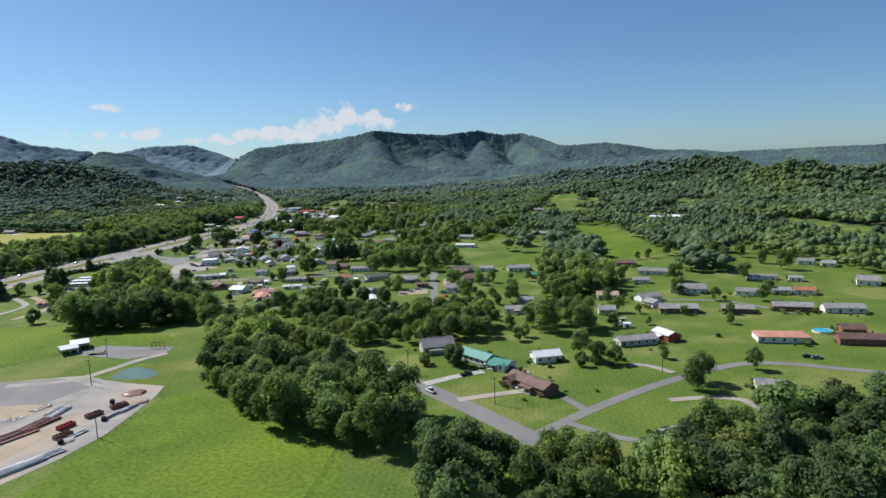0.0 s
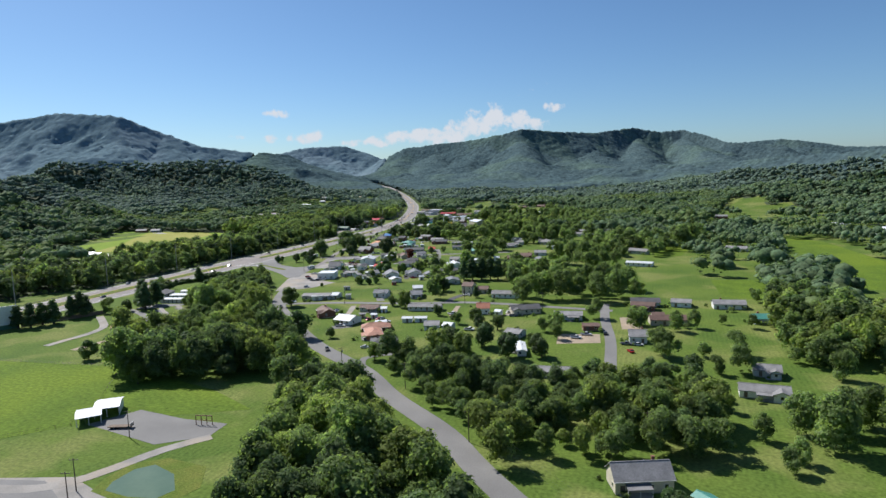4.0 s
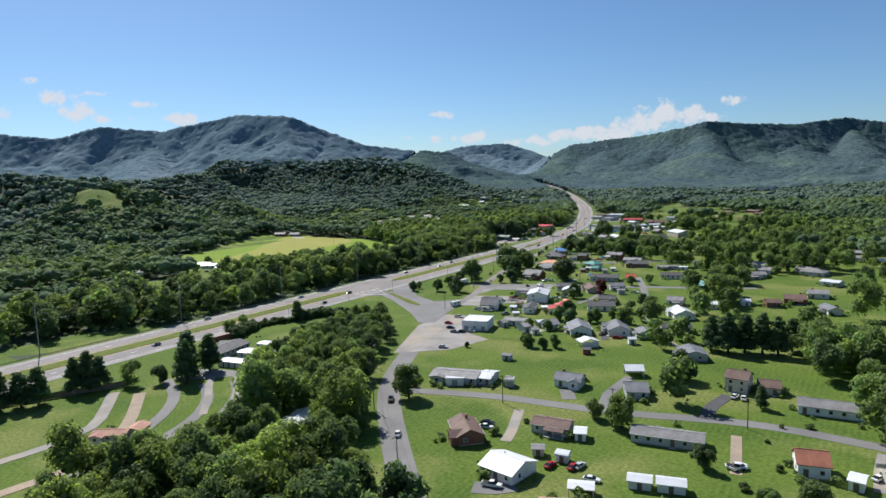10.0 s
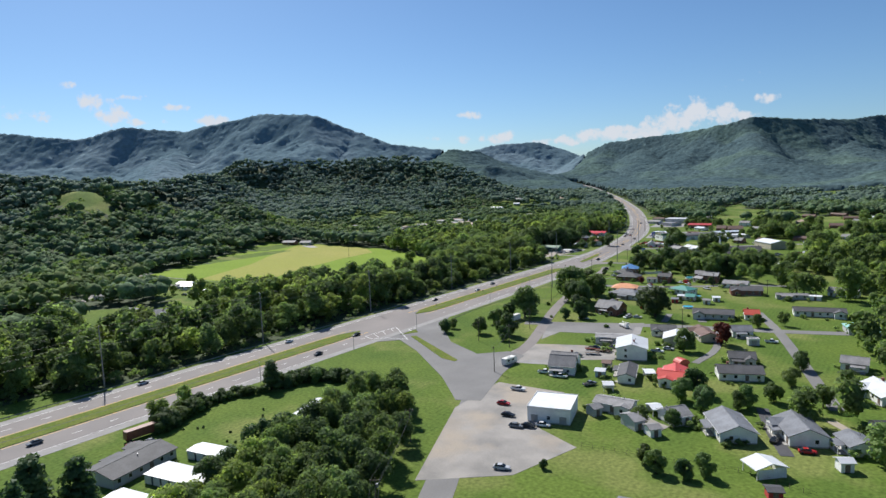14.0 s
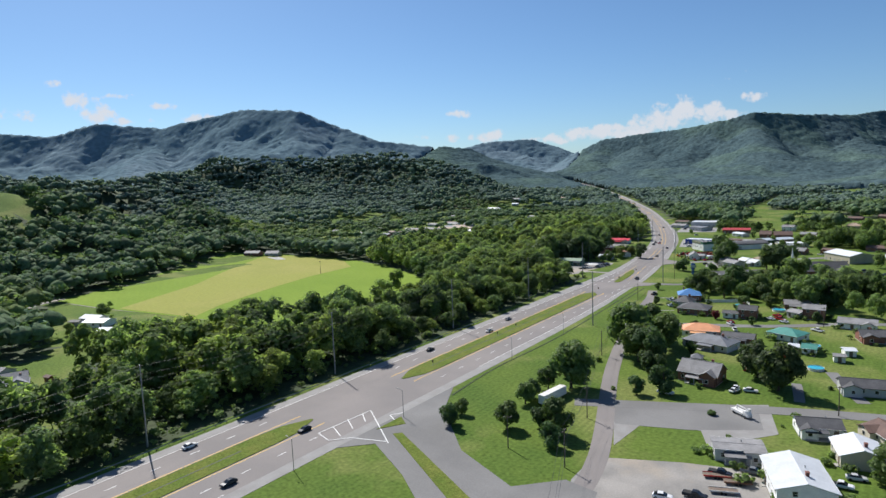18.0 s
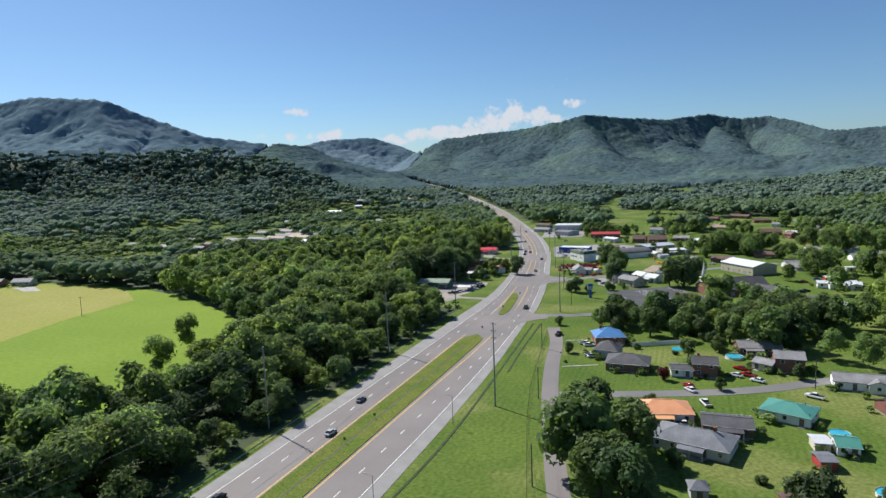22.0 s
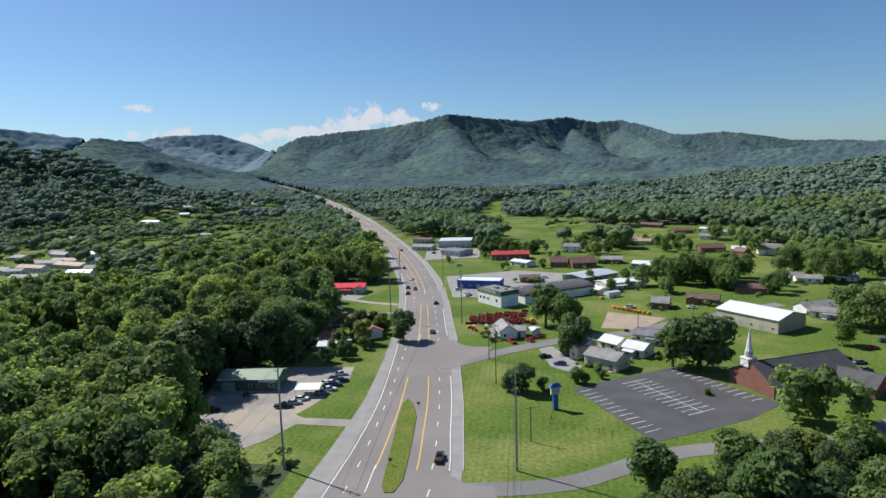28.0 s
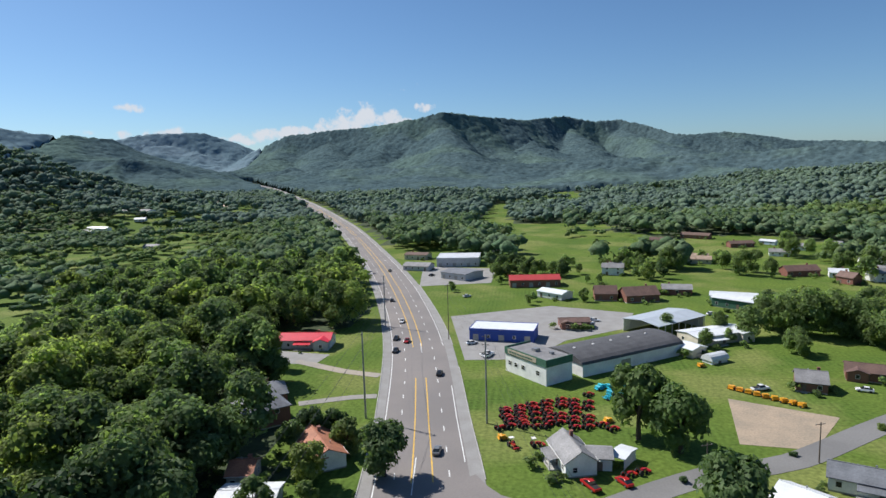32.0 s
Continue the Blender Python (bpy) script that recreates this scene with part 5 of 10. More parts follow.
house(-16.9, 273.7, -44, 19.0, 9.0, 2.8, 5.0, 'white', 'teal', 'g')
house(-6.0, 264.3, -33, 10.3, 8.0, 2.6, 4.0, 'white', 'teal', 'g')
house(6.0, 239.6, -49, 21.9, 9.0, 2.9, 5.0, 'brick', 'brownroof', 'g')
house(13.0, 274.6, 18, 12.8, 9.0, 3.0, 5.0, 'white', 'metal', 'g')
house(-37.2, 288.1, 21, 15.9, 9.0, 3.4, 7.0, 'cream', 'gray', 'g')
house(56.5, 301.3, 17, 19.7, 9.0, 2.8, 4.5, 'grayw', 'gray', 'g')
house(72.5, 309.5, -62, 12.3, 8.0, 3.2, 5.0, 'redw', 'metal', 'g')
house(92.2, 366.0, -2, 21.7, 10.0, 2.9, 5.0, 'brick', 'gray', 'g')
house(112.2, 422.0, -13, 22.4, 11.0, 3.2, 6.0, 'white', 'gray', 'g')
house(58.1, 403.2, -2, 13.9, 9.0, 2.9, 5.0, 'white', 'tan', 'g')
house(81.8, 396.9, 25, 15.3, 9.0, 2.9, 5.0, 'white', 'gray', 'g')
house(52.0, 362.8, -2, 10.1, 8.0, 2.8, 5.0, 'white', 'gray', 'g')
house(2.2, 366.4, -2, 17.1, 8.0, 2.7, 4.5, 'white', 'gray', 'g')
house(6.4, 391.9, -2, 10.5, 8.0, 2.7, 4.5, 'grayw', 'gray', 'g')
house(124.0, 364.5, -11, 17.4, 8.0, 2.7, 4.5, 'brick', 'gray', 'g')
house(155.0, 368.6, -10, 21.4, 9.0, 2.9, 5.0, 'brick', 'gray', 'g')
house(179.8, 364.2, -6, 21.1, 9.0, 2.9, 5.0, 'white', 'gray', 'g')
house(145.6, 411.3, -17, 14.5, 9.0, 2.8, 4.8, 'white', 'gray', 'g')
house(181.0, 413.3, -20, 12.3, 9.0, 2.8, 4.8, 'white', 'rust', 'g')
house(167.3, 414.5, -12, 11.2, 8.0, 2.7, 4.5, 'grayw', 'gray', 'g')
house(124.6, 307.0, -5, 23.4, 12.0, 3.0, 4.0, 'white', 'salmon', 'h')
house(162.1, 319.3, -6, 11.0, 9.0, 2.9, 5.0, 'brick', 'brownroof', 'g')
house(157.6, 302.2, -6, 20.5, 9.0, 2.9, 5.0, 'brick', 'brownroof', 'g')
house(106.2, 490.0, -17, 24.5, 9.0, 2.9, 5.0, 'white', 'gray', 'g')
house(88.7, 454.9, -4, 12.3, 7.0, 2.7, 4.5, 'white', 'gray', 'g')
house(91.4, 531.5, -5, 15.8, 9.0, 2.8, 5.0, 'brick', 'brownroof', 'g')
house(173.8, 464.9, -11, 20.0, 7.0, 2.7, 4.0, 'white', 'gray', 'g')
house(193.6, 456.7, -18, 9.3, 7.0, 2.7, 4.0, 'white', 'gray', 'g')
house(232.7, 441.1, -22, 14.1, 10.0, 3.4, 6.5, 'white', 'gray', 'g')
house(231.2, 528.9, -20, 12.6, 9.0, 2.9, 5.0, 'white', 'gray', 'g')
house(242.2, 515.9, -21, 10.5, 9.0, 2.9, 5.0, 'white', 'gray', 'g')
house(48.7, 193.2, 31, 8.8, 9.0, 2.8, 4.5, 'brick', 'gray', 'g')
house(94.4, 239.5, -12, 11.4, 9.0, 2.8, 4.5, 'white', 'gray', 'g')
house(-158.8, 394.3, 24, 13.6, 12.0, 2.9, 5.5, 'grayw', 'dark', 'h')
house(-175.9, 421.2, 24, 15.8, 9.0, 2.8, 5.0, 'brick', 'salmon', 'h')
house(-172.3, 410.5, -59, 16.3, 9.0, 2.7, 4.6, 'brick', 'salmon', 'h')
house(-199.7, 434.4, -9, 11.5, 12.0, 2.8, 5.0, 'white', 'metal', 'g')
house(-222.2, 449.3, -46, 14.2, 9.0, 2.8, 5.0, 'brick', 'brownroof', 'g')
house(-200.9, 466.1, 7, 12.4, 8.0, 2.7, 4.0, 'grayw', 'brownroof', 'g')
house(-191.4, 465.2, 18, 3.8, 6.0, 2.4, 3.4, 'white', 'metal', 'g')
house(-168.3, 474.6, 9, 20.7, 8.0, 2.7, 4.0, 'grayw', 'gray', 'g')
house(-167.4, 444.4, 14, 6.3, 5.0, 2.3, 3.2, 'white', 'metal', 'g')
house(-160.2, 446.4, 15, 7.4, 5.0, 2.3, 3.2, 'white', 'metal', 'g')
house(-148.4, 432.4, 17, 8.5, 9.0, 2.8, 4.6, 'white', 'gray', 'g')
house(-139.3, 433.2, -6, 5.7, 7.0, 2.6, 4.0, 'blueish', 'metal', 'g')
house(-253.5, 493.3, 14, 19.3, 11.0, 2.8, 4.0, 'grayw', 'gray', 'g')
house(-241.8, 497.6, 9, 5.8, 11.0, 2.8, 4.0, 'grayw', 'metal', 'g')
house(-251.4, 488.6, 27, 7.7, 5.0, 2.3, 3.0, 'white', 'metal', 'f')
house(-232.2, 497.0, 21, 3.1, 5.0, 2.3, 3.0, 'grayw', 'gray', 'f')
house(-212.7, 508.3, 5, 10.6, 8.0, 2.9, 5.0, 'white', 'slate', 'g')
house(-188.2, 509.3, 25, 8.2, 11.0, 2.8, 5.0, 'grayw', 'slate', 'g')
house(-195.6, 530.8, 26, 7.4, 7.0, 2.6, 4.4, 'white', 'metal', 'c')
house(-129.6, 521.4, 5, 18.7, 9.0, 2.8, 4.6, 'white', 'gray', 'g')
house(-131.8, 474.1, 14, 8.2, 9.0, 3.5, 6.2, 'white', 'rust', 'g')
house(-108.4, 479.5, 26, 17.5, 10.0, 2.9, 5.0, 'cream', 'dark', 'g')
house(-81.8, 469.4, 8, 15.8, 9.0, 2.8, 4.5, 'white', 'gray', 'g')
house(-42.7, 511.4, 6, 17.1, 10.0, 2.9, 5.0, 'grayw', 'dark', 'g')
house(-35.1, 475.9, 10, 6.7, 9.0, 2.8, 4.6, 'cream', 'brownroof', 'g')
house(-102.0, 427.1, -12, 8.7, 10.0, 2.6, 4.0, 'grayw', 'gray', 'g')
house(-67.4, 448.3, 14, 8.9, 8.0, 2.6, 3.6, 'brick', 'brownroof', 'g')
house(-43.5, 430.5, 7, 8.8, 9.0, 3.3, 6.0, 'white', 'gray', 'g')
house(-74.8, 372.8, 7, 16.3, 6.0, 2.5, 3.5, 'grayw', 'gray', 'g')
house(-93.4, 400.9, -74, 15.3, 5.0, 2.5, 3.4, 'white', 'metal', 'g')
house(-289.5, 570.4, 15, 14.3, 15.0, 4.6, 5.0, 'white', 'metal', 'f')
house(-274.5, 585.4, 3, 13.0, 8.0, 2.8, 4.0, 'white', 'gray', 'g')
house(-264.9, 574.7, 56, 4.4, 8.0, 3.0, 4.5, 'grayw', 'gray', 'g')
house(-309.0, 620.5, 11, 11.4, 9.0, 3.2, 6.0, 'white', 'gray', 'g')
house(-291.6, 648.5, -71, 17.5, 13.0, 5.0, 7.0, 'white', 'metal', 'g')
house(-306.9, 662.5, 19, 12.8, 8.0, 3.4, 3.8, 'grayw', 'gray', 'g')
house(-306.4, 613.1, 17, 10.6, 9.0, 3.3, 7.0, 'white', 'gray', 'g')
house(-280.9, 674.6, -75, 11.9, 11.0, 3.4, 5.5, 'cream', 'metal', 'g')
house(-291.1, 689.5, 18, 11.8, 9.0, 2.8, 4.6, 'white', 'dark', 'g')
house(-272.8, 690.2, -58, 16.5, 9.0, 2.8, 4.6, 'cream', 'brownroof', 'g')
house(-267.1, 626.4, -74, 11.1, 9.0, 2.8, 4.6, 'white', 'red', 'g')
house(-268.5, 638.8, -37, 3.3, 5.0, 2.5, 4.4, 'redw', 'red', 'b')
house(-282.5, 618.6, -74, 16.4, 7.0, 2.8, 4.2, 'white', 'dark', 'g')
house(-292.0, 615.7, 12, 4.2, 5.0, 2.4, 3.2, 'blueish', 'metal', 'g')
house(-293.6, 626.2, 10, 2.6, 5.0, 2.5, 3.4, 'cream', 'brownroof', 'g')
house(-329.7, 721.8, -6, 14.4, 11.0, 3.4, 7.0, 'brick', 'gray', 'g')
house(-345.1, 785.1, 12, 16.2, 11.0, 2.9, 5.5, 'white', 'orange', 'h')
house(-336.7, 766.5, -15, 20.1, 12.0, 2.9, 5.5, 'grayw', 'slate', 'h')
house(-369.5, 861.7, 18, 12.6, 12.0, 3.4, 6.5, 'brick', 'blue', 'h')
house(-367.1, 843.0, -7, 9.6, 11.0, 3.2, 6.0, 'grayw', 'dark', 'h')
house(-358.5, 829.1, 0, 15.6, 12.0, 2.9, 5.5, 'brick', 'dark', 'h')
house(-332.8, 828.3, 2, 8.8, 9.0, 4.6, 6.5, 'brick', 'dark', 'g')
house(-340.4, 826.2, 6, 7.8, 8.0, 2.6, 3.5, 'white', 'dark', 'g')
house(-305.4, 840.1, -0, 10.0, 9.0, 5.0, 7.0, 'brick', 'gray', 'g')
house(-312.4, 839.4, -31, 7.5, 8.0, 2.7, 4.0, 'cream', 'gray', 'g')
house(-311.1, 793.8, -21, 13.7, 11.0, 2.9, 5.0, 'white', 'teal', 'h')
house(-277.5, 806.1, 18, 18.4, 10.0, 2.9, 5.0, 'brick', 'dark', 'g')
house(-278.9, 732.6, 13, 20.2, 9.0, 2.9, 5.0, 'grayw', 'dark', 'g')
house(-262.1, 739.4, 17, 7.6, 9.0, 2.9, 5.0, 'white', 'red', 'g')
house(-239.2, 584.3, -61, 16.0, 11.0, 3.0, 5.5, 'white', 'slate', 'g')
house(-226.4, 562.2, -46, 6.6, 9.0, 2.7, 4.2, 'white', 'metal', 'c')
house(-222.1, 591.2, -64, 15.0, 11.0, 3.0, 5.5, 'white', 'slate', 'g')
house(-208.4, 589.2, -60, 9.3, 8.0, 2.8, 4.5, 'white', 'slate', 'g')
house(-198.5, 606.5, 28, 14.8, 9.0, 2.8, 4.5, 'grayw', 'dark', 'g')
house(-181.5, 564.8, -65, 12.7, 11.0, 2.9, 4.5, 'grayw', 'slate', 'g')
house(-203.1, 638.2, -60, 15.2, 11.0, 3.0, 5.5, 'white', 'metal', 'g')
house(-213.5, 670.0, 0, 9.5, 9.0, 3.0, 5.0, 'white', 'gray', 'g')
house(-214.4, 731.7, 18, 14.0, 11.0, 2.8, 5.0, 'grayw', 'tealw', 'h')
house(-234.4, 760.8, 14, 24.0, 8.0, 2.8, 4.5, 'white', 'dark', 'g')
house(-264.9, 621.0, 10, 12.8, 10.0, 2.9, 4.6, 'white', 'red', 'g')
house(-247.7, 638.6, 22, 16.0, 10.0, 2.9, 5.0, 'white', 'dark', 'g')
house(-250.6, 657.7, 18, 10.3, 8.0, 2.9, 5.0, 'grayw', 'dark', 'g')
house(-158.0, 531.5, -5, 8.2, 9.0, 5.2, 7.5, 'cream', 'brownroof', 'g')
house(-148.7, 534.4, 8, 7.9, 9.0, 2.8, 4.6, 'cream', 'brownroof', 'g')
house(-190.3, 778.8, 33, 14.2, 10.0, 2.9, 5.0, 'white', 'gray', 'g')
house(-155.1, 702.7, 7, 12.2, 12.0, 2.9, 5.0, 'brick', 'brownroof', 'g')
house(-164.7, 686.6, 18, 8.2, 9.0, 2.8, 4.5, 'brick', 'brownroof', 'g')
house(-172.1, 871.8, -6, 12.6, 9.0, 2.9, 5.0, 'white', 'gray', 'g')
house(-227.9, 821.9, -9, 15.8, 9.0, 2.9, 5.0, 'white', 'gray', 'g')
house(-156.2, 817.9, -33, 17.0, 9.0, 2.9, 5.0, 'grayw', 'gray', 'g')
house(-287.1, 826.3, -2, 15.6, 9.0, 2.8, 4.8, 'white', 'gray', 'g')
house(-177.9, 934.2, 5, 13.9, 9.0, 2.8, 4.8, 'white', 'gray', 'g')
house(-313.3, 860.1, 12, 16.0, 9.0, 2.8, 4.8, 'brick', 'gray', 'g')
house(-427.6, 1133.7, -8, 25.8, 13.0, 4.2, 4.6, 'bluew', 'metal', 'f')
house(-407.9, 1028.5, -74, 12.9, 8.0, 3.2, 6.0, 'white', 'gray', 'g')
house(-402.0, 1028.8, -1, 6.1, 7.0, 2.9, 4.4, 'white', 'gray', 'g')
house(-396.5, 1030.1, -31, 4.0, 7.0, 2.6, 3.2, 'white', 'metal', 'c')
house(-364.3, 1148.5, 41, 29.0, 18.0, 5.0, 6.2, 'white', 'steelroof', 'c')
house(-322.3, 1187.2, -41, 24.6, 12.0, 4.2, 5.5, 'greenw', 'metal', 'g')
house(-349.5, 1133.1, 27, 24.9, 12.0, 3.6, 4.5, 'cream', 'metal', 'g')
house(-362.2, 1114.3, -54, 8.5, 8.0, 3.0, 4.2, 'cream', 'metal', 'g')
house(-381.0, 1205.9, -0, 11.4, 10.0, 3.4, 7.0, 'brick', 'brownroof', 'g')
house(-365.4, 1203.6, 14, 17.1, 12.0, 3.4, 7.0, 'brick', 'brownroof', 'g')
house(-344.2, 1219.8, -7, 14.8, 10.0, 2.9, 5.0, 'brick', 'gray', 'g')
house(-405.3, 1209.4, -40, 16.0, 10.0, 3.2, 4.5, 'white', 'metal', 'g')
house(-415.6, 1243.2, 6, 28.3, 14.0, 4.0, 6.0, 'brick', 'red', 'g')
house(-466.5, 1320.4, 2, 29.3, 25.0, 5.0, 6.0, 'grayw', 'metal', 'f')
house(-458.8, 1267.0, -33, 19.9, 18.0, 4.0, 5.0, 'grayw', 'slate', 'g')
house(-500.0, 1346.9, -13, 18.2, 12.0, 3.5, 5.0, 'cream', 'brownroof', 'g')
house(-368.5, 1276.9, -12, 13.2, 9.0, 4.6, 7.0, 'white', 'gray', 'g')
house(-301.7, 1050.9, -51, 28.7, 20.0, 5.6, 8.0, 'beige', 'metal', 'g')
house(-315.3, 977.2, 26, 34.2, 19.0, 3.6, 9.0, 'brick', 'dark', 'g')
house(-300.3, 974.3, -43, 17.9, 14.0, 3.0, 6.0, 'brick', 'dark', 'g')
house(-379.4, 1004.8, -44, 10.7, 9.0, 4.5, 6.5, 'cream', 'gray', 'g')
house(-370.7, 990.7, -38, 13.4, 10.0, 4.0, 6.0, 'cream', 'gray', 'g')
house(-365.8, 1012.3, -43, 9.0, 9.0, 3.0, 5.0, 'white', 'metal', 'g')
house(-358.2, 1004.9, -38, 9.1, 9.0, 3.0, 5.0, 'white', 'metal', 'g')
house(-350.8, 1022.7, -24, 11.9, 9.0, 3.0, 5.0, 'white', 'slate', 'g')
house(-336.2, 1082.3, -17, 8.8, 10.0, 2.9, 5.5, 'brick', 'gray', 'g')
house(-314.6, 1092.0, -21, 15.4, 10.0, 2.8, 4.6, 'brick', 'brownroof', 'g')
house(-284.6, 1117.7, -12, 16.0, 10.0, 2.9, 5.0, 'brick', 'brownroof', 'g')
house(-270.2, 1064.8, -28, 11.6, 10.0, 2.8, 4.6, 'white', 'gray', 'g')
house(-246.4, 1145.3, -9, 13.9, 9.0, 2.8, 4.6, 'white', 'gray', 'g')
house(-225.8, 1260.9, -35, 13.3, 9.0, 4.8, 7.0, 'white', 'gray', 'g')
house(-503.3, 1118.8, 4, 22.2, 10.0, 3.4, 5.4, 'grayw', 'redm', 'g')
house(-489.5, 1047.0, -48, 13.0, 13.0, 5.0, 8.0, 'brick', 'slate', 'h')
house(-466.2, 1027.2, -56, 16.2, 9.0, 3.2, 5.4, 'white', 'rust', 'g')
house(-479.2, 1014.7, 10, 6.1, 9.0, 3.2, 5.0, 'cream', 'rust', 'g')
house(-473.2, 1004.3, 8, 12.5, 9.0, 3.0, 4.0, 'grayw', 'metal', 'g')
house(-371.9, 474.8, -78, 21.5, 13.5, 2.8, 4.5, 'grayw', 'dark', 'g')
house(-270.6, 1074.6, 20, 17, 9, 2.8, 5, 'white', 'gray', 'g')
house(-223.8, 1111.5, 10, 18, 10, 2.8, 5, 'white', 'gray', 'g')
house(-258.6, 1001.4, 15, 16, 9, 2.8, 4.4, 'white', 'metal', 'g')
house(-251.2, 1246.0, -60, 10, 8, 3.6, 6.4, 'brick', 'brownroof', 'g')
house(-260.4, 1023.2, 10, 6, 5, 2.4, 3.4, 'redw', 'metal', 'g')
house(-242.0, 1061.2, 10, 6, 4, 2.6, 3.2, 'white', 'metal', 'b')
house(-249.4, 1156.4, 10, 9, 7, 2.7, 4.2, 'white', 'gray', 'g')
house(-365.2, 1294.4, 20, 10, 8, 2.9, 5, 'white', 'gray', 'g')
house(-211.0, 1126.7, 10, 12, 8, 2.8, 4.6, 'cream', 'gray', 'g')
house(-638, 661, 25, 14.5, 11, 2.8, 4.4, 'white', 'metal', 'g')
house(-652, 655, 25, 7, 6, 2.4, 3.2, 'grayw', 'dark', 'g')
house(-673, 650, 40, 11, 8, 2.8, 4.6, 'white', 'metal', 'g')
house(-557, 581, 67, 23, 13, 3.0, 6.6, 'grayw', 'slate', 'g')
house(-551, 587, -23, 9, 8, 3.0, 5.4, 'grayw', 'slate', 'g')
house(-551, 598, 10, 4, 3, 2.2, 3.0, 'brick', 'brownroof', 'g')
house(-660, 606, 20, 13, 9, 2.8, 5.0, 'white', 'gray', 'g')
house(-806, 899, 20, 17, 10, 2.8, 5.0, 'brick', 'gray', 'g')
house(-789, 910, 20, 15, 9, 2.8, 5.2, 'grayw', 'gray', 'g')
house(-319.0, 391.9, 32, 11.8, 6.0, 2.4, 3.6, 'cream', 'salmon', 'g')
house(-315.5, 398.4, -57, 7.3, 6.0, 2.4, 3.6, 'cream', 'salmon', 'g')
house(-273.5, 428.4, -67, 15.8, 8.0, 2.8, 4.0, 'white', 'metal', 'g')
house(-221.9, 283.7, 46, 8.2, 10.0, 3.0, 4.0, 'white', 'metal', 'c')
house(-221.7, 292.0, 38, 8.7, 11.0, 3.4, 4.5, 'white', 'metal', 'c')
house(-742.1, 1153.8, 4, 22.6, 9.0, 2.9, 5.0, 'white', 'gray', 'g')
house(-782.0, 1219.7, 4, 23.8, 9.0, 2.9, 5.0, 'grayw', 'gray', 'g')
house(-776.6, 1233.1, -3, 24.3, 9.0, 2.9, 5.0, 'cream', 'tan', 'g')
house(-721.4, 1195.8, 17, 15.8, 9.0, 2.9, 5.0, 'white', 'gray', 'g')
house(-717.1, 1174.0, 5, 18.8, 9.0, 2.9, 5.0, 'white', 'metal', 'g')
house(-837.7, 1253.1, -4, 17.6, 9.0, 2.9, 5.0, 'white', 'gray', 'g')
house(-911.8, 1539.4, -10, 18.7, 9.0, 2.9, 5.0, 'white', 'gray', 'g')
house(-917.8, 1660.3, 11, 25.3, 9.0, 2.9, 5.0, 'white', 'gray', 'g')
house(-1097.5, 1601.1, 11, 24.4, 9.0, 2.9, 5.0, 'white', 'gray', 'g')
house(-176.1, 894.9, 2, 18.8, 9.0, 2.9, 5.0, 'white', 'gray', 'g')
house(-132.6, 929.2, 0, 18.2, 9.0, 2.9, 5.0, 'brick', 'gray', 'g')
house(-101.6, 845.8, 4, 15.1, 9.0, 2.9, 5.0, 'white', 'gray', 'g')
house(-278.0, 934.2, 27, 23.2, 9.0, 2.9, 5.0, 'white', 'metal', 'g')
house(-260.8, 1392.7, 8, 18.5, 9.0, 2.9, 5.0, 'brick', 'brownroof', 'g')
house(-223.9, 1150.7, -22, 10.6, 9.0, 2.9, 5.0, 'white', 'gray', 'g')
house(-169.5, 1242.0, -17, 13.0, 9.0, 2.9, 5.0, 'white', 'gray', 'g')
house(-265.8, 1271.7, 10, 19.7, 10.0, 3.2, 6.0, 'brick', 'brownroof', 'g')
house(-217.6, 1292.3, -13, 13.6, 10.0, 4.6, 7.0, 'white', 'gray', 'g')
house(-308.8, 1318.4, -13, 15.4, 9.0, 2.9, 5.0, 'cream', 'tan', 'g')
house(-442.5, 1382.6, -5, 15.5, 9.0, 3.2, 6.0, 'white', 'gray', 'g')
house(-312.8, 1422.0, -19, 17.6, 9.0, 2.9, 5.0, 'brick', 'brownroof', 'g')
house(-249.0, 1347.6, -17, 13.7, 9.0, 2.9, 5.0, 'white', 'gray', 'g')
house(-30.1, 468.6, 12, 19.1, 9.0, 2.9, 5.0, 'cream', 'brownroof', 'g')
house(3.0, 513.9, 6, 18.0, 9.0, 2.9, 5.0, 'white', 'gray', 'g')
house(17.0, 480.9, 11, 12.4, 9.0, 2.9, 5.0, 'white', 'teal', 'g')
house(-166.7, 889.8, -12, 21.8, 9.0, 2.9, 5.0, 'white', 'gray', 'g')
house(-195.7, 836.0, -28, 25.1, 9.0, 2.9, 5.0, 'white', 'gray', 'g')
house(-55.0, 743.6, -27, 19.6, 9.0, 2.9, 5.0, 'grayw', 'gray', 'g')
house(165.1, 1008.1, -40, 26.7, 12.0, 3.5, 5.0, 'white', 'metal', 'f')
house(213.1, 924.5, -15, 41.6, 16.0, 4.5, 6.0, 'white', 'metal', 'f')
house(-43.4, 501.3, -4, 13.8, 9.0, 2.9, 4.6, 'brick', 'brownroof', 'g')
house(-22.4, 513.9, -5, 11.7, 9.0, 2.9, 4.6, 'white', 'gray', 'g')
house(-278.7, 577.9, 62, 3.9, 5.0, 2.6, 3.8, 'grayw', 'gray', 'g')
house(-283.7, 602.1, 29, 3.4, 5.0, 2.4, 3.0, 'white', 'metal', 'c')
house(-275.8, 622.8, 29, 4.0, 6.0, 2.4, 3.0, 'white', 'metal', 'c')
house(-255.4, 585.2, 51, 7.3, 9.0, 2.9, 5.0, 'white', 'gray', 'g')
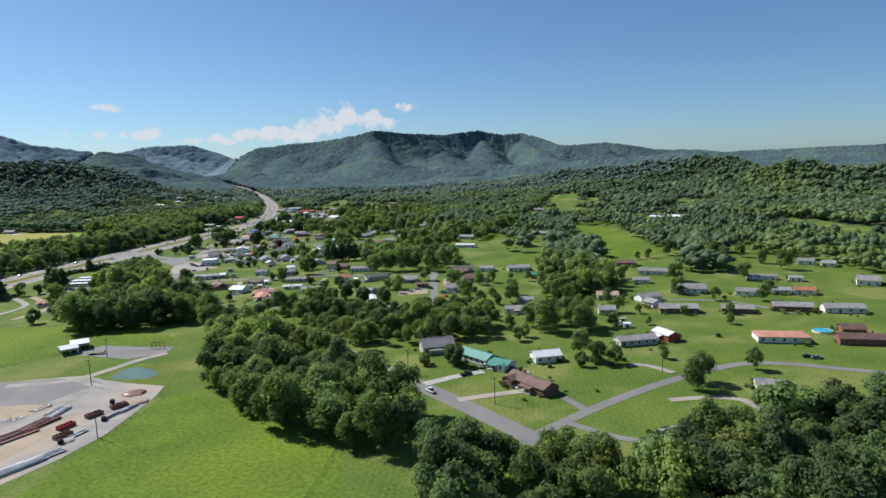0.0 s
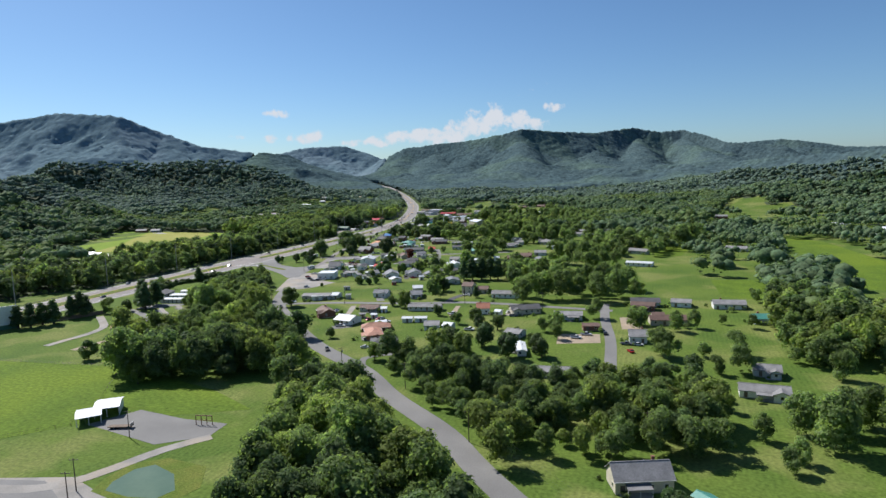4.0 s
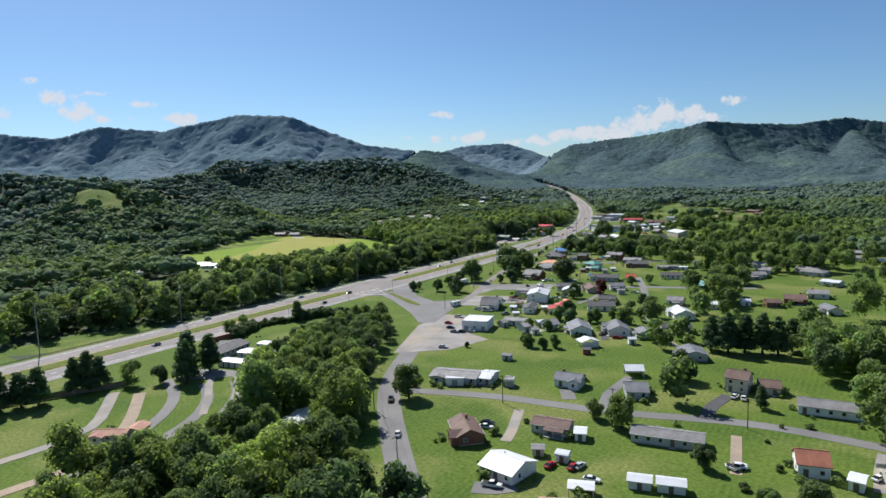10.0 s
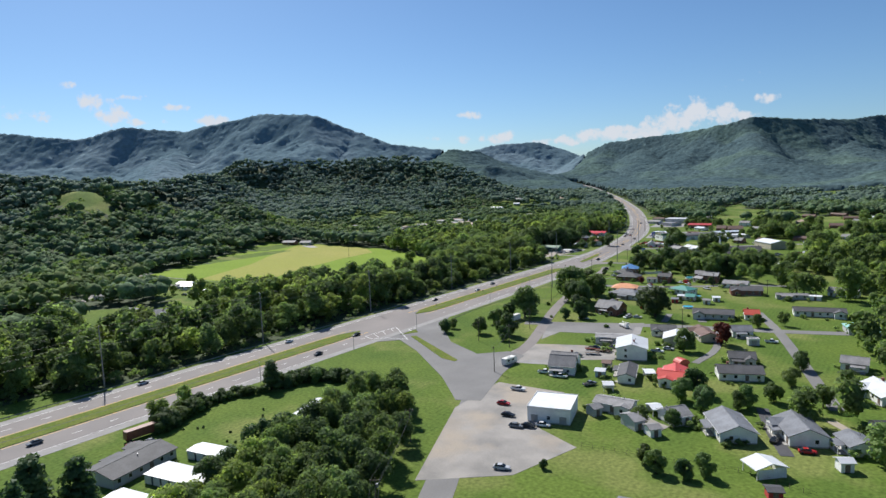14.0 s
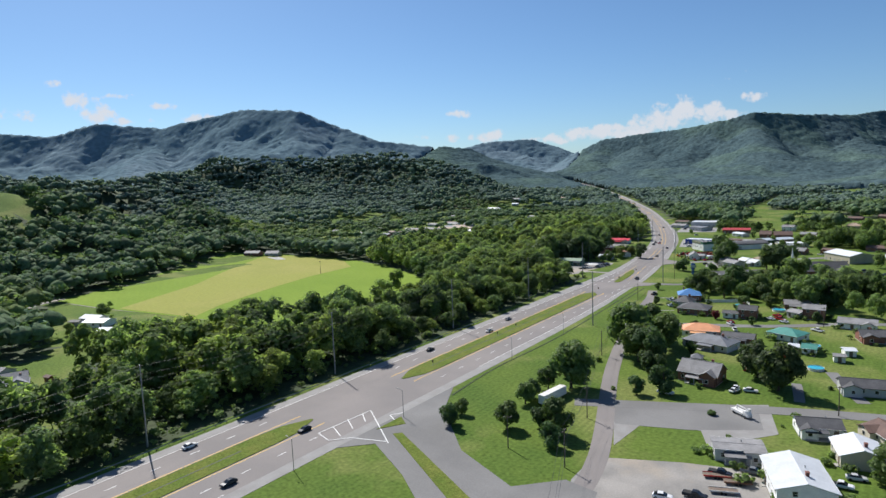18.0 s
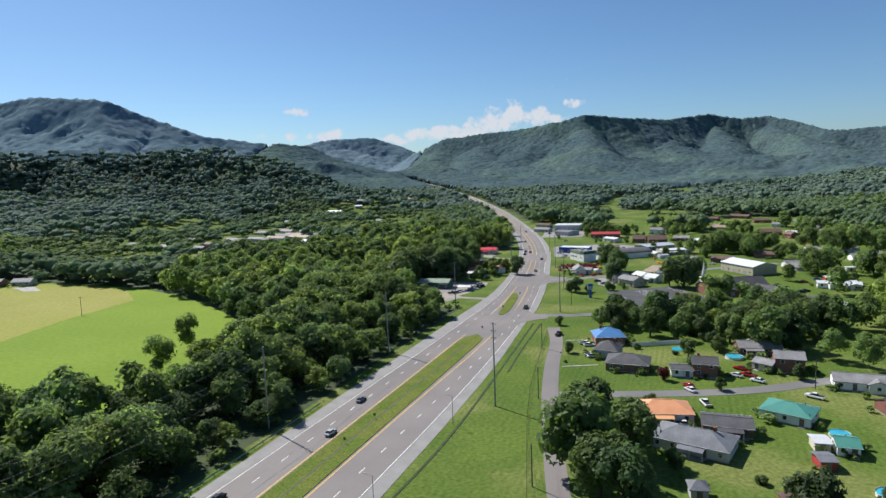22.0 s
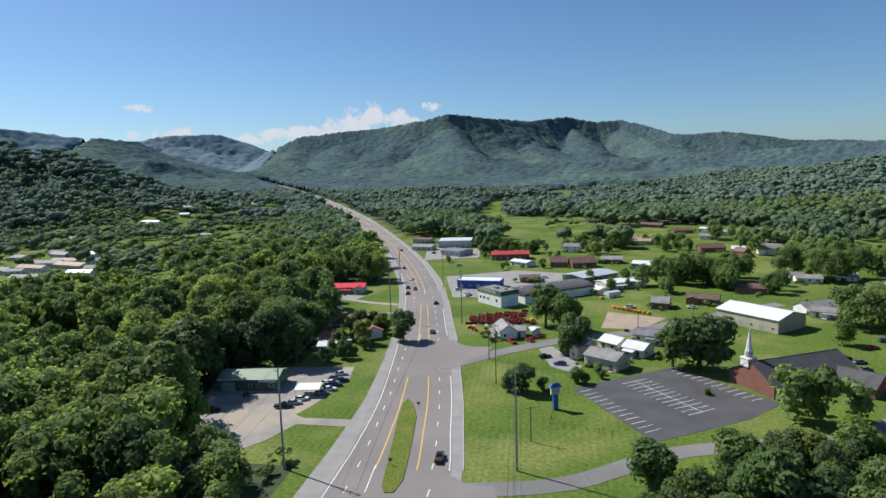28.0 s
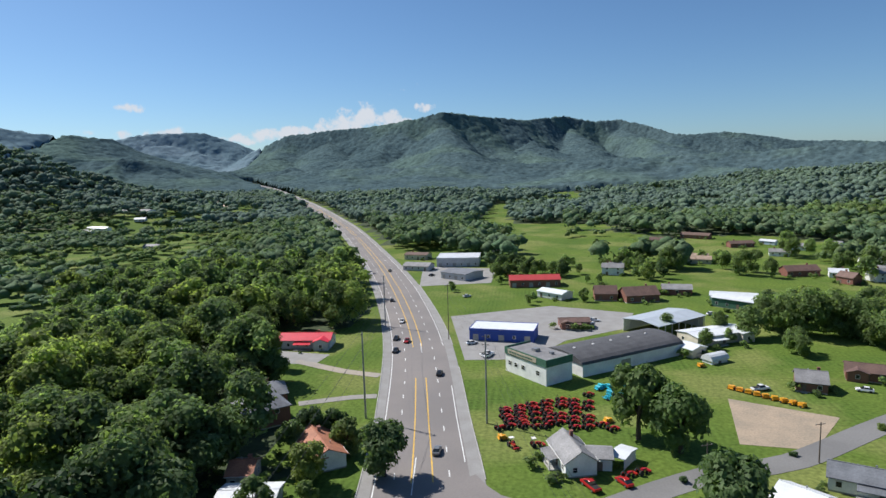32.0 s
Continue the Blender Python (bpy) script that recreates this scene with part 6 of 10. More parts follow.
house(-262.5, 588.0, 43, 3.0, 6.0, 2.5, 3.4, 'white', 'metal', 'c')
house(-257.8, 571.7, 47, 4.2, 5.0, 2.5, 3.4, 'white', 'gray', 'g')
house(-259.9, 702.2, 27, 9.6, 9.0, 2.9, 5.0, 'white', 'slate', 'g')
house(-251.9, 687.9, 28, 5.2, 4.0, 2.4, 3.0, 'grayw', 'gray', 'f')
house(-252.2, 801.6, 18, 17.0, 6.0, 2.6, 3.5, 'grayw', 'gray', 'g')
house(-240.6, 803.4, 8, 6.8, 5.0, 2.4, 3.0, 'white', 'metal', 'g')
house(-194.5, 668.8, 16, 7.9, 9.0, 2.8, 4.0, 'white', 'metal', 'g')
house(-174.6, 923.5, -4, 14.8, 9.0, 3.0, 5.5, 'white', 'gray', 'g')
house(-152.2, 809.9, -16, 16.9, 12.0, 2.9, 5.0, 'grayw', 'gray', 'h')
house(-139.4, 769.9, -22, 12.0, 10.0, 2.8, 4.0, 'white', 'metal', 'g')
house(-145.0, 723.1, 9, 11.7, 9.0, 2.9, 5.0, 'white', 'gray', 'g')
house(-136.5, 680.5, -64, 12.6, 8.0, 2.8, 4.5, 'white', 'slate', 'g')
house(-178.4, 684.3, 21, 5.1, 7.0, 2.6, 4.0, 'white', 'metal', 'g')
house(-183.1, 785.8, 18, 6.1, 8.0, 2.8, 4.5, 'white', 'gray', 'g')
house(-103.6, 885.8, 7, 24.5, 12.0, 3.0, 4.5, 'redw', 'metal', 'g')
house(-101.6, 837.4, -30, 8.6, 8.0, 2.9, 5.0, 'white', 'gray', 'g')
house(-99.4, 933.2, -0, 17.3, 9.0, 2.9, 5.0, 'white', 'dark', 'g')
house(-67.7, 1002.0, -35, 13.9, 9.0, 2.9, 5.0, 'white', 'gray', 'g')
house(-259.6, 1002.0, -5, 21.9, 9.0, 2.9, 4.0, 'white', 'metal', 'g')
house(57.6, 342.3, -7, 3.2, 4.0, 2.3, 3.0, 'cream', 'gray', 'g')
house(57.9, 331.5, -4, 3.5, 4.0, 2.2, 2.8, 'white', 'metal', 'b')
house(-328.2, 779.8, 1, 13.4, 10.0, 2.8, 4.2, 'brick', 'dark', 'g')
house(-399.6, 1151.3, 6, 12.8, 8.0, 2.8, 4.0, 'brick', 'brownroof', 'g')
house(-356.3, 1106.1, 33, 7.8, 5.0, 1.2, 3.2, 'white', 'metal', 'b')
house(-229.4, 1254.4, 14, 17.0, 10.0, 4.6, 7.0, 'white', 'gray', 'g')
house(-307.1, 1329.7, -19, 14.4, 9.0, 2.9, 5.0, 'cream', 'tan', 'g')
house(-279.1, 1448.2, -34, 24.4, 9.0, 2.9, 5.0, 'brick', 'brownroof', 'g')
house(-236.6, 1403.3, -49, 13.2, 6.0, 2.6, 4.0, 'blueish', 'metal', 'g')
house(-197.4, 1382.9, -36, 8.5, 9.0, 2.9, 5.0, 'white', 'gray', 'g')
house(-815.2, 1175.7, -9, 27.3, 9.0, 2.9, 5.0, 'white', 'gray', 'g')
house(-794.5, 1186.1, -11, 24.3, 9.0, 2.9, 5.0, 'grayw', 'gray', 'g')
house(-775.0, 1196.6, -10, 26.9, 9.0, 2.9, 5.0, 'white', 'tan', 'g')
house(-752.3, 1209.9, -18, 32.8, 12.0, 2.9, 5.0, 'cream', 'tan', 'g')
house(-872.1, 1174.3, -10, 25.4, 9.0, 2.9, 5.0, 'white', 'gray', 'g')
house(-1332.9, 1442.6, -18, 44.4, 10.0, 3.0, 5.0, 'white', 'metal', 'g')
house(-857.4, 1114.7, -11, 18.1, 9.0, 2.9, 5.0, 'white', 'gray', 'g')
house(-937.1, 1660.6, -21, 75.2, 12.0, 3.0, 5.0, 'white', 'gray', 'g')
house(-909.3, 1848.9, -33, 55.9, 9.0, 3.0, 5.0, 'white', 'tan', 'g')
house(-913.0, 1558.9, -20, 35.4, 9.0, 3.0, 5.0, 'white', 'metal', 'g')
house(-976.8, 1977.6, -32, 59.2, 10.0, 3.0, 5.0, 'white', 'gray', 'g')
house(-1164.7, 2392.8, -38, 103.3, 10.0, 3.0, 5.0, 'white', 'tan', 'g')
house(-812.0, 1270.2, -18, 22.3, 9.0, 2.9, 5.0, 'white', 'gray', 'g')
house(-672.3, 1496.6, -27, 18.5, 9.0, 2.9, 5.0, 'white', 'metal', 'g')
house(44.7, 1131.4, -11, 17.8, 10.0, 4.6, 7.0, 'brick', 'gray', 'g')
house(148.3, 1219.0, -13, 21.8, 9.0, 3.0, 5.0, 'white', 'metal', 'g')
house(151.0, 948.8, -34, 18.4, 9.0, 3.0, 5.0, 'white', 'metal', 'g')
house(171.6, 895.2, -19, 31.2, 8.0, 2.8, 4.0, 'white', 'metal', 'g')
house(208.2, 958.5, -34, 18.8, 9.0, 3.0, 5.0, 'white', 'metal', 'g')
house(235.0, 963.6, -35, 18.5, 9.0, 3.0, 5.0, 'white', 'metal', 'g')
house(250.0, 965.9, -8, 7.7, 9.0, 3.0, 5.0, 'white', 'gray', 'g')
house(313.9, 1334.7, -17, 21.1, 9.0, 3.0, 5.0, 'grayw', 'gray', 'g')
house(137.6, 1612.9, -22, 19.4, 9.0, 3.0, 5.0, 'white', 'metal', 'g')
house(214.8, 816.4, -36, 11.2, 9.0, 2.9, 5.0, 'white', 'gray', 'g')
house(81.2, 380.4, -57, 9.1, 9.0, 3.0, 5.0, 'white', 'gray', 'g')
house(-51.6, 667.5, -11, 21.9, 9.0, 2.8, 4.0, 'white', 'metal', 'g')
house(13.5, 915.3, -27, 22.0, 9.0, 2.9, 5.0, 'grayw', 'gray', 'g')
house(31.5, 769.9, -19, 19.3, 9.0, 2.9, 5.0, 'white', 'gray', 'g')
house(-183.9, 806.7, -3, 10.7, 9.0, 2.9, 5.0, 'white', 'gray', 'g')
house(68.1, 544.9, -22, 5.8, 7.0, 2.8, 4.0, 'white', 'gray', 'g')
house(-128.8, 1176.2, -28, 14.7, 9.0, 2.9, 5.0, 'white', 'gray', 'g')
house(-94.7, 1240.0, -32, 16.1, 9.0, 3.5, 6.0, 'cream', 'tan', 'g')
house(-129.9, 894.5, -0, 15.1, 9.0, 2.9, 5.0, 'white', 'gray', 'g')
house(-490.9, 1298.3, -13, 18.6, 12.0, 3.0, 5.0, 'grayw', 'gray', 'g')
house(-321.8, 1202.7, -17, 21.2, 12.0, 3.0, 4.0, 'white', 'metal', 'g')
house(-309.8, 1652.1, -14, 24.4, 9.0, 2.9, 5.0, 'white', 'gray', 'g')
house(-247.9, 1265.7, -19, 9.8, 9.0, 2.9, 5.0, 'white', 'metal', 'g')
house(-225.6, 1373.8, -29, 10.5, 9.0, 2.9, 5.0, 'white', 'gray', 'g')
house(-132.4, 1419.3, -35, 10.4, 9.0, 2.9, 5.0, 'white', 'gray', 'g')
house(-493.0, 1063.7, 28, 7.7, 12.0, 3.0, 5.5, 'brick', 'slate', 'h')
house(-189.9, 448.4, 7, 3.1, 4.0, 2.2, 3.0, 'white', 'metal', 'b')
house(-197.6, 448.6, 26, 3.4, 4.0, 2.3, 3.0, 'cream', 'gray', 'g')
house(-248.9, 526.4, 11, 4.6, 4.0, 2.3, 2.8, 'grayw', 'slate', 'g')
house(-178.7, 433.4, 20, 6.7, 5.0, 2.4, 3.0, 'white', 'metal', 'c')
house(-121.5, 470.2, -7, 3.1, 6.0, 2.6, 3.5, 'white', 'metal', 'g')
house(-307.5, 764.1, 14, 4.4, 6.0, 2.3, 3.0, 'redw', 'slate', 'g')
house(-317.6, 740.6, 12, 4.7, 5.0, 2.4, 3.0, 'redw', 'brownroof', 'g')
house(-290.6, 767.1, 9, 4.6, 5.0, 2.4, 3.2, 'white', 'gray', 'g')
house(-288.0, 777.6, 19, 4.6, 6.0, 2.4, 3.0, 'white', 'metal', 'g')
house(-306.7, 774.6, 7, 4.4, 6.0, 2.4, 3.0, 'cream', 'metal', 'g')
house(-301.1, 774.2, 1, 5.8, 8.0, 2.6, 4.0, 'white', 'teal', 'g')
house(-336.0, 740.5, 10, 4.5, 5.0, 2.5, 4.0, 'grayw', 'slate', 'h')
house(53.3, 335.7, -19, 5.0, 4.0, 2.3, 3.0, 'white', 'gray', 'g')
house(-222.4, 550.5, 26, 3.9, 4.0, 2.2, 2.8, 'redw', 'dark', 'g')
house(-210.0, 574.7, 31, 3.0, 4.0, 2.6, 3.5, 'white', 'metal', 'g')

house(-650, 664, 15, 14.0, 9.0, 2.9, 4.6, 'white', 'metal', 'g')
house(-579, 588, 20, 16.0, 10.0, 2.9, 5.0, 'grayw', 'gray', 'g')
house(-852, 948, 25, 18.0, 11.0, 3.0, 5.5, 'brick', 'gray', 'g')
house(-1347, 1455, -10, 13.5, 9.0, 2.9, 5.5, 'cream', 'gray', 'g')
house(-822, 1140, -16, 12.5, 9.0, 2.9, 4.6, 'cream', 'brownroof', 'g')
house(-804, 1167, -7, 16.0, 9.0, 2.9, 4.6, 'white', 'brownroof', 'g')
house(-776, 1181, 9, 13.8, 9.0, 2.9, 4.6, 'white', 'slate', 'g')
house(-809, 1112, -12, 16.7, 9.0, 2.9, 4.6, 'brick', 'slate', 'g')
house(-1108, 1615, -13, 12.8, 9.0, 2.9, 5.0, 'brick', 'gray', 'g')
house(-896, 1613, 13, 13.7, 9.0, 2.9, 5.0, 'grayw', 'metal', 'g')
house(-945, 1901, -14, 13.2, 9.0, 2.9, 5.0, 'white', 'brownroof', 'g')
house(-907, 1119, -6, 12.0, 9.0, 2.9, 5.0, 'grayw', 'slate', 'g')
house(-798, 1133, 23, 14.5, 9.0, 2.9, 5.0, 'cream', 'brownroof', 'g')
house(-766, 1144, -7, 14.2, 9.0, 2.9, 4.6, 'white', 'slate', 'g')
house(-755, 1415, -9, 16.1, 9.0, 2.9, 4.6, 'white', 'gray', 'g')
house(-827, 1285, 4, 15.1, 9.0, 2.9, 5.0, 'grayw', 'brownroof', 'g')
house(-786, 1271, 16, 14.4, 9.0, 2.9, 5.0, 'white', 'metal', 'g')
house(-1159, 1668, -21, 14.1, 9.0, 2.9, 4.6, 'cream', 'slate', 'g')
house(-1033, 2150, -14, 13.8, 9.0, 2.9, 5.5, 'grayw', 'slate', 'g')
house(-829, 1730, 15, 14.8, 9.0, 2.9, 5.0, 'white', 'gray', 'g')
house(-737, 1652, 20, 13.1, 9.0, 2.9, 5.5, 'grayw', 'metal', 'g')
house(-817, 1567, -18, 13.7, 9.0, 2.9, 4.6, 'brick', 'gray', 'g')
house(-893, 1386, -24, 12.2, 9.0, 2.9, 5.5, 'white', 'slate', 'g')
house(-748, 1232, 22, 15.4, 9.0, 2.9, 5.0, 'white', 'slate', 'g')
house(-612, 652, 30, 8.0, 6.0, 2.6, 4.0, 'white', 'metal', 'g')

# ---- trees ----
def ico():
    bm = bmesh.new()
    bmesh.ops.create_icosphere(bm, subdivisions=2, radius=1)
    bm.verts.ensure_lookup_table()
    v = np.array([p.co[:] for p in bm.verts])
    f = np.array([[q.index for q in p.verts] for p in bm.faces])
    bm.free()
    return v, f


ICO_V, ICO_F = ico()
rng = np.random.default_rng(7)


def lump(seed, squash=0.8):
    """An uneven dome of foliage, with the underside drawn in."""
    r = np.random.default_rng(seed)
    d = ICO_V.copy()
    bumps = r.normal(size=(9, 3))
    bumps /= np.linalg.norm(bumps, axis=1)[:, None]
    k = 0.72 + 0.34 * np.max(np.exp(-6 * (1 - d @ bumps.T)), axis=1) + r.normal(0, 0.045, len(d))
    v = d * k[:, None]
    v[:, 2] = np.where(v[:, 2] < 0, v[:, 2] * 0.55, v[:, 2] * squash)
    return v


def dome(seed, ring=6):
    """A cheap uneven crown seen from far off."""
    r = np.random.default_rng(seed)
    V = []
    for z, q in ((-0.35, 0.8), (0.1, 1.0), (0.55, 0.66)):
        for i in range(ring):
            a = 2 * math.pi * (i + 0.5 * (z > 0)) / ring + r.normal(0, 0.12)
            s = q * r.uniform(0.78, 1.15)
            V.append((s * math.cos(a), s * math.sin(a), z + r.normal(0, 0.08)))
    V.append((r.normal(0, 0.15), r.normal(0, 0.15), r.uniform(0.78, 1.0)))
    F = []
    for k in range(2):
        for i in range(ring):
            a, b, c, d = k * ring + i, k * ring + (i + 1) % ring, (k + 1) * ring + (i + 1) % ring, (k + 1) * ring + i
            F += [(a, b, c), (a, c, d)]
    F += [(2 * ring + i, 2 * ring + (i + 1) % ring, 3 * ring) for i in range(ring)]
    return np.array(V), np.array(F)


def leafy(seed, leaves, size, conifer=False, lobes=17, ring=6):
    """A crown 1 high and about 1 wide of many leaf sprays on uneven lobes round a dark core."""
    r = np.random.default_rng(seed)
    n = 30 if conifer else lobes
    if conifer:
        # flat plumes of needles standing out from the stem, shorter towards the top
        hz = np.linspace(0.14, 0.95, n)
        a = np.arange(n) * 2.4 + r.uniform(-0.5, 0.5, n)
        reach = 0.25 * (1 - hz) ** 0.55 * r.uniform(0.45, 1.1, n)
        cen = np.stack([reach * np.cos(a), reach * np.sin(a), hz + r.normal(0, 0.015, n)], 1)
        rad = (0.075 + 0.075 * (1 - hz)) * r.uniform(0.8, 1.25, n)
        w = rad ** 2
        pick = r.choice(n, leaves, p=w / w.sum())
        out = r.normal(0, 1, (leaves, 3))
        out[:, 2] += 0.4
        out /= np.linalg.norm(out, axis=1)[:, None]
        c = cen[pick] + out * (rad[pick] * r.uniform(0.75, 1.2, leaves))[:, None] * (1, 1, 0.6)
    else:
        cen = r.normal(0, 1, (n, 3))
        cen /= np.linalg.norm(cen, axis=1)[:, None]
        cen *= r.uniform(0.2, 0.36, n)[:, None]
        cen[:, 2] = cen[:, 2] * 1.15 + 0.48
        cen[:, 2] = np.clip(cen[:, 2], 0.13, 0.86)
        rad = r.uniform(0.13, 0.22, n) * (1 if lobes > 9 else 1.45)
        w = rad ** 2
        pick = r.choice(n, leaves, p=w / w.sum())
        out = r.normal(0, 1, (leaves, 3))
        out[:, 2] += 0.5
        out /= np.linalg.norm(out, axis=1)[:, None]
        c = cen[pick] + out * (rad[pick] * r.uniform(0.8, 1.12, leaves))[:, None]
        far = np.linalg.norm((c - (0, 0, 0.5)) / (0.5, 0.5, 0.5), axis=1)
        c = np.where((far > 1.05)[:, None], (0, 0, 0.5) + (c - (0, 0, 0.5)) / far[:, None], c)
    nrm = out + (0, 0, 0.25) + r.normal(0, 0.38, (leaves, 3))
    nrm /= np.linalg.norm(nrm, axis=1)[:, None]
    u = np.cross(nrm, r.normal(0, 1, (leaves, 3)))
    u /= np.linalg.norm(u, axis=1)[:, None]
    v = np.cross(nrm, u)
    s = size * r.uniform(0.7, 1.35, leaves)[:, None]
    co = np.concatenate([c + u * s, c - u * s * 0.5 + v * s * 0.85, c - u * s * 0.5 - v * s * 0.85])
    tri = np.stack([np.arange(leaves), np.arange(leaves) + leaves, np.arange(leaves) + 2 * leaves], 1)
    core, df = [], []
    dv, f0 = dome(seed, ring)
    for i in range(n):
        core.append(dv * rad[i] * (0.8 if conifer else 0.76) * ((1, 1, 0.6) if conifer else (1, 1, 1)) + cen[i])
        df.append(f0 + i * len(dv))
    core, df = np.concatenate(core), np.concatenate(df)
    return np.concatenate([co, core]), np.concatenate([tri, df + len(co)])


def crown_data(name, vt, mat):
    ob = big_mesh(name, vt[0], vt[1], mat, smooth=True)
    me = ob.data
    bpy.data.objects.remove(ob)
    return me


CROWNS = {k: [crown_data("crown", leafy(s, n, q, c), M[m]) for s in seeds] for k, m, seeds, n, q, c in (
    ("oak", "leaf", (1, 2, 3, 4), 2000, 0.042, False), ("dark", "leaf_dark", (5, 6, 7), 2000, 0.042, False), ("bright", "leaf_bright", (8, 9), 1800, 0.04, False),
    ("pine", "needle", (10, 11, 12), 2400, 0.032, True), ("red", "leaf_red", (13,), 900, 0.06, False))}


def trunk_data(seed):
    r = random.Random(seed)
    parts = [tube_vf((0, 0, -0.05), (0.01, 0, 0.34), 0.034, 0.022, 8)]
    top = Vector((0.01, 0, 0.33))
    for i in range(5):
        a = 2 * math.pi * i / 5 + r.uniform(-0.4, 0.4)
        e = top + Vector((0.22 * math.cos(a), 0.22 * math.sin(a), r.uniform(0.15, 0.32)))
        parts.append(tube_vf(top, e, 0.016, 0.006, 5))
    parts.append(tube_vf(top, top + Vector((0.02, 0.01, 0.45)), 0.02, 0.006, 6))
    return data("trunk", join_vf(*parts), M["bark"])


TRUNKS = [trunk_data(i) for i in range(3)]
TREES = [0]
KINDS = random.Random(9)
WORDS = {"oak": "broadleaf tree with a full green crown", "dark": "tall dark green broadleaf tree", "bright": "light green leafy tree", "pine": "dark green pine tree", "red": "small ornamental tree with dark red leaves"}


SHOWN = [(0, 60), (-100, 270), (-290, 510), (-416, 890), (-440, 1050)]
FAR_TREES = []          # trees far from the way, joined into one mass


def tree(x, y, h, kind="oak", wide=1.0, bush=False):
    if kind in ("oak", "dark", "bright") and not bush and float(line_dist(SHOWN, np.array([x]), np.array([y]))[0][0]) > 105:
        FAR_TREES.append((x, y, h, wide))
        SPOTS.append((x, y, h * 0.3))
        return None
    i = TREES[0]
    TREES[0] += 1
    r = random.Random(i)
    name = "bush" if bush else "pine_tree" if kind == "pine" else "tree"
    ob = new(name)
    ob.matrix_world = pose(x, y, gz(x, y) - 0.05, 0, 0, r.uniform(0, 360))
    SPOTS.append((x, y, h * 0.3))
    tagged(ob, ("rounded garden shrub, " if bush else "") + WORDS[kind] + " on grass", "bush" if bush else "tree", "bushes" if bush else "trees")
    d = r.choice(CROWNS[kind])
    if bush:
        shared("foliage", d, ob, pose(0, 0, -h * 0.15) @ Matrix.Diagonal((h * 1.2 * wide, h * 1.2 * wide, h, 1)))
        return ob
    low = 0.06
    shared("trunk", r.choice(TRUNKS), ob, Matrix.Diagonal((h, h, h, 1)))
    s = h * (0.9 if kind != "pine" else 1.0) * wide
    shared("crown", d, ob, pose(0, 0, h * low) @ Matrix.Diagonal((s, s, h * (1 - low), 1)))
    return ob


def free(x, y, pad=1.0):
    """Points clear of roads, buildings and placed trees."""
    ok = np.ones(np.shape(x), bool)
    for pts, half in ROADS:
        d, _ = line_dist(pts, x, y)
        ok &= d > half + pad
    for sx, sy, sr in SPOTS:
        ok &= (x - sx) ** 2 + (y - sy) ** 2 > (sr + pad * 0.6) ** 2
    return ok


def scatter(x0, x1, y0, y1, step, seed):
    r = np.random.default_rng(seed)
    X, Y = np.meshgrid(np.arange(x0, x1, step), np.arange(y0, y1, step))
    X = X + (np.arange(X.shape[0]) % 2)[:, None] * step / 2
    return (X + r.uniform(-0.42, 0.42, X.shape) * step).ravel(), (Y + r.uniform(-0.42, 0.42, Y.shape) * step).ravel()


def clumps(x, y, near=0.5):
    """True where a broken wood closes up."""
    return fbm(x / 48, y / 48, 77) > near


def thickets(x, y):
    th = np.zeros(len(x), bool)
    for key, poly in THICKETS.items():
        m = inside(poly, x, y)
        if key in THIN:
            m &= clumps(x, y, 0.5)
        th |= m
    for p in PADDOCKS:
        th &= ~inside(p, x, y)
    return th | (inside(VALE, x, y) & clumps(x * 1.8, y * 1.8, 0.46))


def plant(name, x, y, h, width, templates, mat, label, kind="stuff", smooth=True, sink=0.1):
    """Joins one crown for each point into a single mass of foliage."""
    if not len(x):
        return
    r = np.random.default_rng(len(x))
    z = ground(x, y)
    pick = r.integers(0, len(templates), len(x))
    C, T, base = [], [], 0
    for k, (v, f) in enumerate(templates):
        m = pick == k
        n = int(m.sum())
        if not n:
            continue
        a = r.uniform(0, 2 * math.pi, n)
        ca, sa = np.cos(a)[:, None], np.sin(a)[:, None]
        w, hh = width[m][:, None], h[m][:, None]
        px = (v[:, 0] * ca - v[:, 1] * sa) * w + x[m][:, None]
        py = (v[:, 0] * sa + v[:, 1] * ca) * w + y[m][:, None]
        pz = v[:, 2] * hh + (z[m] + sink * h[m])[:, None]
        C.append(np.stack([px, py, pz], -1).reshape(-1, 3))
        T.append((f[None] + (np.arange(n) * len(v))[:, None, None]).reshape(-1, 3) + base)
        base += n * len(v)
    tagged(big_mesh(name, np.concatenate(C), np.concatenate(T), mat, smooth), label, "trees", kind=kind)


# unit templates: foot at z 0, top at z 1
MIDS = [leafy(30 + i, 300, 0.07, False, 9, 4) for i in range(6)]
NEARS = [leafy(60 + i, 1500, 0.033, False, 15, 4) for i in range(6)]
BANKS = [leafy(160 + i, 620, 0.05, False, 11, 4) for i in range(6)]
def rounded(seed, flakes, size, lobes, ring):
    """A far crown: a few smooth uneven lobes with loose sprays standing off them."""
    r = np.random.default_rng(seed)
    C, F, n = [], [], 0
    for k in range(lobes):
        v, f = dome(seed * 7 + k, ring)
        if lobes > 1:
            a = 2 * math.pi * k / lobes + r.uniform(-0.5, 0.5)
            v = v * r.uniform(0.26, 0.36) * (1, 1, 1.15) + (0.2 * math.cos(a), 0.2 * math.sin(a), r.uniform(0.36, 0.62))
        else:
            v = v * (0.46, 0.46, 0.58) + (0, 0, 0.4)
        C.append(v)
        F.append(f + n)
        n += len(v)
    lv, lf = leafy(seed, flakes, size, False, 6)
    C.append(lv[:3 * flakes])
    F.append(lf[:flakes] + n)
    return np.concatenate(C), np.concatenate(F)


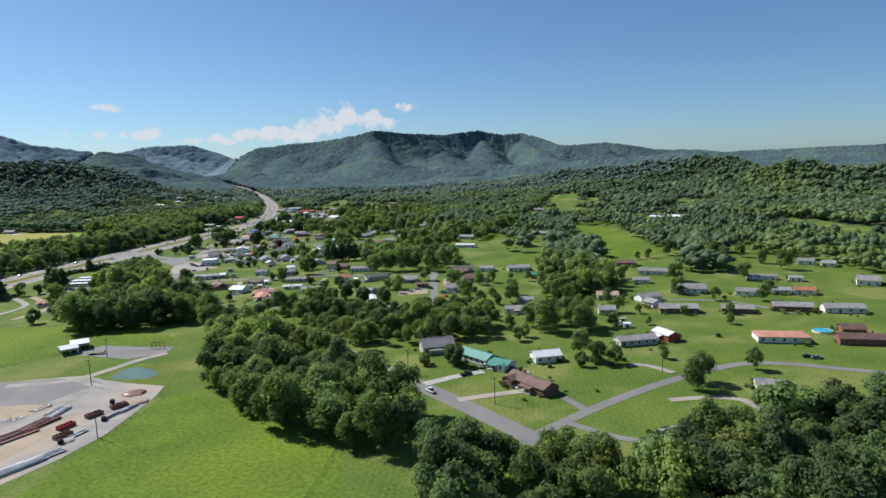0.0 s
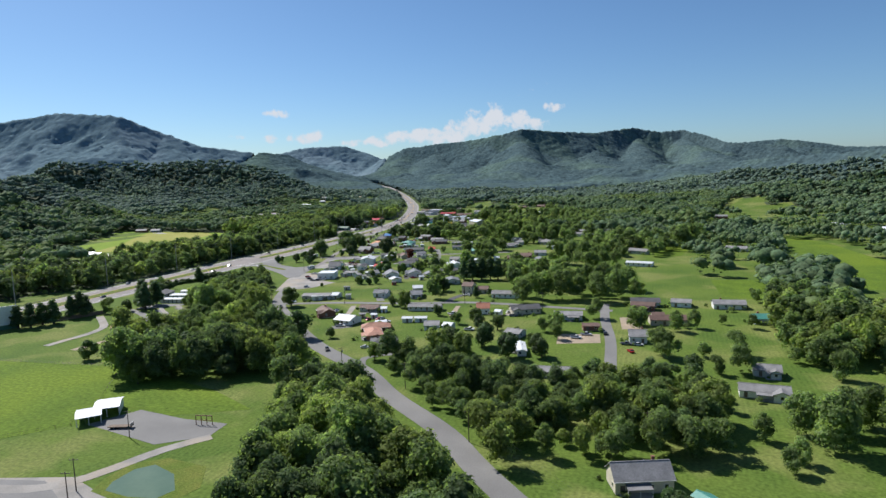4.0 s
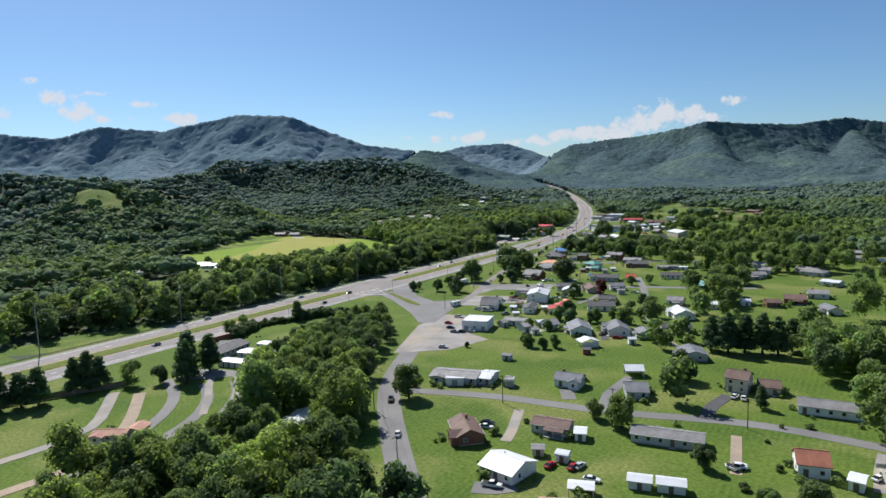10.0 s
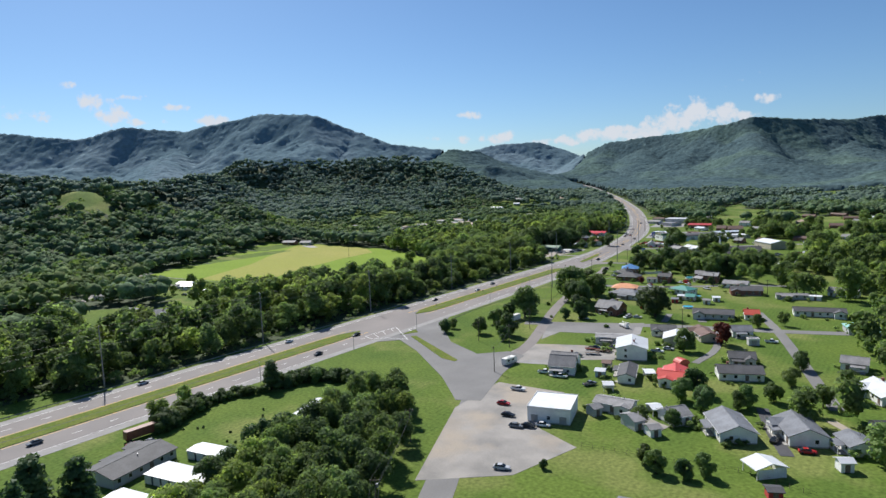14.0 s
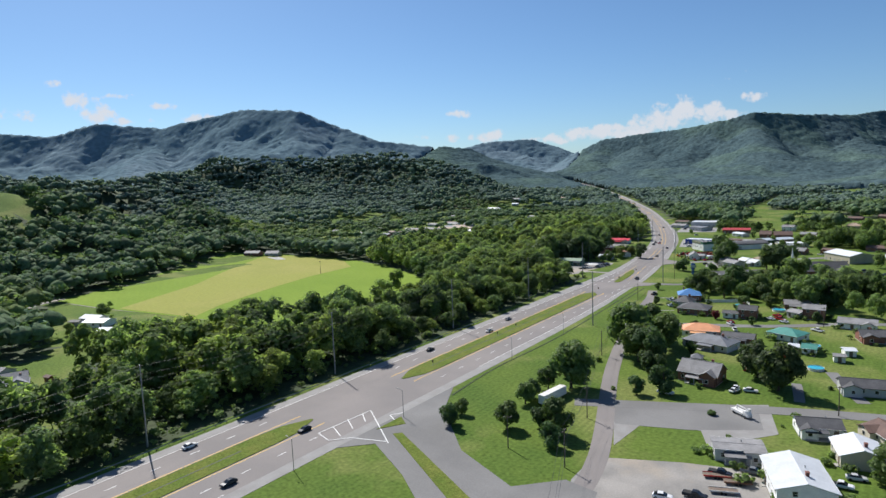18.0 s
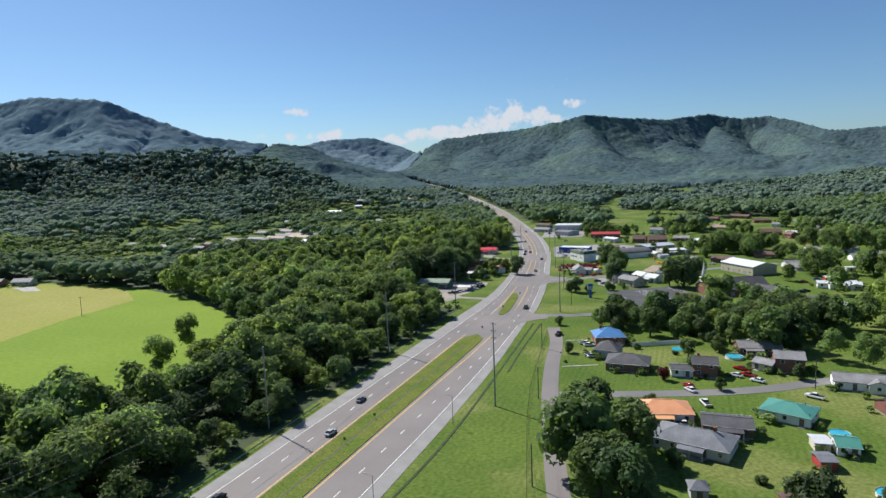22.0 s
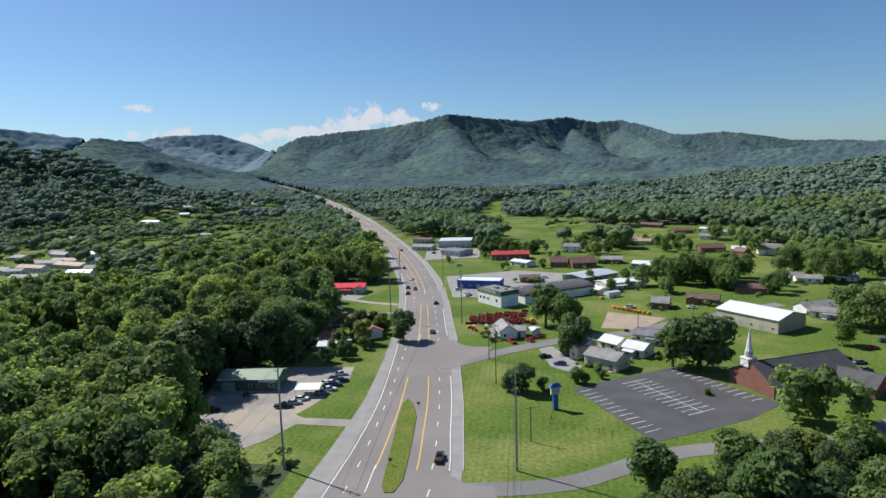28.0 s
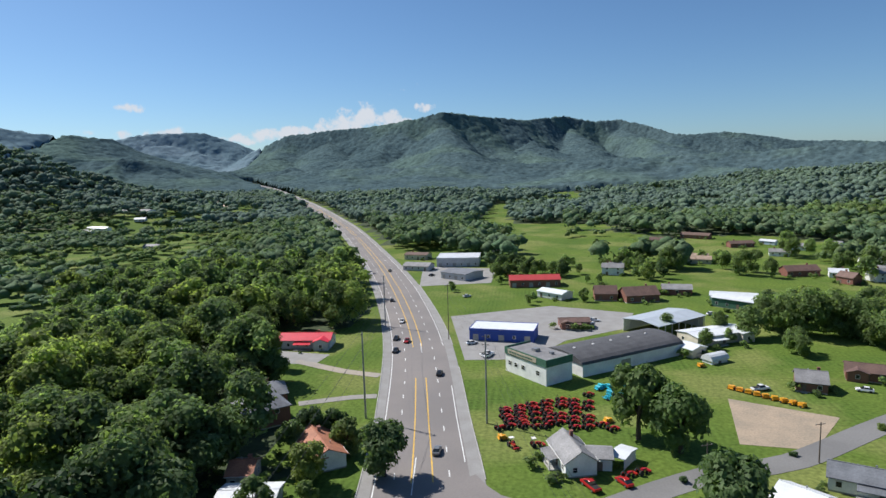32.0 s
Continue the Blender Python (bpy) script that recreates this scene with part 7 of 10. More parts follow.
LUMPS = [rounded(90 + i, 30, 0.1, 2, 5) for i in range(7)]
SHRUBS = [leafy(120 + i, 60, 0.14, False, 3, 4) for i in range(3)]
HILL_CROWNS = [rounded(140 + i, 14, 0.13, 2, 5) for i in range(9)]


def crown_field(x, y, size, seed):
    """Height of a closed canopy of round crowns, about one for each square of the given size."""
    cx, cy = np.floor(x / size), np.floor(y / size)
    best = np.full(np.shape(x), -3.0)
    for i in (-1, 0, 1):
        for j in (-1, 0, 1):
            a, b = cx + i, cy + j
            h1 = np.modf(np.abs(np.sin(a * 127.1 + b * 311.7 + seed) * 43758.5453))[0]
            h2 = np.modf(np.abs(np.sin(a * 269.5 + b * 183.3 + seed) * 28461.247))[0]
            h3 = np.modf(np.abs(np.sin(a * 419.2 + b * 71.9 + seed) * 17093.31))[0]
            r = size * (0.5 + 0.42 * h3)
            q = ((x - (a + h1) * size) ** 2 + (y - (b + h2) * size) ** 2) / r ** 2
            best = np.maximum(best, np.where(q < 1, (h3 - 0.3) * size * 0.45 + r * 0.8 * np.sqrt(np.clip(1 - q, 0, 1)), -3.0))
    return best


def canopy(name, x0, x1, y0, y1, grid, size, area, mat, label, rr, relief=0.42, category="trees"):
    xs, ys = np.arange(x0, x1, grid), np.arange(y0, y1, grid)
    X, Y = np.meshgrid(xs, ys)
    X = X + rr.uniform(-0.3, 0.3, X.shape) * grid
    Y = Y + rr.uniform(-0.3, 0.3, Y.shape) * grid
    ok = area(X, Y) & in_sight(X, Y)
    ok[ok] = wild(X[ok], Y[ok])
    Z = np.zeros(X.shape)
    g = ground(X[ok], Y[ok])
    Z[ok] = g + 9 + 3 * vnoise(X[ok] / 45, Y[ok] / 45, 3) + crown_field(X[ok], Y[ok], size, 3.7) * relief + rr.normal(0, 0.05, g.shape) * grid
    deep = ok.copy()
    deep[1:-1, 1:-1] &= ok[:-2, 1:-1] & ok[2:, 1:-1] & ok[1:-1, :-2] & ok[1:-1, 2:]
    rim = ok & ~deep
    Z[rim] = ground(X[rim], Y[rim]) + 1.0
    nx = len(xs)
    q = (np.arange(len(ys) - 1)[:, None] * nx + np.arange(nx - 1)).ravel()
    f = ok.ravel()
    q = q[f[q] & f[q + 1] & f[q + nx] & f[q + nx + 1]]
    tris = np.concatenate([np.stack([q, q + 1, q + nx + 1], 1), np.stack([q, q + nx + 1, q + nx], 1)])
    used, inv = np.unique(tris, return_inverse=True)
    co = np.stack([X.ravel(), Y.ravel(), Z.ravel()], 1)[used]
    tagged(big_mesh(name, co, inv.reshape(-1, 3), mat, True), label, category, kind="stuff")


def build_woods():
    rr = np.random.default_rng(11)
    # woods close to the road and the thickets between the houses
    x, y = scatter(-760, 330, 95, 1320, 7.3, 1)
    west = scatter(-760, -450, 95, 1320, 11.0, 13)
    x, y = np.concatenate([x[x >= -450], west[0]]), np.concatenate([y[x >= -450], west[1]])
    d, _ = line_dist(SHOWN, x, y)
    th = thickets(x, y)
    hedge = (x < -453) & (x > -470) & (y > 905)
    m = (wild(x, y) | th) & (d < 250) & in_sight(x, y) & free(x, y, 1.2) & ~(hedge & (rr.uniform(0, 1, len(x)) < 0.6))
    x, y, d = x[m], y[m], d[m]
    h = 7.5 + 9 * vnoise(x / 16, y / 16, 3) + rr.normal(0, 2.8, len(x)) + 4 * (rr.uniform(0, 1, len(x)) > 0.9)
    h = np.where(x < -450, h + 4.5, h)
    edge = np.minimum(1, 0.55 + 0.45 * np.clip((np.abs(x + 452) - 4) / 18, 0, 1))
    h = np.clip(h * np.where(x < -450, edge, 1) * np.where(inside(THICKETS["mid_wood"], x, y) | inside(THICKETS["church_wood"], x, y), 0.72, 1), 4, 21)
    h = np.where((x > -400) & (x < -275) & (y > 440) & (y < 575), np.clip(h, 5, 11.5), h)
    h = np.where((y > 1100) & (x > -440), np.clip(h * 0.72, 4, 13), h)
    dh, _ = line_dist(HAY + HAY[:1], x, y)
    h = np.where((x > -560) & (y > 745), h * np.clip(0.45 + dh / 60, 0.45, 1), h)
    w = h * rr.uniform(0.66, 0.98, len(x)) + np.where(x < -450, 4.0, 1.5)
    tone = vnoise(x / 30, y / 30, 8) + rr.normal(0, 0.22, len(x))
    for key, lo, hi, mat in (("dark_wood", -9, 0.42, "leaf_dark"), ("green_wood", 0.42, 0.82, "leaf"), ("bright_wood", 0.82, 9, "leaf_bright")):
        s = (tone >= lo) & (tone < hi)
        c = s & (d < 125)
        plant(key, x[c], y[c], h[c], w[c], NEARS, M[mat + "_mass"], "woodland trees close to the road with full crowns")
        s &= d >= 125
        plant(key, x[s], y[s], h[s], w[s], BANKS, M[mat + "_mass"], {"dark_wood": "dense dark green broadleaf woodland", "green_wood": "dense green broadleaf woodland", "bright_wood": "sunlit light green woodland trees"}[key])
    # low scrub along the wood's edge
    x, y = scatter(-480, -448, 430, 1150, 3.2, 4)
    m = wild(x - 3, y) & free(x, y, 0.6) & (rr.uniform(0, 1, len(x)) < 0.55)
    x, y = x[m], y[m]
    h = rr.uniform(1.2, 3.6, len(x))
    plant("scrub", x, y, h, h * 1.3, SHRUBS, M["leaf_mass"], "low scrub along the edge of the wood")
    # the middle distance
    x, y = scatter(-1000, 700, 95, 1600, 11.4, 2)
    d, _ = line_dist(SHOWN, x, y)
    th = thickets(x, y)
    m = (wild(x, y) | th) & (d >= 250) & in_sight(x, y) & free(x, y, 1.5)
    x, y = x[m], y[m]
    h = 9 + 9 * vnoise(x / 22, y / 22, 3) + rr.normal(0, 1.8, len(x))
    h = np.clip(h, 5, 20) * np.where(inside(VALE, x, y), 0.7, 1) * np.clip(0.6 + line_dist(VALE + VALE[:1], x, y)[0] / 150, 0.6, 1)
    plant("valley_wood", x, y, h, h * 0.85 + 6, LUMPS, M["forest"], "mixed woodland on the lower slopes", smooth=True)
    # trees scattered through the town, thicker further off
    x, y = scatter(-520, 330, 150, 1600, 10.5, 5)
    d, _ = line_dist(SHOWN, x, y)
    c = fbm(x / 70, y / 70, 31)
    lim = np.where(d > 260, 0.445, np.where(d > 130, 0.49, 0.58)) + 0.06 * inside([(-5, 255), (-5, 345), (20, 480), (165, 510), (230, 400), (210, 250), (100, 225)], x, y)
    m = inside(TOWN, x, y) & (c > lim) & free(x, y, 2.5) & in_sight(x, y) & (x > -395) & ~inside([(69, 875), (127, 863), (150, 760), (139, 655), (91, 581), (76, 640)], x, y)
    m &= ~inside([(-150, 300), (-150, 520), (-140, 660), (-60, 720), (80, 700), (140, 640), (240, 620), (270, 380), (150, 215), (-30, 215)], x, y)
    m &= ~inside([(-400, 1060), (-290, 1060), (-270, 1150), (-300, 1290), (-420, 1290), (-460, 1180)], x, y)
    m &= ~((y < 345) & (x < -120)) & ~((x < -290) & (y < 700)) & ~((x < -330) & (d < 120)) & ~((y > 1150) & (fbm(x / 60, y / 60, 41) < 0.41))
    for p in ([(-265, 500), (-180, 500), (-180, 570), (-265, 545)], [(-240, 1290), (-420, 1290), (-440, 1450), (-300, 1480)], [(-430, 950), (-385, 950), (-385, 1110), (-440, 1110)], [(-128, 235), (-46, 180), (-40, 90), (-140, 140)]):
        m &= ~inside(p, x, y)
    x, y, d = x[m], y[m], d[m]
    h = rr.uniform(6, 15, len(x))
    f = d > 330
    plant("town_trees_far", x[f], y[f], h[f], h[f] * 0.8 + 2.5, LUMPS, M["forest"], "leafy trees between the distant houses", smooth=True)
    for i in np.nonzero(d < 85)[0]:
        tree(float(x[i]), float(y[i]), round(float(h[i]) * 0.9, 1), KINDS.choice(("oak", "oak", "dark", "bright")), 1.0)
    n = ~f & (d >= 85)
    plant("town_trees", x[n], y[n], h[n], h[n] * 0.85 + 1, MIDS, M["leaf_mass"], "leafy garden trees between the houses")
    x, y, h, w = np.array(FAR_TREES).T
    plant("garden_trees", x, y, h * 0.96, h * 0.92 * w, NEARS, M["leaf_mass"], "single broadleaf trees in the gardens and fields", sink=0.04)
    # shrubs round the houses
    r2 = random.Random(5)
    pts = []
    for sx, sy, sr in list(HOMES):
        for _ in range(r2.randint(6, 12)):
            a = r2.uniform(0, 2 * math.pi)
            pts.append((sx + (sr * 0.8 + r2.uniform(0, 5)) * math.cos(a), sy + (sr * 0.8 + r2.uniform(0, 5)) * math.sin(a)))
    x, y = np.array(pts).T
    ok = np.ones(len(x), bool)
    for p, half in ROADS:
        ok &= line_dist(p, x, y)[0] > half + 0.8
    x, y = x[ok], y[ok]
    h = rr.uniform(1.0, 3.4, len(x))
    plant("garden_shrubs", x, y, h, h * rr.uniform(0.9, 1.7, len(x)), SHRUBS, M["leaf_mass"], "garden shrubs and hedges round the houses", sink=-0.1)
    # hills, and the far mountains as a closed canopy
    near = lambda x, y: (x > -1000) & (x < 700) & (y < 1600)
    x, y = scatter(-1900, 1300, 95, 2300, 12.4, 6)
    m = in_sight(x, y) & ~near(x, y)
    x, y = x[m], y[m]
    m = wild(x, y) | (inside(VALE, x, y) & clumps(x * 1.8, y * 1.8, 0.46))
    x, y = x[m], y[m]
    h = 9 + 8 * vnoise(x / 40, y / 40, 3) + rr.normal(0, 2.2, len(x))
    h = np.clip(h, 6, 23)
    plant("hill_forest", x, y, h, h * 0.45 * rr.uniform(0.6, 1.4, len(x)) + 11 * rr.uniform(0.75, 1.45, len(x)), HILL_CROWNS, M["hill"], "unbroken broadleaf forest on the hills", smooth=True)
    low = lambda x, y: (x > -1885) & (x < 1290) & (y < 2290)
    # ridges far enough off to take the bluer, hazed colour
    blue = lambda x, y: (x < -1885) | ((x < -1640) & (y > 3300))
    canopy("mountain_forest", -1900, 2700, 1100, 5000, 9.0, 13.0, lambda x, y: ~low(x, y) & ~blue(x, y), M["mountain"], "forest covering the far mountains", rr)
    canopy("blue_ridge_forest", -4700, -1600, 1100, 5000, 11.0, 16.0, lambda x, y: ~low(x, y) & blue(x, y), M["hazed_ridge"], "forest on the farthest ridges, coloured blue for haze", rr)


for key in ("leaf", "leaf_dark", "leaf_bright"):
    src = {"leaf": (0.185, 0.252, 0.1), "leaf_dark": (0.132, 0.19, 0.088), "leaf_bright": (0.24, 0.3, 0.1)}[key]
    M[key + "_mass"] = material(key + "_mass_foliage", src, 0.75, second=tuple(c * 0.65 for c in src), scale=0.12, fine=1.4, amount=0.35, coords="World", third=tuple(c * 1.3 for c in src), third_scale=0.05, thin=0.55, bump=0.5, bump_scale=1.6, spec=0.12)


# ---- vehicles ----
def loft(sections):
    """A closed skin through equal rings of points."""
    V, F, n = [], [], len(sections[0])
    for s in sections:
        V += s
    for k in range(len(sections) - 1):
        for i in range(n):
            a, b = k * n + i, k * n + (i + 1) % n
            F.append((a, b, b + n, a + n))
    F += [tuple(range(n))[::-1], tuple(range((len(sections) - 1) * n, len(sections) * n))]
    return V, F


def slice_x(x, half, z0, z1, tuck=0.86):
    return [(x, -half * 0.94, z0), (x, -half, z0 + (z1 - z0) * 0.4), (x, -half * tuck, z1), (x, half * tuck, z1), (x, half, z0 + (z1 - z0) * 0.4), (x, half * 0.94, z0)]


CAR_BODY = loft([slice_x(-2.3, 0.8, 0.42, 0.85), slice_x(-2.1, 0.88, 0.32, 0.98), slice_x(-1.0, 0.92, 0.28, 1.0), slice_x(0.9, 0.92, 0.28, 0.96), slice_x(2.0, 0.88, 0.32, 0.82), slice_x(2.3, 0.78, 0.42, 0.66)])
CAR_CAB = loft([slice_x(-1.95, 0.8, 0.95, 0.99, 0.95), slice_x(-1.15, 0.78, 0.95, 1.42, 0.8), slice_x(0.2, 0.78, 0.95, 1.46, 0.8), slice_x(1.05, 0.8, 0.94, 0.98, 0.95)])
CAR_TOP = loft([slice_x(-1.1, 0.62, 1.41, 1.46, 0.94), slice_x(-0.4, 0.65, 1.43, 1.5, 0.94), slice_x(0.2, 0.62, 1.44, 1.49, 0.94)])
PICK_BODY = loft([slice_x(-2.75, 0.9, 0.5, 1.02), slice_x(-2.6, 0.95, 0.42, 1.06), slice_x(1.0, 0.96, 0.4, 1.08), slice_x(2.4, 0.92, 0.42, 1.02), slice_x(2.75, 0.84, 0.5, 0.86)])
PICK_CAB = loft([slice_x(-0.75, 0.84, 1.06, 1.08, 0.97), slice_x(-0.55, 0.82, 1.06, 1.68, 0.82), slice_x(0.7, 0.82, 1.06, 1.7, 0.82), slice_x(1.4, 0.84, 1.06, 1.08, 0.97)])
PICK_TOP = loft([slice_x(-0.55, 0.66, 1.67, 1.72, 0.94), slice_x(0.1, 0.7, 1.69, 1.76, 0.94), slice_x(0.7, 0.66, 1.69, 1.74, 0.94)])
PICK_BED = box_vf(-2.55, -0.8, -0.78, 0.78, 1.07, 1.085)
TYRE = data("tyre", tube_vf((0, -0.11, 0), (0, 0.11, 0), 0.34, 0.34, 14), M["rubber"])
RIM = data("rim", join_vf(tube_vf((0, -0.125, 0), (0, 0.125, 0), 0.2, 0.2, 10), tube_vf((0, -0.14, 0), (0, 0.14, 0), 0.06, 0.06, 6)), M["steel"])
LAMP_F = data("headlight", join_vf(box_vf(-0.04, 0.04, -0.16, 0.16, -0.07, 0.07)), M["chrome"])
LAMP_R = data("tail_light", join_vf(box_vf(-0.04, 0.04, -0.09, 0.09, -0.12, 0.12)), M["car_red"])
CAR_SETS = {}


def car(x, y, yaw, colour, kind):
    pick = kind == "pickup"
    key = (colour, kind)
    if key not in CAR_SETS:
        CAR_SETS[key] = (data("body", PICK_BODY if pick else CAR_BODY, M["car_" + colour]), data("window_glass", PICK_CAB if pick else CAR_CAB, M["glass"]), data("roof_panel", PICK_TOP if pick else CAR_TOP, M["car_" + colour]), data("truck_bed", PICK_BED, M["rubber"]))
    d = CAR_SETS[key]
    ob = new("pickup_truck" if pick else "car")
    ob.matrix_world = pose(x, y, gz(x, y) + 0.07, 0, 0, yaw)
    tagged(ob, f"{colour} {'pickup truck with an open bed' if pick else 'passenger car with dark windows'} parked outdoors", "pickup truck" if pick else "car", "vehicles")
    SPOTS.append((x, y, 2.5))
    shared("body", d[0], ob), shared("window_glass", d[1], ob), shared("roof_panel", d[2], ob)
    if pick:
        shared("truck_bed", d[3], ob)
    ax = 1.65 if pick else 1.4
    near = float(line_dist([(0, 60), (-100, 270), (-290, 510), (-416, 890), (-430, 1000)], np.array([x]), np.array([y]))[0][0]) < 55
    for sx in (-ax, ax):
        for sy in (-0.82, 0.82):
            w = shared("wheel", TYRE, ob, pose(sx, sy, 0.34) @ Matrix.Diagonal((1.12, 1, 1.12, 1) if pick else (1, 1, 1, 1)))
            if near:
                shared("rim", RIM, w)
    for sy in (-0.62, 0.62) if near else ():
        shared("headlight", LAMP_F, ob, pose(2.68 if pick else 2.22, sy, 0.78 if pick else 0.68))
        shared("tail_light", LAMP_R, ob, pose(-2.73 if pick else -2.24, sy, 0.85 if pick else 0.78))
    return ob


car(-308.2, 570.6, 10, 'red', 'car')
car(-301.5, 562.3, 10, 'black', 'car')
car(-294.9, 555.8, 10, 'grey', 'car')
car(-291.7, 557.6, 10, 'black', 'car')
car(-288.1, 560.7, 15, 'white', 'car')
car(-311.1, 585.7, 10, 'white', 'pickup')
car(-284.1, 529.3, 20, 'silver', 'car')
car(-263.9, 478.4, 5, 'white', 'pickup')
car(-262.3, 462.6, 125, 'black', 'pickup')
car(-241.2, 439.5, 125, 'white', 'car')
car(-221.1, 460.7, 10, 'black', 'car')
car(-219.8, 457.7, 10, 'white', 'car')
car(-311.8, 608.1, 10, 'white', 'pickup')
car(-245.8, 695.1, 10, 'white', 'pickup')
car(-155.0, 522.1, 100, 'white', 'car')
car(-196.9, 432.0, 10, 'white', 'pickup')
car(-183.7, 383.0, 125, 'grey', 'pickup')
car(-143.7, 389.8, 15, 'white', 'car')
car(-150.9, 386.4, 10, 'black', 'car')
car(-167.1, 390.3, 20, 'white', 'car')
car(-128.0, 434.3, 10, 'white', 'pickup')
car(-147.8, 466.6, 60, 'white', 'pickup')
car(-185.6, 445.4, 80, 'red', 'car')
car(-72.3, 429.5, 0, 'white', 'pickup')
car(-68.2, 436.4, 0, 'silver', 'pickup')
car(-59.2, 440.1, 95, 'black', 'car')
car(-48.2, 423.4, 0, 'grey', 'pickup')
car(-42.7, 423.1, 0, 'silver', 'car')
car(-45.7, 411.7, 120, 'red', 'car')
car(-20.9, 254.1, 40, 'black', 'pickup')
car(-13.5, 263.9, 20, 'white', 'pickup')
car(-8.1, 260.2, 20, 'grey', 'car')
car(-33.2, 233.9, 130, 'white', 'pickup')
car(-4.8, 242.2, 90, 'black', 'car')
car(-0.8, 241.0, 40, 'white', 'car')
car(1.4, 239.1, 40, 'white', 'car')
car(125.1, 279.9, 0, 'black', 'car')
car(128.1, 278.3, 0, 'grey', 'car')
car(-321.0, 836.5, 150, 'red', 'car')
car(-322.9, 828.2, 150, 'white', 'car')
car(-318.8, 829.2, 150, 'red', 'pickup')
car(-316.5, 824.2, 150, 'white', 'car')
car(-377.7, 855.4, 0, 'white', 'pickup')
car(-373.2, 839.7, 0, 'white', 'pickup')
car(-338.0, 813.4, 130, 'red', 'car')
car(-337.4, 809.4, 130, 'white', 'car')
car(-333.2, 798.3, 110, 'white', 'pickup')
car(-315.5, 872.0, 150, 'white', 'car')
car(-339.2, 779.7, 0, 'white', 'pickup')
car(-301.6, 812.6, 150, 'white', 'pickup')
car(-391.8, 999.1, 20, 'black', 'car')
car(-386.7, 990.8, 170, 'blue', 'car')
car(-309.2, 996.3, 20, 'black', 'car')
car(-306.8, 992.2, 20, 'black', 'car')
car(-462.5, 963.5, 30, 'grey', 'pickup')
car(-461.6, 966.7, 30, 'white', 'car')
car(-463.4, 961.6, 30, 'silver', 'car')
car(-459.1, 968.9, 30, 'black', 'car')
car(-439.4, 1123.9, 30, 'white', 'car')
car(-432.6, 1109.8, 40, 'white', 'pickup')
car(-397.2, 1155.4, 0, 'grey', 'car')
car(-390.4, 1160.5, 0, 'white', 'car')
car(-322.6, 1080.0, 160, 'white', 'car')
car(-404.7, 1018.2, 120, 'red', 'pickup')
car(-397.6, 1020.4, 120, 'red', 'car')
car(-308.5, 649.6, 0, 'black', 'pickup')
car(-283.6, 657.1, 0, 'white', 'pickup')
car(-304.4, 606.3, 10, 'white', 'pickup')
car(-317.4, 713.5, 70, 'white', 'car')
car(-312.8, 716.0, 0, 'white', 'car')
car(-311.0, 635.3, 0, 'black', 'pickup')
car(-302.0, 654.3, 0, 'grey', 'pickup')
car(-443.4, 517.1, 90, 'silver', 'car')
car(-441.9, 590.1, 90, 'white', 'car')
car(-439.8, 706.5, 90, 'black', 'car')
car(-437.9, 772.4, 90, 'grey', 'car')
car(-415.6, 467.2, 270, 'grey', 'car')
car(-412.1, 581.8, 270, 'black', 'car')
car(-421.2, 615.9, 270, 'black', 'car')
car(-433.7, 746.5, 90, 'silver', 'car')
car(-417.8, 916.0, 90, 'black', 'pickup')
car(-439.1, 1031.9, 90, 'grey', 'car')
car(-464.8, 1125.5, 270, 'red', 'car')
car(-469.8, 1128.9, 270, 'black', 'car')
car(-466.5, 1112.4, 270, 'black', 'car')
car(-446.6, 1088.0, 90, 'black', 'car')
car(-473.0, 1156.3, 270, 'white', 'car')
car(-508.9, 1291.0, 90, 'grey', 'car')
car(-199.8, 425.6, 10, 'white', 'pickup')
car(-191.4, 443.3, 80, 'red', 'car')
car(-184.4, 446.8, 80, 'silver', 'car')
car(-178.8, 441.0, 10, 'white', 'car')
car(-148.4, 466.5, 20, 'white', 'pickup')
car(-128.1, 433.1, 10, 'white', 'pickup')
car(-157.8, 522.4, 80, 'white', 'car')
car(-117.0, 477.3, 60, 'white', 'car')
car(-112.7, 468.7, 10, 'grey', 'car')
car(-312.8, 715.8, 10, 'silver', 'car')
car(-317.3, 715.2, 90, 'white', 'pickup')
car(-460.6, 960.5, 15, 'white', 'car')
car(-459.9, 964.6, 15, 'black', 'car')
car(-461.9, 957.1, 15, 'grey', 'car')
car(-478.2, 1313.7, 60, 'white', 'car')
car(-467.5, 1284.1, 20, 'red', 'car')
car(-454.8, 1262.7, 80, 'white', 'car')
car(-488.5, 1296.4, 60, 'silver', 'car')
car(-478.4, 1273.9, 60, 'black', 'car')
car(-432.3, 1108.0, 60, 'white', 'car')
car(-397.1, 1147.5, 20, 'black', 'car')
car(-393.1, 1155.7, 20, 'white', 'car')
car(-339.6, 1173.1, 20, 'white', 'car')
car(-336.2, 1168.6, 20, 'silver', 'car')
car(-350.9, 1079.4, 20, 'white', 'pickup')
car(-263.4, 1134.1, 20, 'white', 'car')
car(-487.1, 1199.5, 100, 'black', 'car')
car(-449.9, 1210.2, 40, 'silver', 'car')
car(-227.4, 584.4, 80, 'black', 'car')
car(-218.9, 580.7, 20, 'red', 'car')
car(-291.2, 603.6, 60, 'grey', 'pickup')
car(-280.7, 663.1, 10, 'silver', 'car')
car(-317.2, 631.1, 10, 'white', 'car')
car(-336.5, 700.6, 0, 'white', 'pickup')
car(-1.5, 260.0, 30, 'black', 'pickup')
car(3.4, 254.8, 30, 'white', 'car')
car(9.5, 242.5, 40, 'white', 'car')
car(-293.2, 993.5, 20, 'black', 'car')
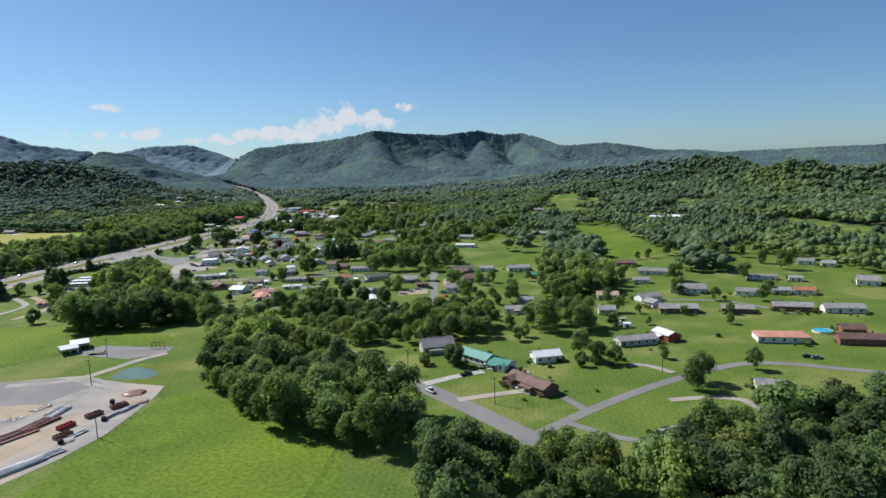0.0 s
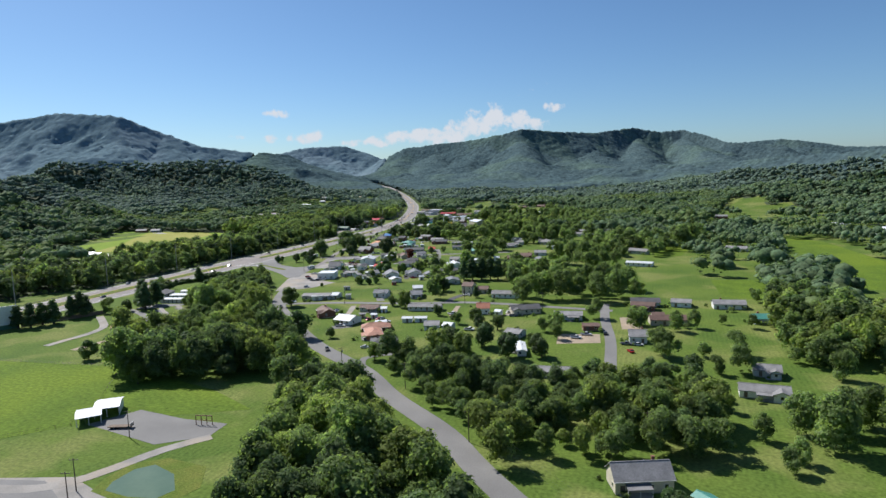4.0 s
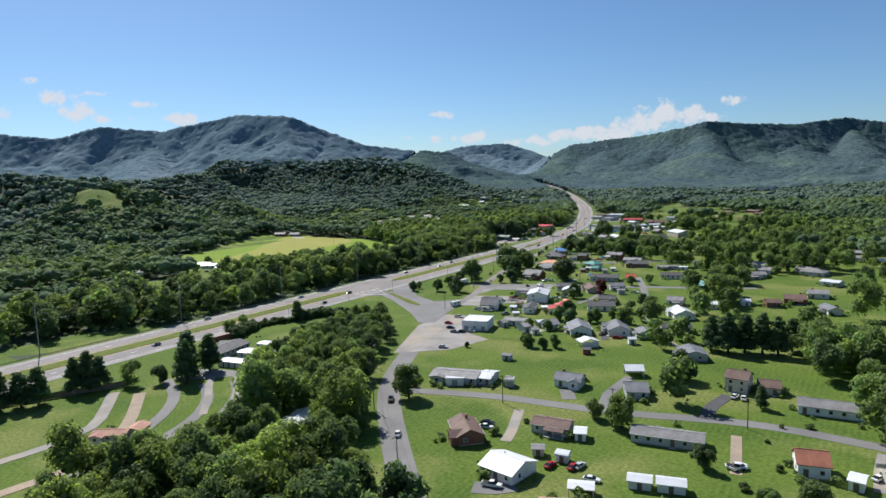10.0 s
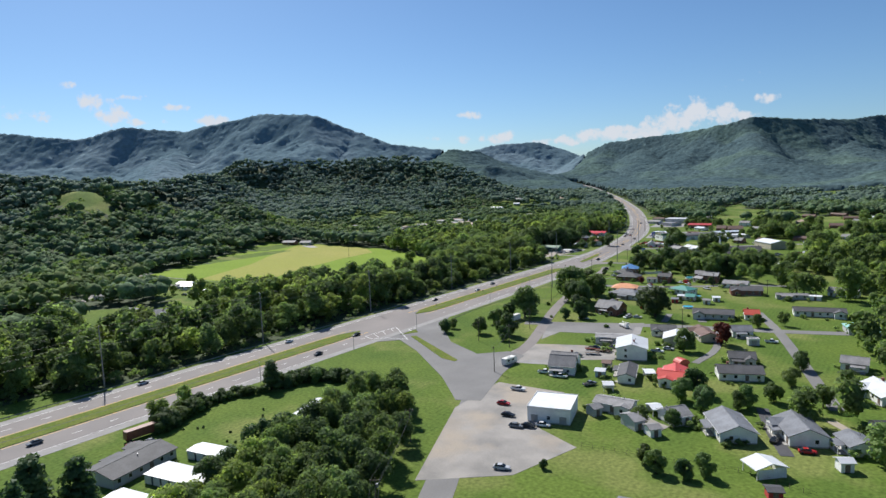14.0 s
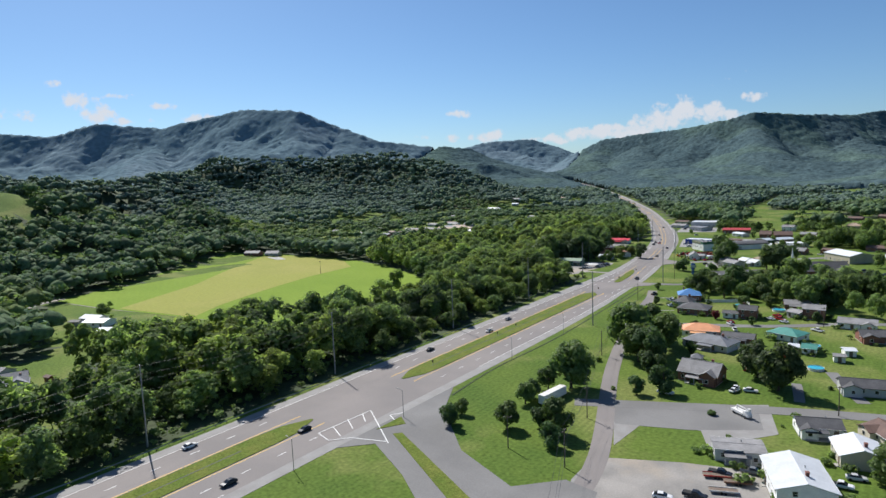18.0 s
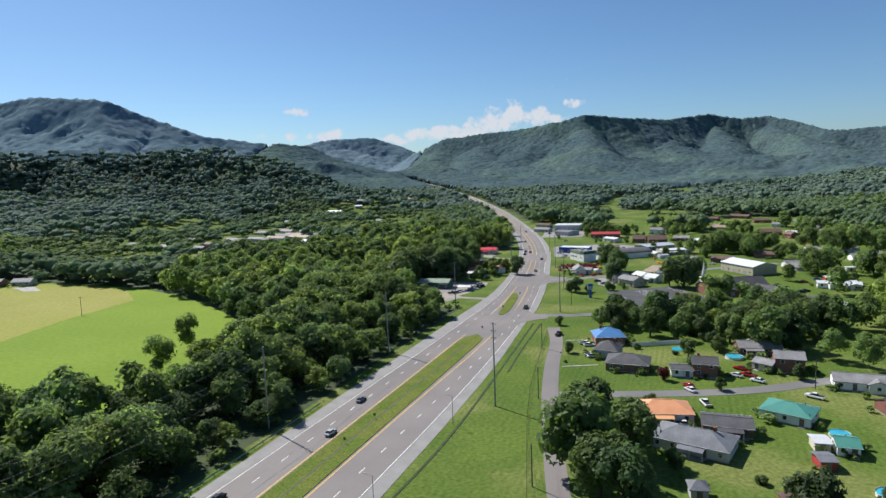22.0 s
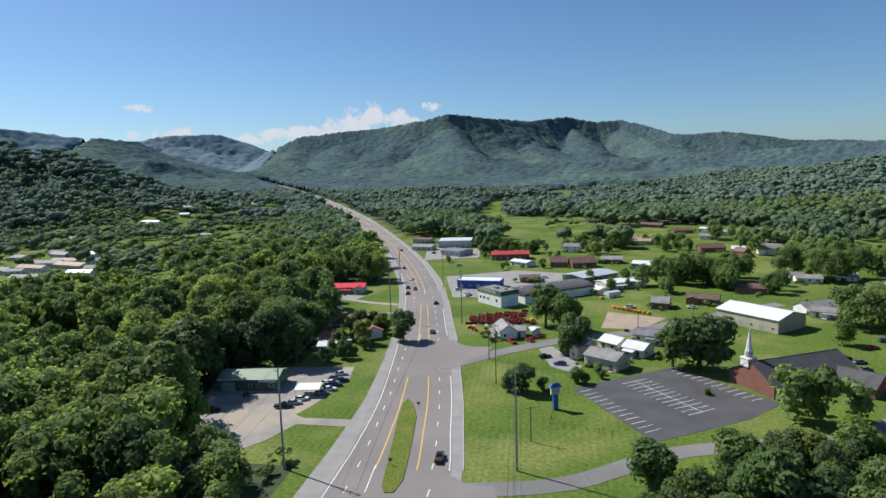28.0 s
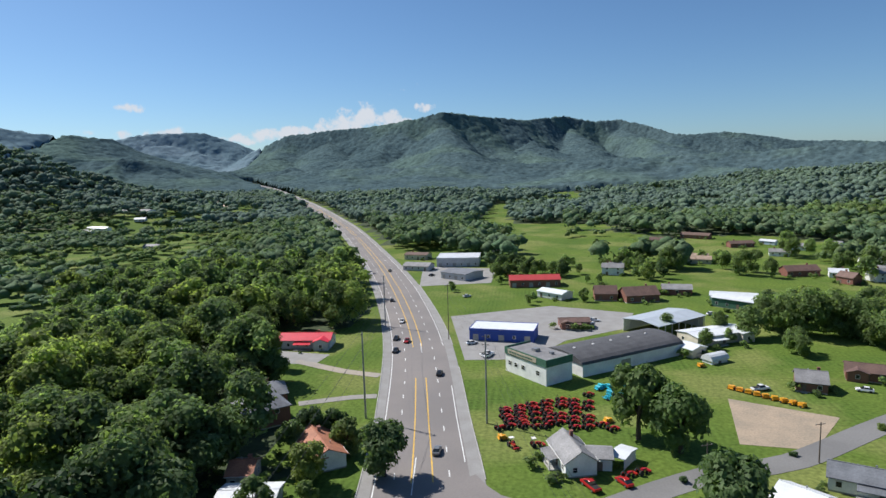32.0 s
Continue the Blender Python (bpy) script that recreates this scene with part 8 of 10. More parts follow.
car(-288.9, 989.9, 20, 'grey', 'car')
car(-277.9, 987.2, 20, 'black', 'car')
car(-313.8, 875.1, 150, 'silver', 'car')
car(-376.0, 853.6, 20, 'white', 'car')
car(-372.4, 838.7, 30, 'white', 'car')
car(-391.2, 867.5, 80, 'black', 'pickup')


def plain(name, label, category, x, y, yaw, parts, group="", z=None):
    """A thing made of a few named parts: (part name, (verts, faces), material, label)."""
    ob = new(name)
    ob.matrix_world = pose(x, y, gz(x, y) if z is None else z, 0, 0, yaw)
    tagged(ob, label, category, group)
    for p in parts:
        mesh_obj(p[0], p[1][0], p[1][1], M[p[2]], ob, p[3] if len(p) > 3 else "")
    return ob


def wheels_vf(spots, r, w):
    return [("wheel", tube_vf((x, y - w / 2, r), (x, y + w / 2, r), r, r, 12), "rubber") for x, y in spots]


# tractors in rows beside the implement shop
def tractor(x, y, yaw, big=False):
    P = [("hood", loft([slice_x(0.1, 0.33, 0.75, 1.25), slice_x(0.9, 0.32, 0.72, 1.22), slice_x(1.45, 0.28, 0.7, 1.1)]), "tractor_red"),
         ("fender", join_vf(box_vf(-0.95, -0.2, -0.72, -0.38, 0.95, 1.08), box_vf(-0.95, -0.2, 0.38, 0.72, 0.95, 1.08), box_vf(-0.3, -0.2, -0.7, 0.7, 0.6, 1.0)), "tractor_red"),
         ("seat", join_vf(box_vf(-0.75, -0.3, -0.22, 0.22, 0.95, 1.08), box_vf(-0.82, -0.74, -0.22, 0.22, 1.05, 1.45)), "rubber"),
         ("roll_bar", join_vf(tube_vf((-0.85, -0.45, 0.9), (-0.85, -0.45, 2.1), 0.04, 0.04, 5), tube_vf((-0.85, 0.45, 0.9), (-0.85, 0.45, 2.1), 0.04, 0.04, 5), tube_vf((-0.85, -0.45, 2.1), (-0.85, 0.45, 2.1), 0.04, 0.04, 5)), "rubber"),
         ("loader", join_vf(box_vf(1.9, 2.35, -0.7, 0.7, 0.25, 0.65), tube_vf((0.6, -0.5, 0.9), (1.95, -0.5, 0.5), 0.06, 0.06, 5), tube_vf((0.6, 0.5, 0.9), (1.95, 0.5, 0.5), 0.06, 0.06, 5)), "tractor_red")]
    P += wheels_vf([(-0.55, -0.72), (-0.55, 0.72)], 0.62, 0.34) + wheels_vf([(1.1, -0.55), (1.1, 0.55)], 0.36, 0.24)
    if big:
        P.append(("cab", join_vf(box_vf(-0.9, 0.1, -0.6, 0.6, 2.15, 2.3)), "trim", "white cab roof"))
    return plain("tractor", "small red farm tractor with a front loader on grass", "tractor", x, y, yaw, P, "tractors for sale")


first_tractor = tractor(-425, 1046, 35)
rt = random.Random(3)
for i in range(7):
    for j in range(8):
        u, v = (i + 0.5) / 7, (j + 0.5) / 8
        px = -424 + 22 * u - 3 * v + 6 * u * v + rt.uniform(-0.5, 0.5)
        py = 1046.5 - 0.5 * u + 11.5 * v + 17 * u * v + rt.uniform(-0.5, 0.5)
        if (px + 408) ** 2 + (py - 1030) ** 2 < 130 or rt.random() < 0.1:
            continue
        copy_thing(first_tractor, pose(px, py, 0, 0, 0, 40 + rt.uniform(-12, 12)))
tractor(-421.5, 1036.5, -60, True)
tractor(-416, 1037, 20, True)
for x, y in ((-396.5, 1023.5), (-393.4, 1025.2), (-399.5, 1050), (-397, 1047.5)):
    copy_thing(first_tractor, pose(x, y, 0, 0, 0, 35))
SPOTS.append((-413, 1056, 20))


def implement(x, y, yaw, mat, label, name):
    P = [("frame", join_vf(box_vf(-1.2, 1.2, -0.9, 0.9, 0.35, 0.5), box_vf(-1.0, -0.7, -0.8, 0.8, 0.5, 1.3), tube_vf((1.2, 0, 0.4), (2.1, 0, 0.35), 0.07, 0.05, 6)), mat),
         ("drum", tube_vf((-0.2, -0.8, 0.85), (-0.2, 0.8, 0.85), 0.45, 0.45, 10), mat), ("hopper", loft([slice_x(0.2, 0.6, 0.5, 1.2), slice_x(0.9, 0.45, 0.5, 1.05)]), mat)] + wheels_vf([(-0.6, -1.0), (-0.6, 1.0)], 0.35, 0.2)
    return plain(name, label, "farm machine", x, y, yaw, P, name + "s")


for k, (x, y) in enumerate(((-397, 1077), (-394, 1079), (-391, 1082), (-394, 1075), (-391, 1073), (-389, 1079), (-388, 1084))):
    implement(x, y, 30 + 23 * k, "turquoise", "turquoise farm implement on the lot", "mower_implement")
for k in range(9):
    implement(-358.5 + 1.75 * k, 1080 - 1.6 * k, 45 + 9 * k, "machine_yellow", "yellow hay rake parked along the lot's edge", "hay_rake")
for x, y in ((-397, 1053), (-362, 1100.5), (-424, 1040.5)):
    implement(x, y, 20, "machine_yellow", "yellow loader machine on grass", "loader_machine")

# implement shop: tall painted front block and a long dark hall behind it
base = plain("implement_shop", "white block shop with a green fascia and dark roof", "shop", -414.8, 1089.9, -49, [
    ("front_wall", box_vf(-9.8, 9.8, -5.4, 5.4, -0.2, 7.6), "wall_white"),
    ("fascia", join_vf(box_vf(-10, 10, -5.65, -5.4, 5.9, 8.2), box_vf(9.8, 10.05, -5.4, 5.4, 5.9, 8.2), box_vf(-10.05, -9.8, -5.4, 5.4, 5.9, 8.2)), "wall_greenw"),
    ("roof", box_vf(-9.8, 9.8, -5.4, 5.4, 7.6, 7.68), "roof_gray"),
    ("sign_board", box_vf(-8.2, 5.5, -5.76, -5.66, 6.3, 7.8), "lumber", "cream sign board with unreadable lettering"),
    ("sign_bars", join_vf(*[box_vf(-7.5 + 1.3 * i, -6.5 + 1.3 * i, -5.8, -5.77, 6.7, 7.3) for i in range(9)]), "wall_greenw", "plain dark bars of lettering"),
    ("roof_unit", join_vf(box_vf(-2, 0, -1, 1, 7.68, 8.6), box_vf(4, 5.2, 1, 2.2, 7.68, 8.4)), "steel")])
for u in (-7.5, -4.5, -1.0, 6.0):
    w = shared("window", WIN_FRAME, base, pose(u, -5.4, 2.4, 0, 0, 180) @ Matrix.Diagonal((1.6, 1, 1.2, 1)))
    shared("pane", WIN_PANE, w)
SPOTS.append((-413, 1090, 13))
n, V, F = 11, [], []
for i in range(n):
    t = math.pi * i / (n - 1)
    for u in (-22.5, 22.5):
        V.append((u, -9.9 * math.cos(t), 4.0 + 2.6 * math.sin(t)))
F = [(2 * i, 2 * i + 1, 2 * i + 3, 2 * i + 2) for i in range(n - 1)] + [tuple(range(0, 2 * n, 2)), tuple(range(1, 2 * n, 2))[::-1]]
hall = plain("storage_hall", "long pale block hall with a low dark vaulted roof", "hall", -388.6, 1108.6, 36, [("wall", box_vf(-22.2, 22.2, -9.6, 9.6, -0.2, 4.1), "wall_white"), ("roof", (V, F), "roof_dark"),
    ("roof_light", join_vf(*[box_vf(-18 + 8 * i, -17.4 + 8 * i, -0.4, 0.4, 6.5, 6.8) for i in range(5)]), "trim"), ("roller_door", box_vf(-6, -2, -9.7, -9.6, 0, 3), "steel")])
SPOTS.append((-388, 1108, 20))

# green metal shop on the west side
shop = plain("metal_shop", "dark-green metal shop with a pale green roof beside a gravel lot", "shop", -487.6, 963.6, 5.3, [
    ("wall", ([(-9.7, -5.2, -0.1), (9.7, -5.2, -0.1), (9.7, 5.2, -0.1), (-9.7, 5.2, -0.1), (-9.7, -5.2, 3.9), (9.7, -5.2, 3.9), (9.7, 5.2, 3.9), (-9.7, 5.2, 3.9), (-9.7, 0, 5.3), (9.7, 0, 5.3)], [(0, 1, 5, 4), (2, 3, 7, 6), (1, 2, 6, 9, 5), (3, 0, 4, 8, 7)]), "wall_greenw"),
    ("roof", roof_vf(20.2, 11.6, 3.9, 5.7, False), "roof_greenroof"),
    ("roof_trim", join_vf(box_vf(-10.1, 10.1, -5.92, -5.8, 3.86, 4.08)), "trim", "white eaves trim"),
    ("side_panel", box_vf(3.4, 9.2, -5.28, -5.2, 2.9, 3.7), "trim", "white sign panel over the entrance"),
    ("step", box_vf(-9.7, 9.9, -6.6, -5.2, -0.1, 0.14), "concrete")])
shared("roller_door", SHUTTER, shop, pose(-6.6, -5.2, 0.15, 0, 0, 180) @ Matrix.Diagonal((2.0, 1, 1.15, 1)), "wide white roller door")
for u, k in ((0.6, 1.0), (3.0, 1.0), (7.6, 1.5)):
    w = shared("window", WIN_FRAME, shop, pose(u, -5.2, 1.1, 0, 0, 180) @ Matrix.Diagonal((k, 1, 1, 1)))
    shared("pane", WIN_PANE, w)
shared("door", DOOR, shop, pose(-1.6, -5.2, 0.12, 0, 0, 180))
shared("door", DOOR, shop, pose(4.7, -5.2, 0.12, 0, 0, 180))
SPOTS.append((-487, 963, 12))
SPOTS.extend(((-478, 948, 16), (-470, 965, 14), (-490, 935, 12), (-468, 975, 10)))
for x, y, yaw, c, kind in ((-463.2, 966, 15, "white", "car"), (-462, 971, 10, "grey", "car"), (-466.5, 951.5, 20, "white", "car"), (-467.6, 948.3, 15, "silver", "car"), (-469.8, 945.4, 12, "black", "pickup"), (-498.6, 949, 5, "blue", "car"), (-498, 943.2, 10, "white", "car"), (-490, 940.6, 20, "black", "car"), (-461.5, 975.5, 15, "silver", "car")):
    car(x, y, yaw, c, kind)
tractor(-485.6, 953.4, 110)

# chapel steeple
plain("steeple", "white chapel steeple with a slender spire on the roof", "steeple", -330.3, 972.6, 26, [
    ("base", box_vf(-1.6, 1.6, -1.6, 1.6, 6.8, 9.2), "trim"), ("cornice", box_vf(-1.8, 1.8, -1.8, 1.8, 9.2, 9.5), "trim"), ("belfry", tube_vf((0, 0, 9.5), (0, 0, 11.8), 1.15, 1.05, 8), "trim"),
    ("louvre", join_vf(*[tube_vf((0, 0, 9.8 + 0.35 * i), (0, 0, 9.95 + 0.35 * i), 1.19, 1.19, 8) for i in range(5)]), "concrete"), ("spire", tube_vf((0, 0, 11.8), (0, 0, 18.6), 0.9, 0.04, 8), "trim")], z=0.0)
# chapel lot markings
V, F = [], []
P0, P1, P2, P3 = Vector((-384, 968)), Vector((-348, 991)), Vector((-327, 960)), Vector((-364, 931))
items = []


def stripe(a, b, w=0.09, z=0.056):
    d = (b - a).normalized()
    n = Vector((d.y, -d.x)) * w
    return [(a.x + n.x, a.y + n.y, z), (b.x + n.x, b.y + n.y, z), (b.x - n.x, b.y - n.y, z), (a.x - n.x, a.y - n.y, z)], [(3, 2, 1, 0)]


for k in range(12):
    a = P0.lerp(P3, 0.1 + 0.07 * k)
    items.append(stripe(a, a + (P1 - P0).normalized() * 5))
    b = P1.lerp(P2, 0.08 + 0.075 * k)
    items.append(stripe(b, b + (P0 - P1).normalized() * 5))
    c = P0.lerp(P3, 0.12 + 0.065 * k).lerp(P1.lerp(P2, 0.12 + 0.065 * k), 0.5)
    items.append(stripe(c - (P1 - P0).normalized() * 5, c + (P1 - P0).normalized() * 5))
items.append(stripe(P0.lerp(P1, 0.5).lerp(P3.lerp(P2, 0.5), 0.1), P0.lerp(P1, 0.5).lerp(P3.lerp(P2, 0.5), 0.85)))
bays = tagged(mesh_obj("bay_marking", *join_vf(*items), M["white_paint"]), "white painted parking bay lines on asphalt", "marking", kind="structure")
plain("pylon_sign", "blue roofed pylon sign on a square post", "sign", -389.3, 950, 20, [("post", box_vf(-0.7, 0.7, -0.5, 0.5, -0.1, 4.6), "sign_blue"), ("board", box_vf(-1.4, 1.4, -0.3, 0.3, 4.6, 6.8), "trim"),
    ("bars", join_vf(*[box_vf(-1.1, 1.1, -0.34, -0.31, 4.9 + 0.45 * i, 5.1 + 0.45 * i) for i in range(4)]), "sign_blue"), ("cap", loft([[(-1.8, -0.8, 6.8), (1.8, -0.8, 6.8), (1.8, 0.8, 6.8), (-1.8, 0.8, 6.8)], [(-0.9, -0.2, 7.9), (0.9, -0.2, 7.9), (0.9, 0.2, 7.9), (-0.9, 0.2, 7.9)]]), "sign_blue")])
plain("brick_sign", "small brick notice shelter with a pitched roof", "sign", -318, 951, 15, [("wall", box_vf(-1.1, 1.1, -0.5, 0.5, -0.1, 2.1), "wall_brick"), ("roof", roof_vf(3.0, 2.0, 2.1, 2.9, False), "roof_dark")])

# drive-in screen with its fence
plain("drive_in_screen", "big white drive-in cinema screen on a dark frame", "screen", -394, 374, 62, [("screen", box_vf(-11, 11, -0.3, 0.3, 2.6, 13.5), "trim"), ("frame", join_vf(*[box_vf(-10 + 5 * i, -9.5 + 5 * i, 0.3, 1.8, -0.1, 13) for i in range(5)]), "steel"), ("skirt", box_vf(-11, 11, -0.2, 0.2, 0.0, 2.6), "wall_greenw")])
fence = tagged(new("board_fence"), "tall weathered grey board fence behind the drive-in field", "fence")
fence.matrix_world = pose(-388, 384, 0, 0, 0, math.degrees(math.atan2(40, 21)))
BOARD = data("fence_board", box_vf(-0.62, 0.62, -0.03, 0.03, 0.05, 2.5), M["wood"])
for i in range(36):
    shared("fence_board", BOARD, fence, pose(0.65 + 1.27 * i, 0, 0))
mesh_obj("fence_rail", *join_vf(box_vf(0, 46, 0.03, 0.12, 0.6, 0.75), box_vf(0, 46, 0.03, 0.12, 1.8, 1.95)), M["wood"], fence)

# box trailer on the verge, buses and trucks
plain("box_trailer", "long white box trailer parked on the grass", "trailer", -366.5, 676, 82, [("box", box_vf(-6.5, 6.5, -1.25, 1.25, 1.1, 3.9), "trim"), ("frame_rail", box_vf(-6.3, 6.3, -0.5, 0.5, 0.8, 1.1), "rubber"),
    ("ribs", join_vf(*[box_vf(-6.4 + 0.9 * i, -6.34 + 0.9 * i, -1.28, 1.28, 1.15, 3.9) for i in range(15)]), "trim"), ("landing_leg", join_vf(box_vf(4, 4.2, -0.8, -0.6, -0.1, 1.1), box_vf(4, 4.2, 0.6, 0.8, -0.1, 1.1)), "steel")] + wheels_vf([(-5.2, -1.0), (-5.2, 1.0), (-4.0, -1.0), (-4.0, 1.0)], 0.5, 0.3))
plain("box_trailer", "rust-red goods trailer beside the store units", "trailer", -391.3, 489.3, 88, [("box", box_vf(-6, 6, -1.25, 1.25, 0.9, 3.6), "rust_iron"), ("frame_rail", box_vf(-5.8, 5.8, -0.5, 0.5, 0.6, 0.9), "rubber")] + wheels_vf([(-4.8, -1.0), (-4.8, 1.0)], 0.5, 0.3))
def store_row(x, y, yaw, length, width, doors):
    """A row of lock-up store units: dark walls, white roll-up doors along the front, a low white roof."""
    a, b = length / 2, width / 2
    step = length / doors
    P = [("wall", box_vf(-a + 0.15, a - 0.15, -b + 0.2, b - 0.2, -0.2, 2.55), "roof_dark"),
         ("roof", ([(-a, -b, 2.55), (a, -b, 2.55), (a, 0, 2.95), (a, b, 2.55), (-a, b, 2.55), (-a, 0, 2.95), (-a, -b, 2.43), (a, -b, 2.43), (a, b, 2.43), (-a, b, 2.43)],
                   [(0, 1, 2, 5), (5, 2, 3, 4), (6, 7, 1, 0), (8, 9, 4, 3), (7, 8, 3, 2, 1), (9, 6, 0, 5, 4), (9, 8, 7, 6)]), "roof_metal")]
    for k in range(doors):
        c = -a + step * (k + 0.5)
        slats = [box_vf(c - step * 0.38, c + step * 0.38, -b + 0.08 + 0.03 * (q % 2), -b + 0.22, 0.05 + 0.27 * q, 0.05 + 0.27 * (q + 1)) for q in range(8)]
        P.append(("roll_up_door", join_vf(*slats), "trim"))
    for k in range(-2, 3):
        SPOTS.append((x + length * 0.22 * k * math.cos(math.radians(yaw)), y + length * 0.22 * k * math.sin(math.radians(yaw)), width * 0.6))
    plain("store_units", "row of lock-up store units with white roll-up doors", "storage units", x, y, yaw, P, "rows of store units")


store_row(-346.3, 464.5, 11, 22, 6.6, 7)
store_row(-350.6, 478.6, 11, 22, 8.5, 7)
store_row(-356.6, 491.9, 11, 17, 6.4, 5)
store_row(-355.0, 521.5, 106, 36, 9, 11)
car(-385.5, 483.0, 25, 'red', 'pickup')
car(-384.0, 487.5, 25, 'grey', 'car')
car(-274.8, 1015.4, 15, 'red', 'car')
car(-266.2, 1025.1, 15, 'blue', 'car')
car(-280.6, 984.0, 15, 'black', 'car')
car(-289.8, 1001.9, 15, 'black', 'car')
car(-286.9, 997.8, 15, 'grey', 'car')
car(-617, 642, 25, 'grey', 'car')
car(-546, 563, 60, 'black', 'car')
car(-543, 558, 60, 'white', 'car')
plain("motor_home", "white motor home parked on the lawn", "motor home", -330, 612, 80, [("body", loft([slice_x(-3.8, 1.15, 0.5, 3.1, 0.96), slice_x(2.6, 1.15, 0.5, 3.1, 0.96), slice_x(3.8, 1.05, 0.5, 2.3, 0.92)]), "trim"), ("window", join_vf(box_vf(-2.5, -1.2, -1.17, -1.14, 1.7, 2.4), box_vf(0.2, 1.5, -1.17, -1.14, 1.7, 2.4), box_vf(3.2, 3.5, -0.8, 0.8, 1.9, 2.6)), "glass"), ("stripe", join_vf(box_vf(-3.7, 3, -1.175, -1.15, 1.1, 1.3)), "sign_blue"), ("roof_unit", box_vf(-1, 0, -0.4, 0.4, 3.1, 3.4), "trim")] + wheels_vf([(-2.4, -0.95), (-2.4, 0.95), (2.5, -0.95), (2.5, 0.95)], 0.42, 0.28))
plain("bucket_truck", "white utility truck with a folded boom", "truck", -311.5, 693, -40, [("cab", loft([slice_x(1.6, 1.0, 0.6, 2.3), slice_x(2.6, 1.0, 0.6, 2.3), slice_x(3.6, 0.95, 0.6, 1.3)]), "trim"), ("bed", box_vf(-3.4, 1.5, -1.1, 1.1, 0.8, 1.5), "trim"), ("boom", join_vf(tube_vf((-2, 0, 1.5), (-1.8, 0, 2.8), 0.2, 0.2, 8), tube_vf((-1.8, 0, 2.8), (3.2, 0, 2.7), 0.16, 0.14, 8), box_vf(2.9, 3.7, -0.4, 0.4, 2.3, 3.2)), "trim")] + wheels_vf([(-2.2, -0.95), (-2.2, 0.95), (2.6, -0.95), (2.6, 0.95)], 0.46, 0.3))
for k, (x, y, m) in enumerate(((-306, 641, "trim"), (-304, 647, "rust_iron"), (-309, 648, "tractor_red"))):
    plain("flatbed_trailer", "flat equipment trailer with planked deck", "trailer", x, y, 20, [("deck", join_vf(*[box_vf(-3.2 + 0.4 * i, -2.84 + 0.4 * i, -1.0, 1.0, 0.7, 0.78) for i in range(16)]), "wood"), ("side_rail", join_vf(box_vf(-3.2, 3.2, -1.08, -1.0, 0.6, 0.95), box_vf(-3.2, 3.2, 1.0, 1.08, 0.6, 0.95)), m)] + wheels_vf([(-0.5, -1.2), (-0.5, 1.2), (0.4, -1.2), (0.4, 1.2)], 0.35, 0.22), "trailers")

# storage yard by the near pasture
def bars_stack(x, y, yaw, n, length, mat, label, name, seed):
    r = random.Random(seed)
    ob = tagged(new(name), label, "stack", "stacks in the yard")
    ob.matrix_world = pose(x, y, gz(x, y) + 0.045, 0, 0, yaw)
    for b in (-length * 0.3, length * 0.3):
        mesh_obj("bearer", *box_vf(b - 0.1, b + 0.1, -n * 0.17, n * 0.17, 0, 0.2), M["wood"], ob)
    d = data("beam", join_vf(box_vf(-length / 2, length / 2, -0.13, 0.13, 0, 0.05), box_vf(-length / 2, length / 2, -0.04, 0.04, 0.05, 0.3), box_vf(-length / 2, length / 2, -0.13, 0.13, 0.3, 0.35)), M[mat])
    for i in range(n):
        shared("beam", d, ob, pose(r.uniform(-0.5, 0.5), (i - n / 2) * 0.32, 0.2 + 0.36 * (i % 2) * (r.random() < 0.6), 0, 0, r.uniform(-0.8, 0.8)))
    return ob


for x, y, yaw, n, length, mat, k in ((-150.5, 166, 66, 14, 15, "pipe_grey", 1), (-148.2, 172.5, 66, 12, 13, "pipe_grey", 2), (-153.5, 163, 66, 10, 14, "pipe_grey", 3), (-171.5, 188, 68, 12, 14, "rust_iron", 4), (-168.6, 187, 67, 9, 13, "rust_iron", 5), (-170, 196.5, 80, 10, 12, "rust_iron", 6),
                                     (-166.8, 198.5, 78, 7, 11, "rust_iron", 7), (-169.2, 208, 92, 8, 11, "pipe_grey", 8), (-172.2, 209, 92, 6, 9, "pipe_grey", 9), (-148.5, 190, 76, 5, 7, "pipe_grey", 10), (-146.6, 208, 78, 5, 10, "pipe_grey", 11), (-144.6, 213, 80, 4, 8, "pipe_grey", 12)):
    bars_stack(x, y, yaw, n, length, mat, "rusty steel beams stacked on bearers" if mat == "rust_iron" else "galvanised steel bars stacked on bearers", "beam_stack" if mat == "rust_iron" else "pipe_stack", k)
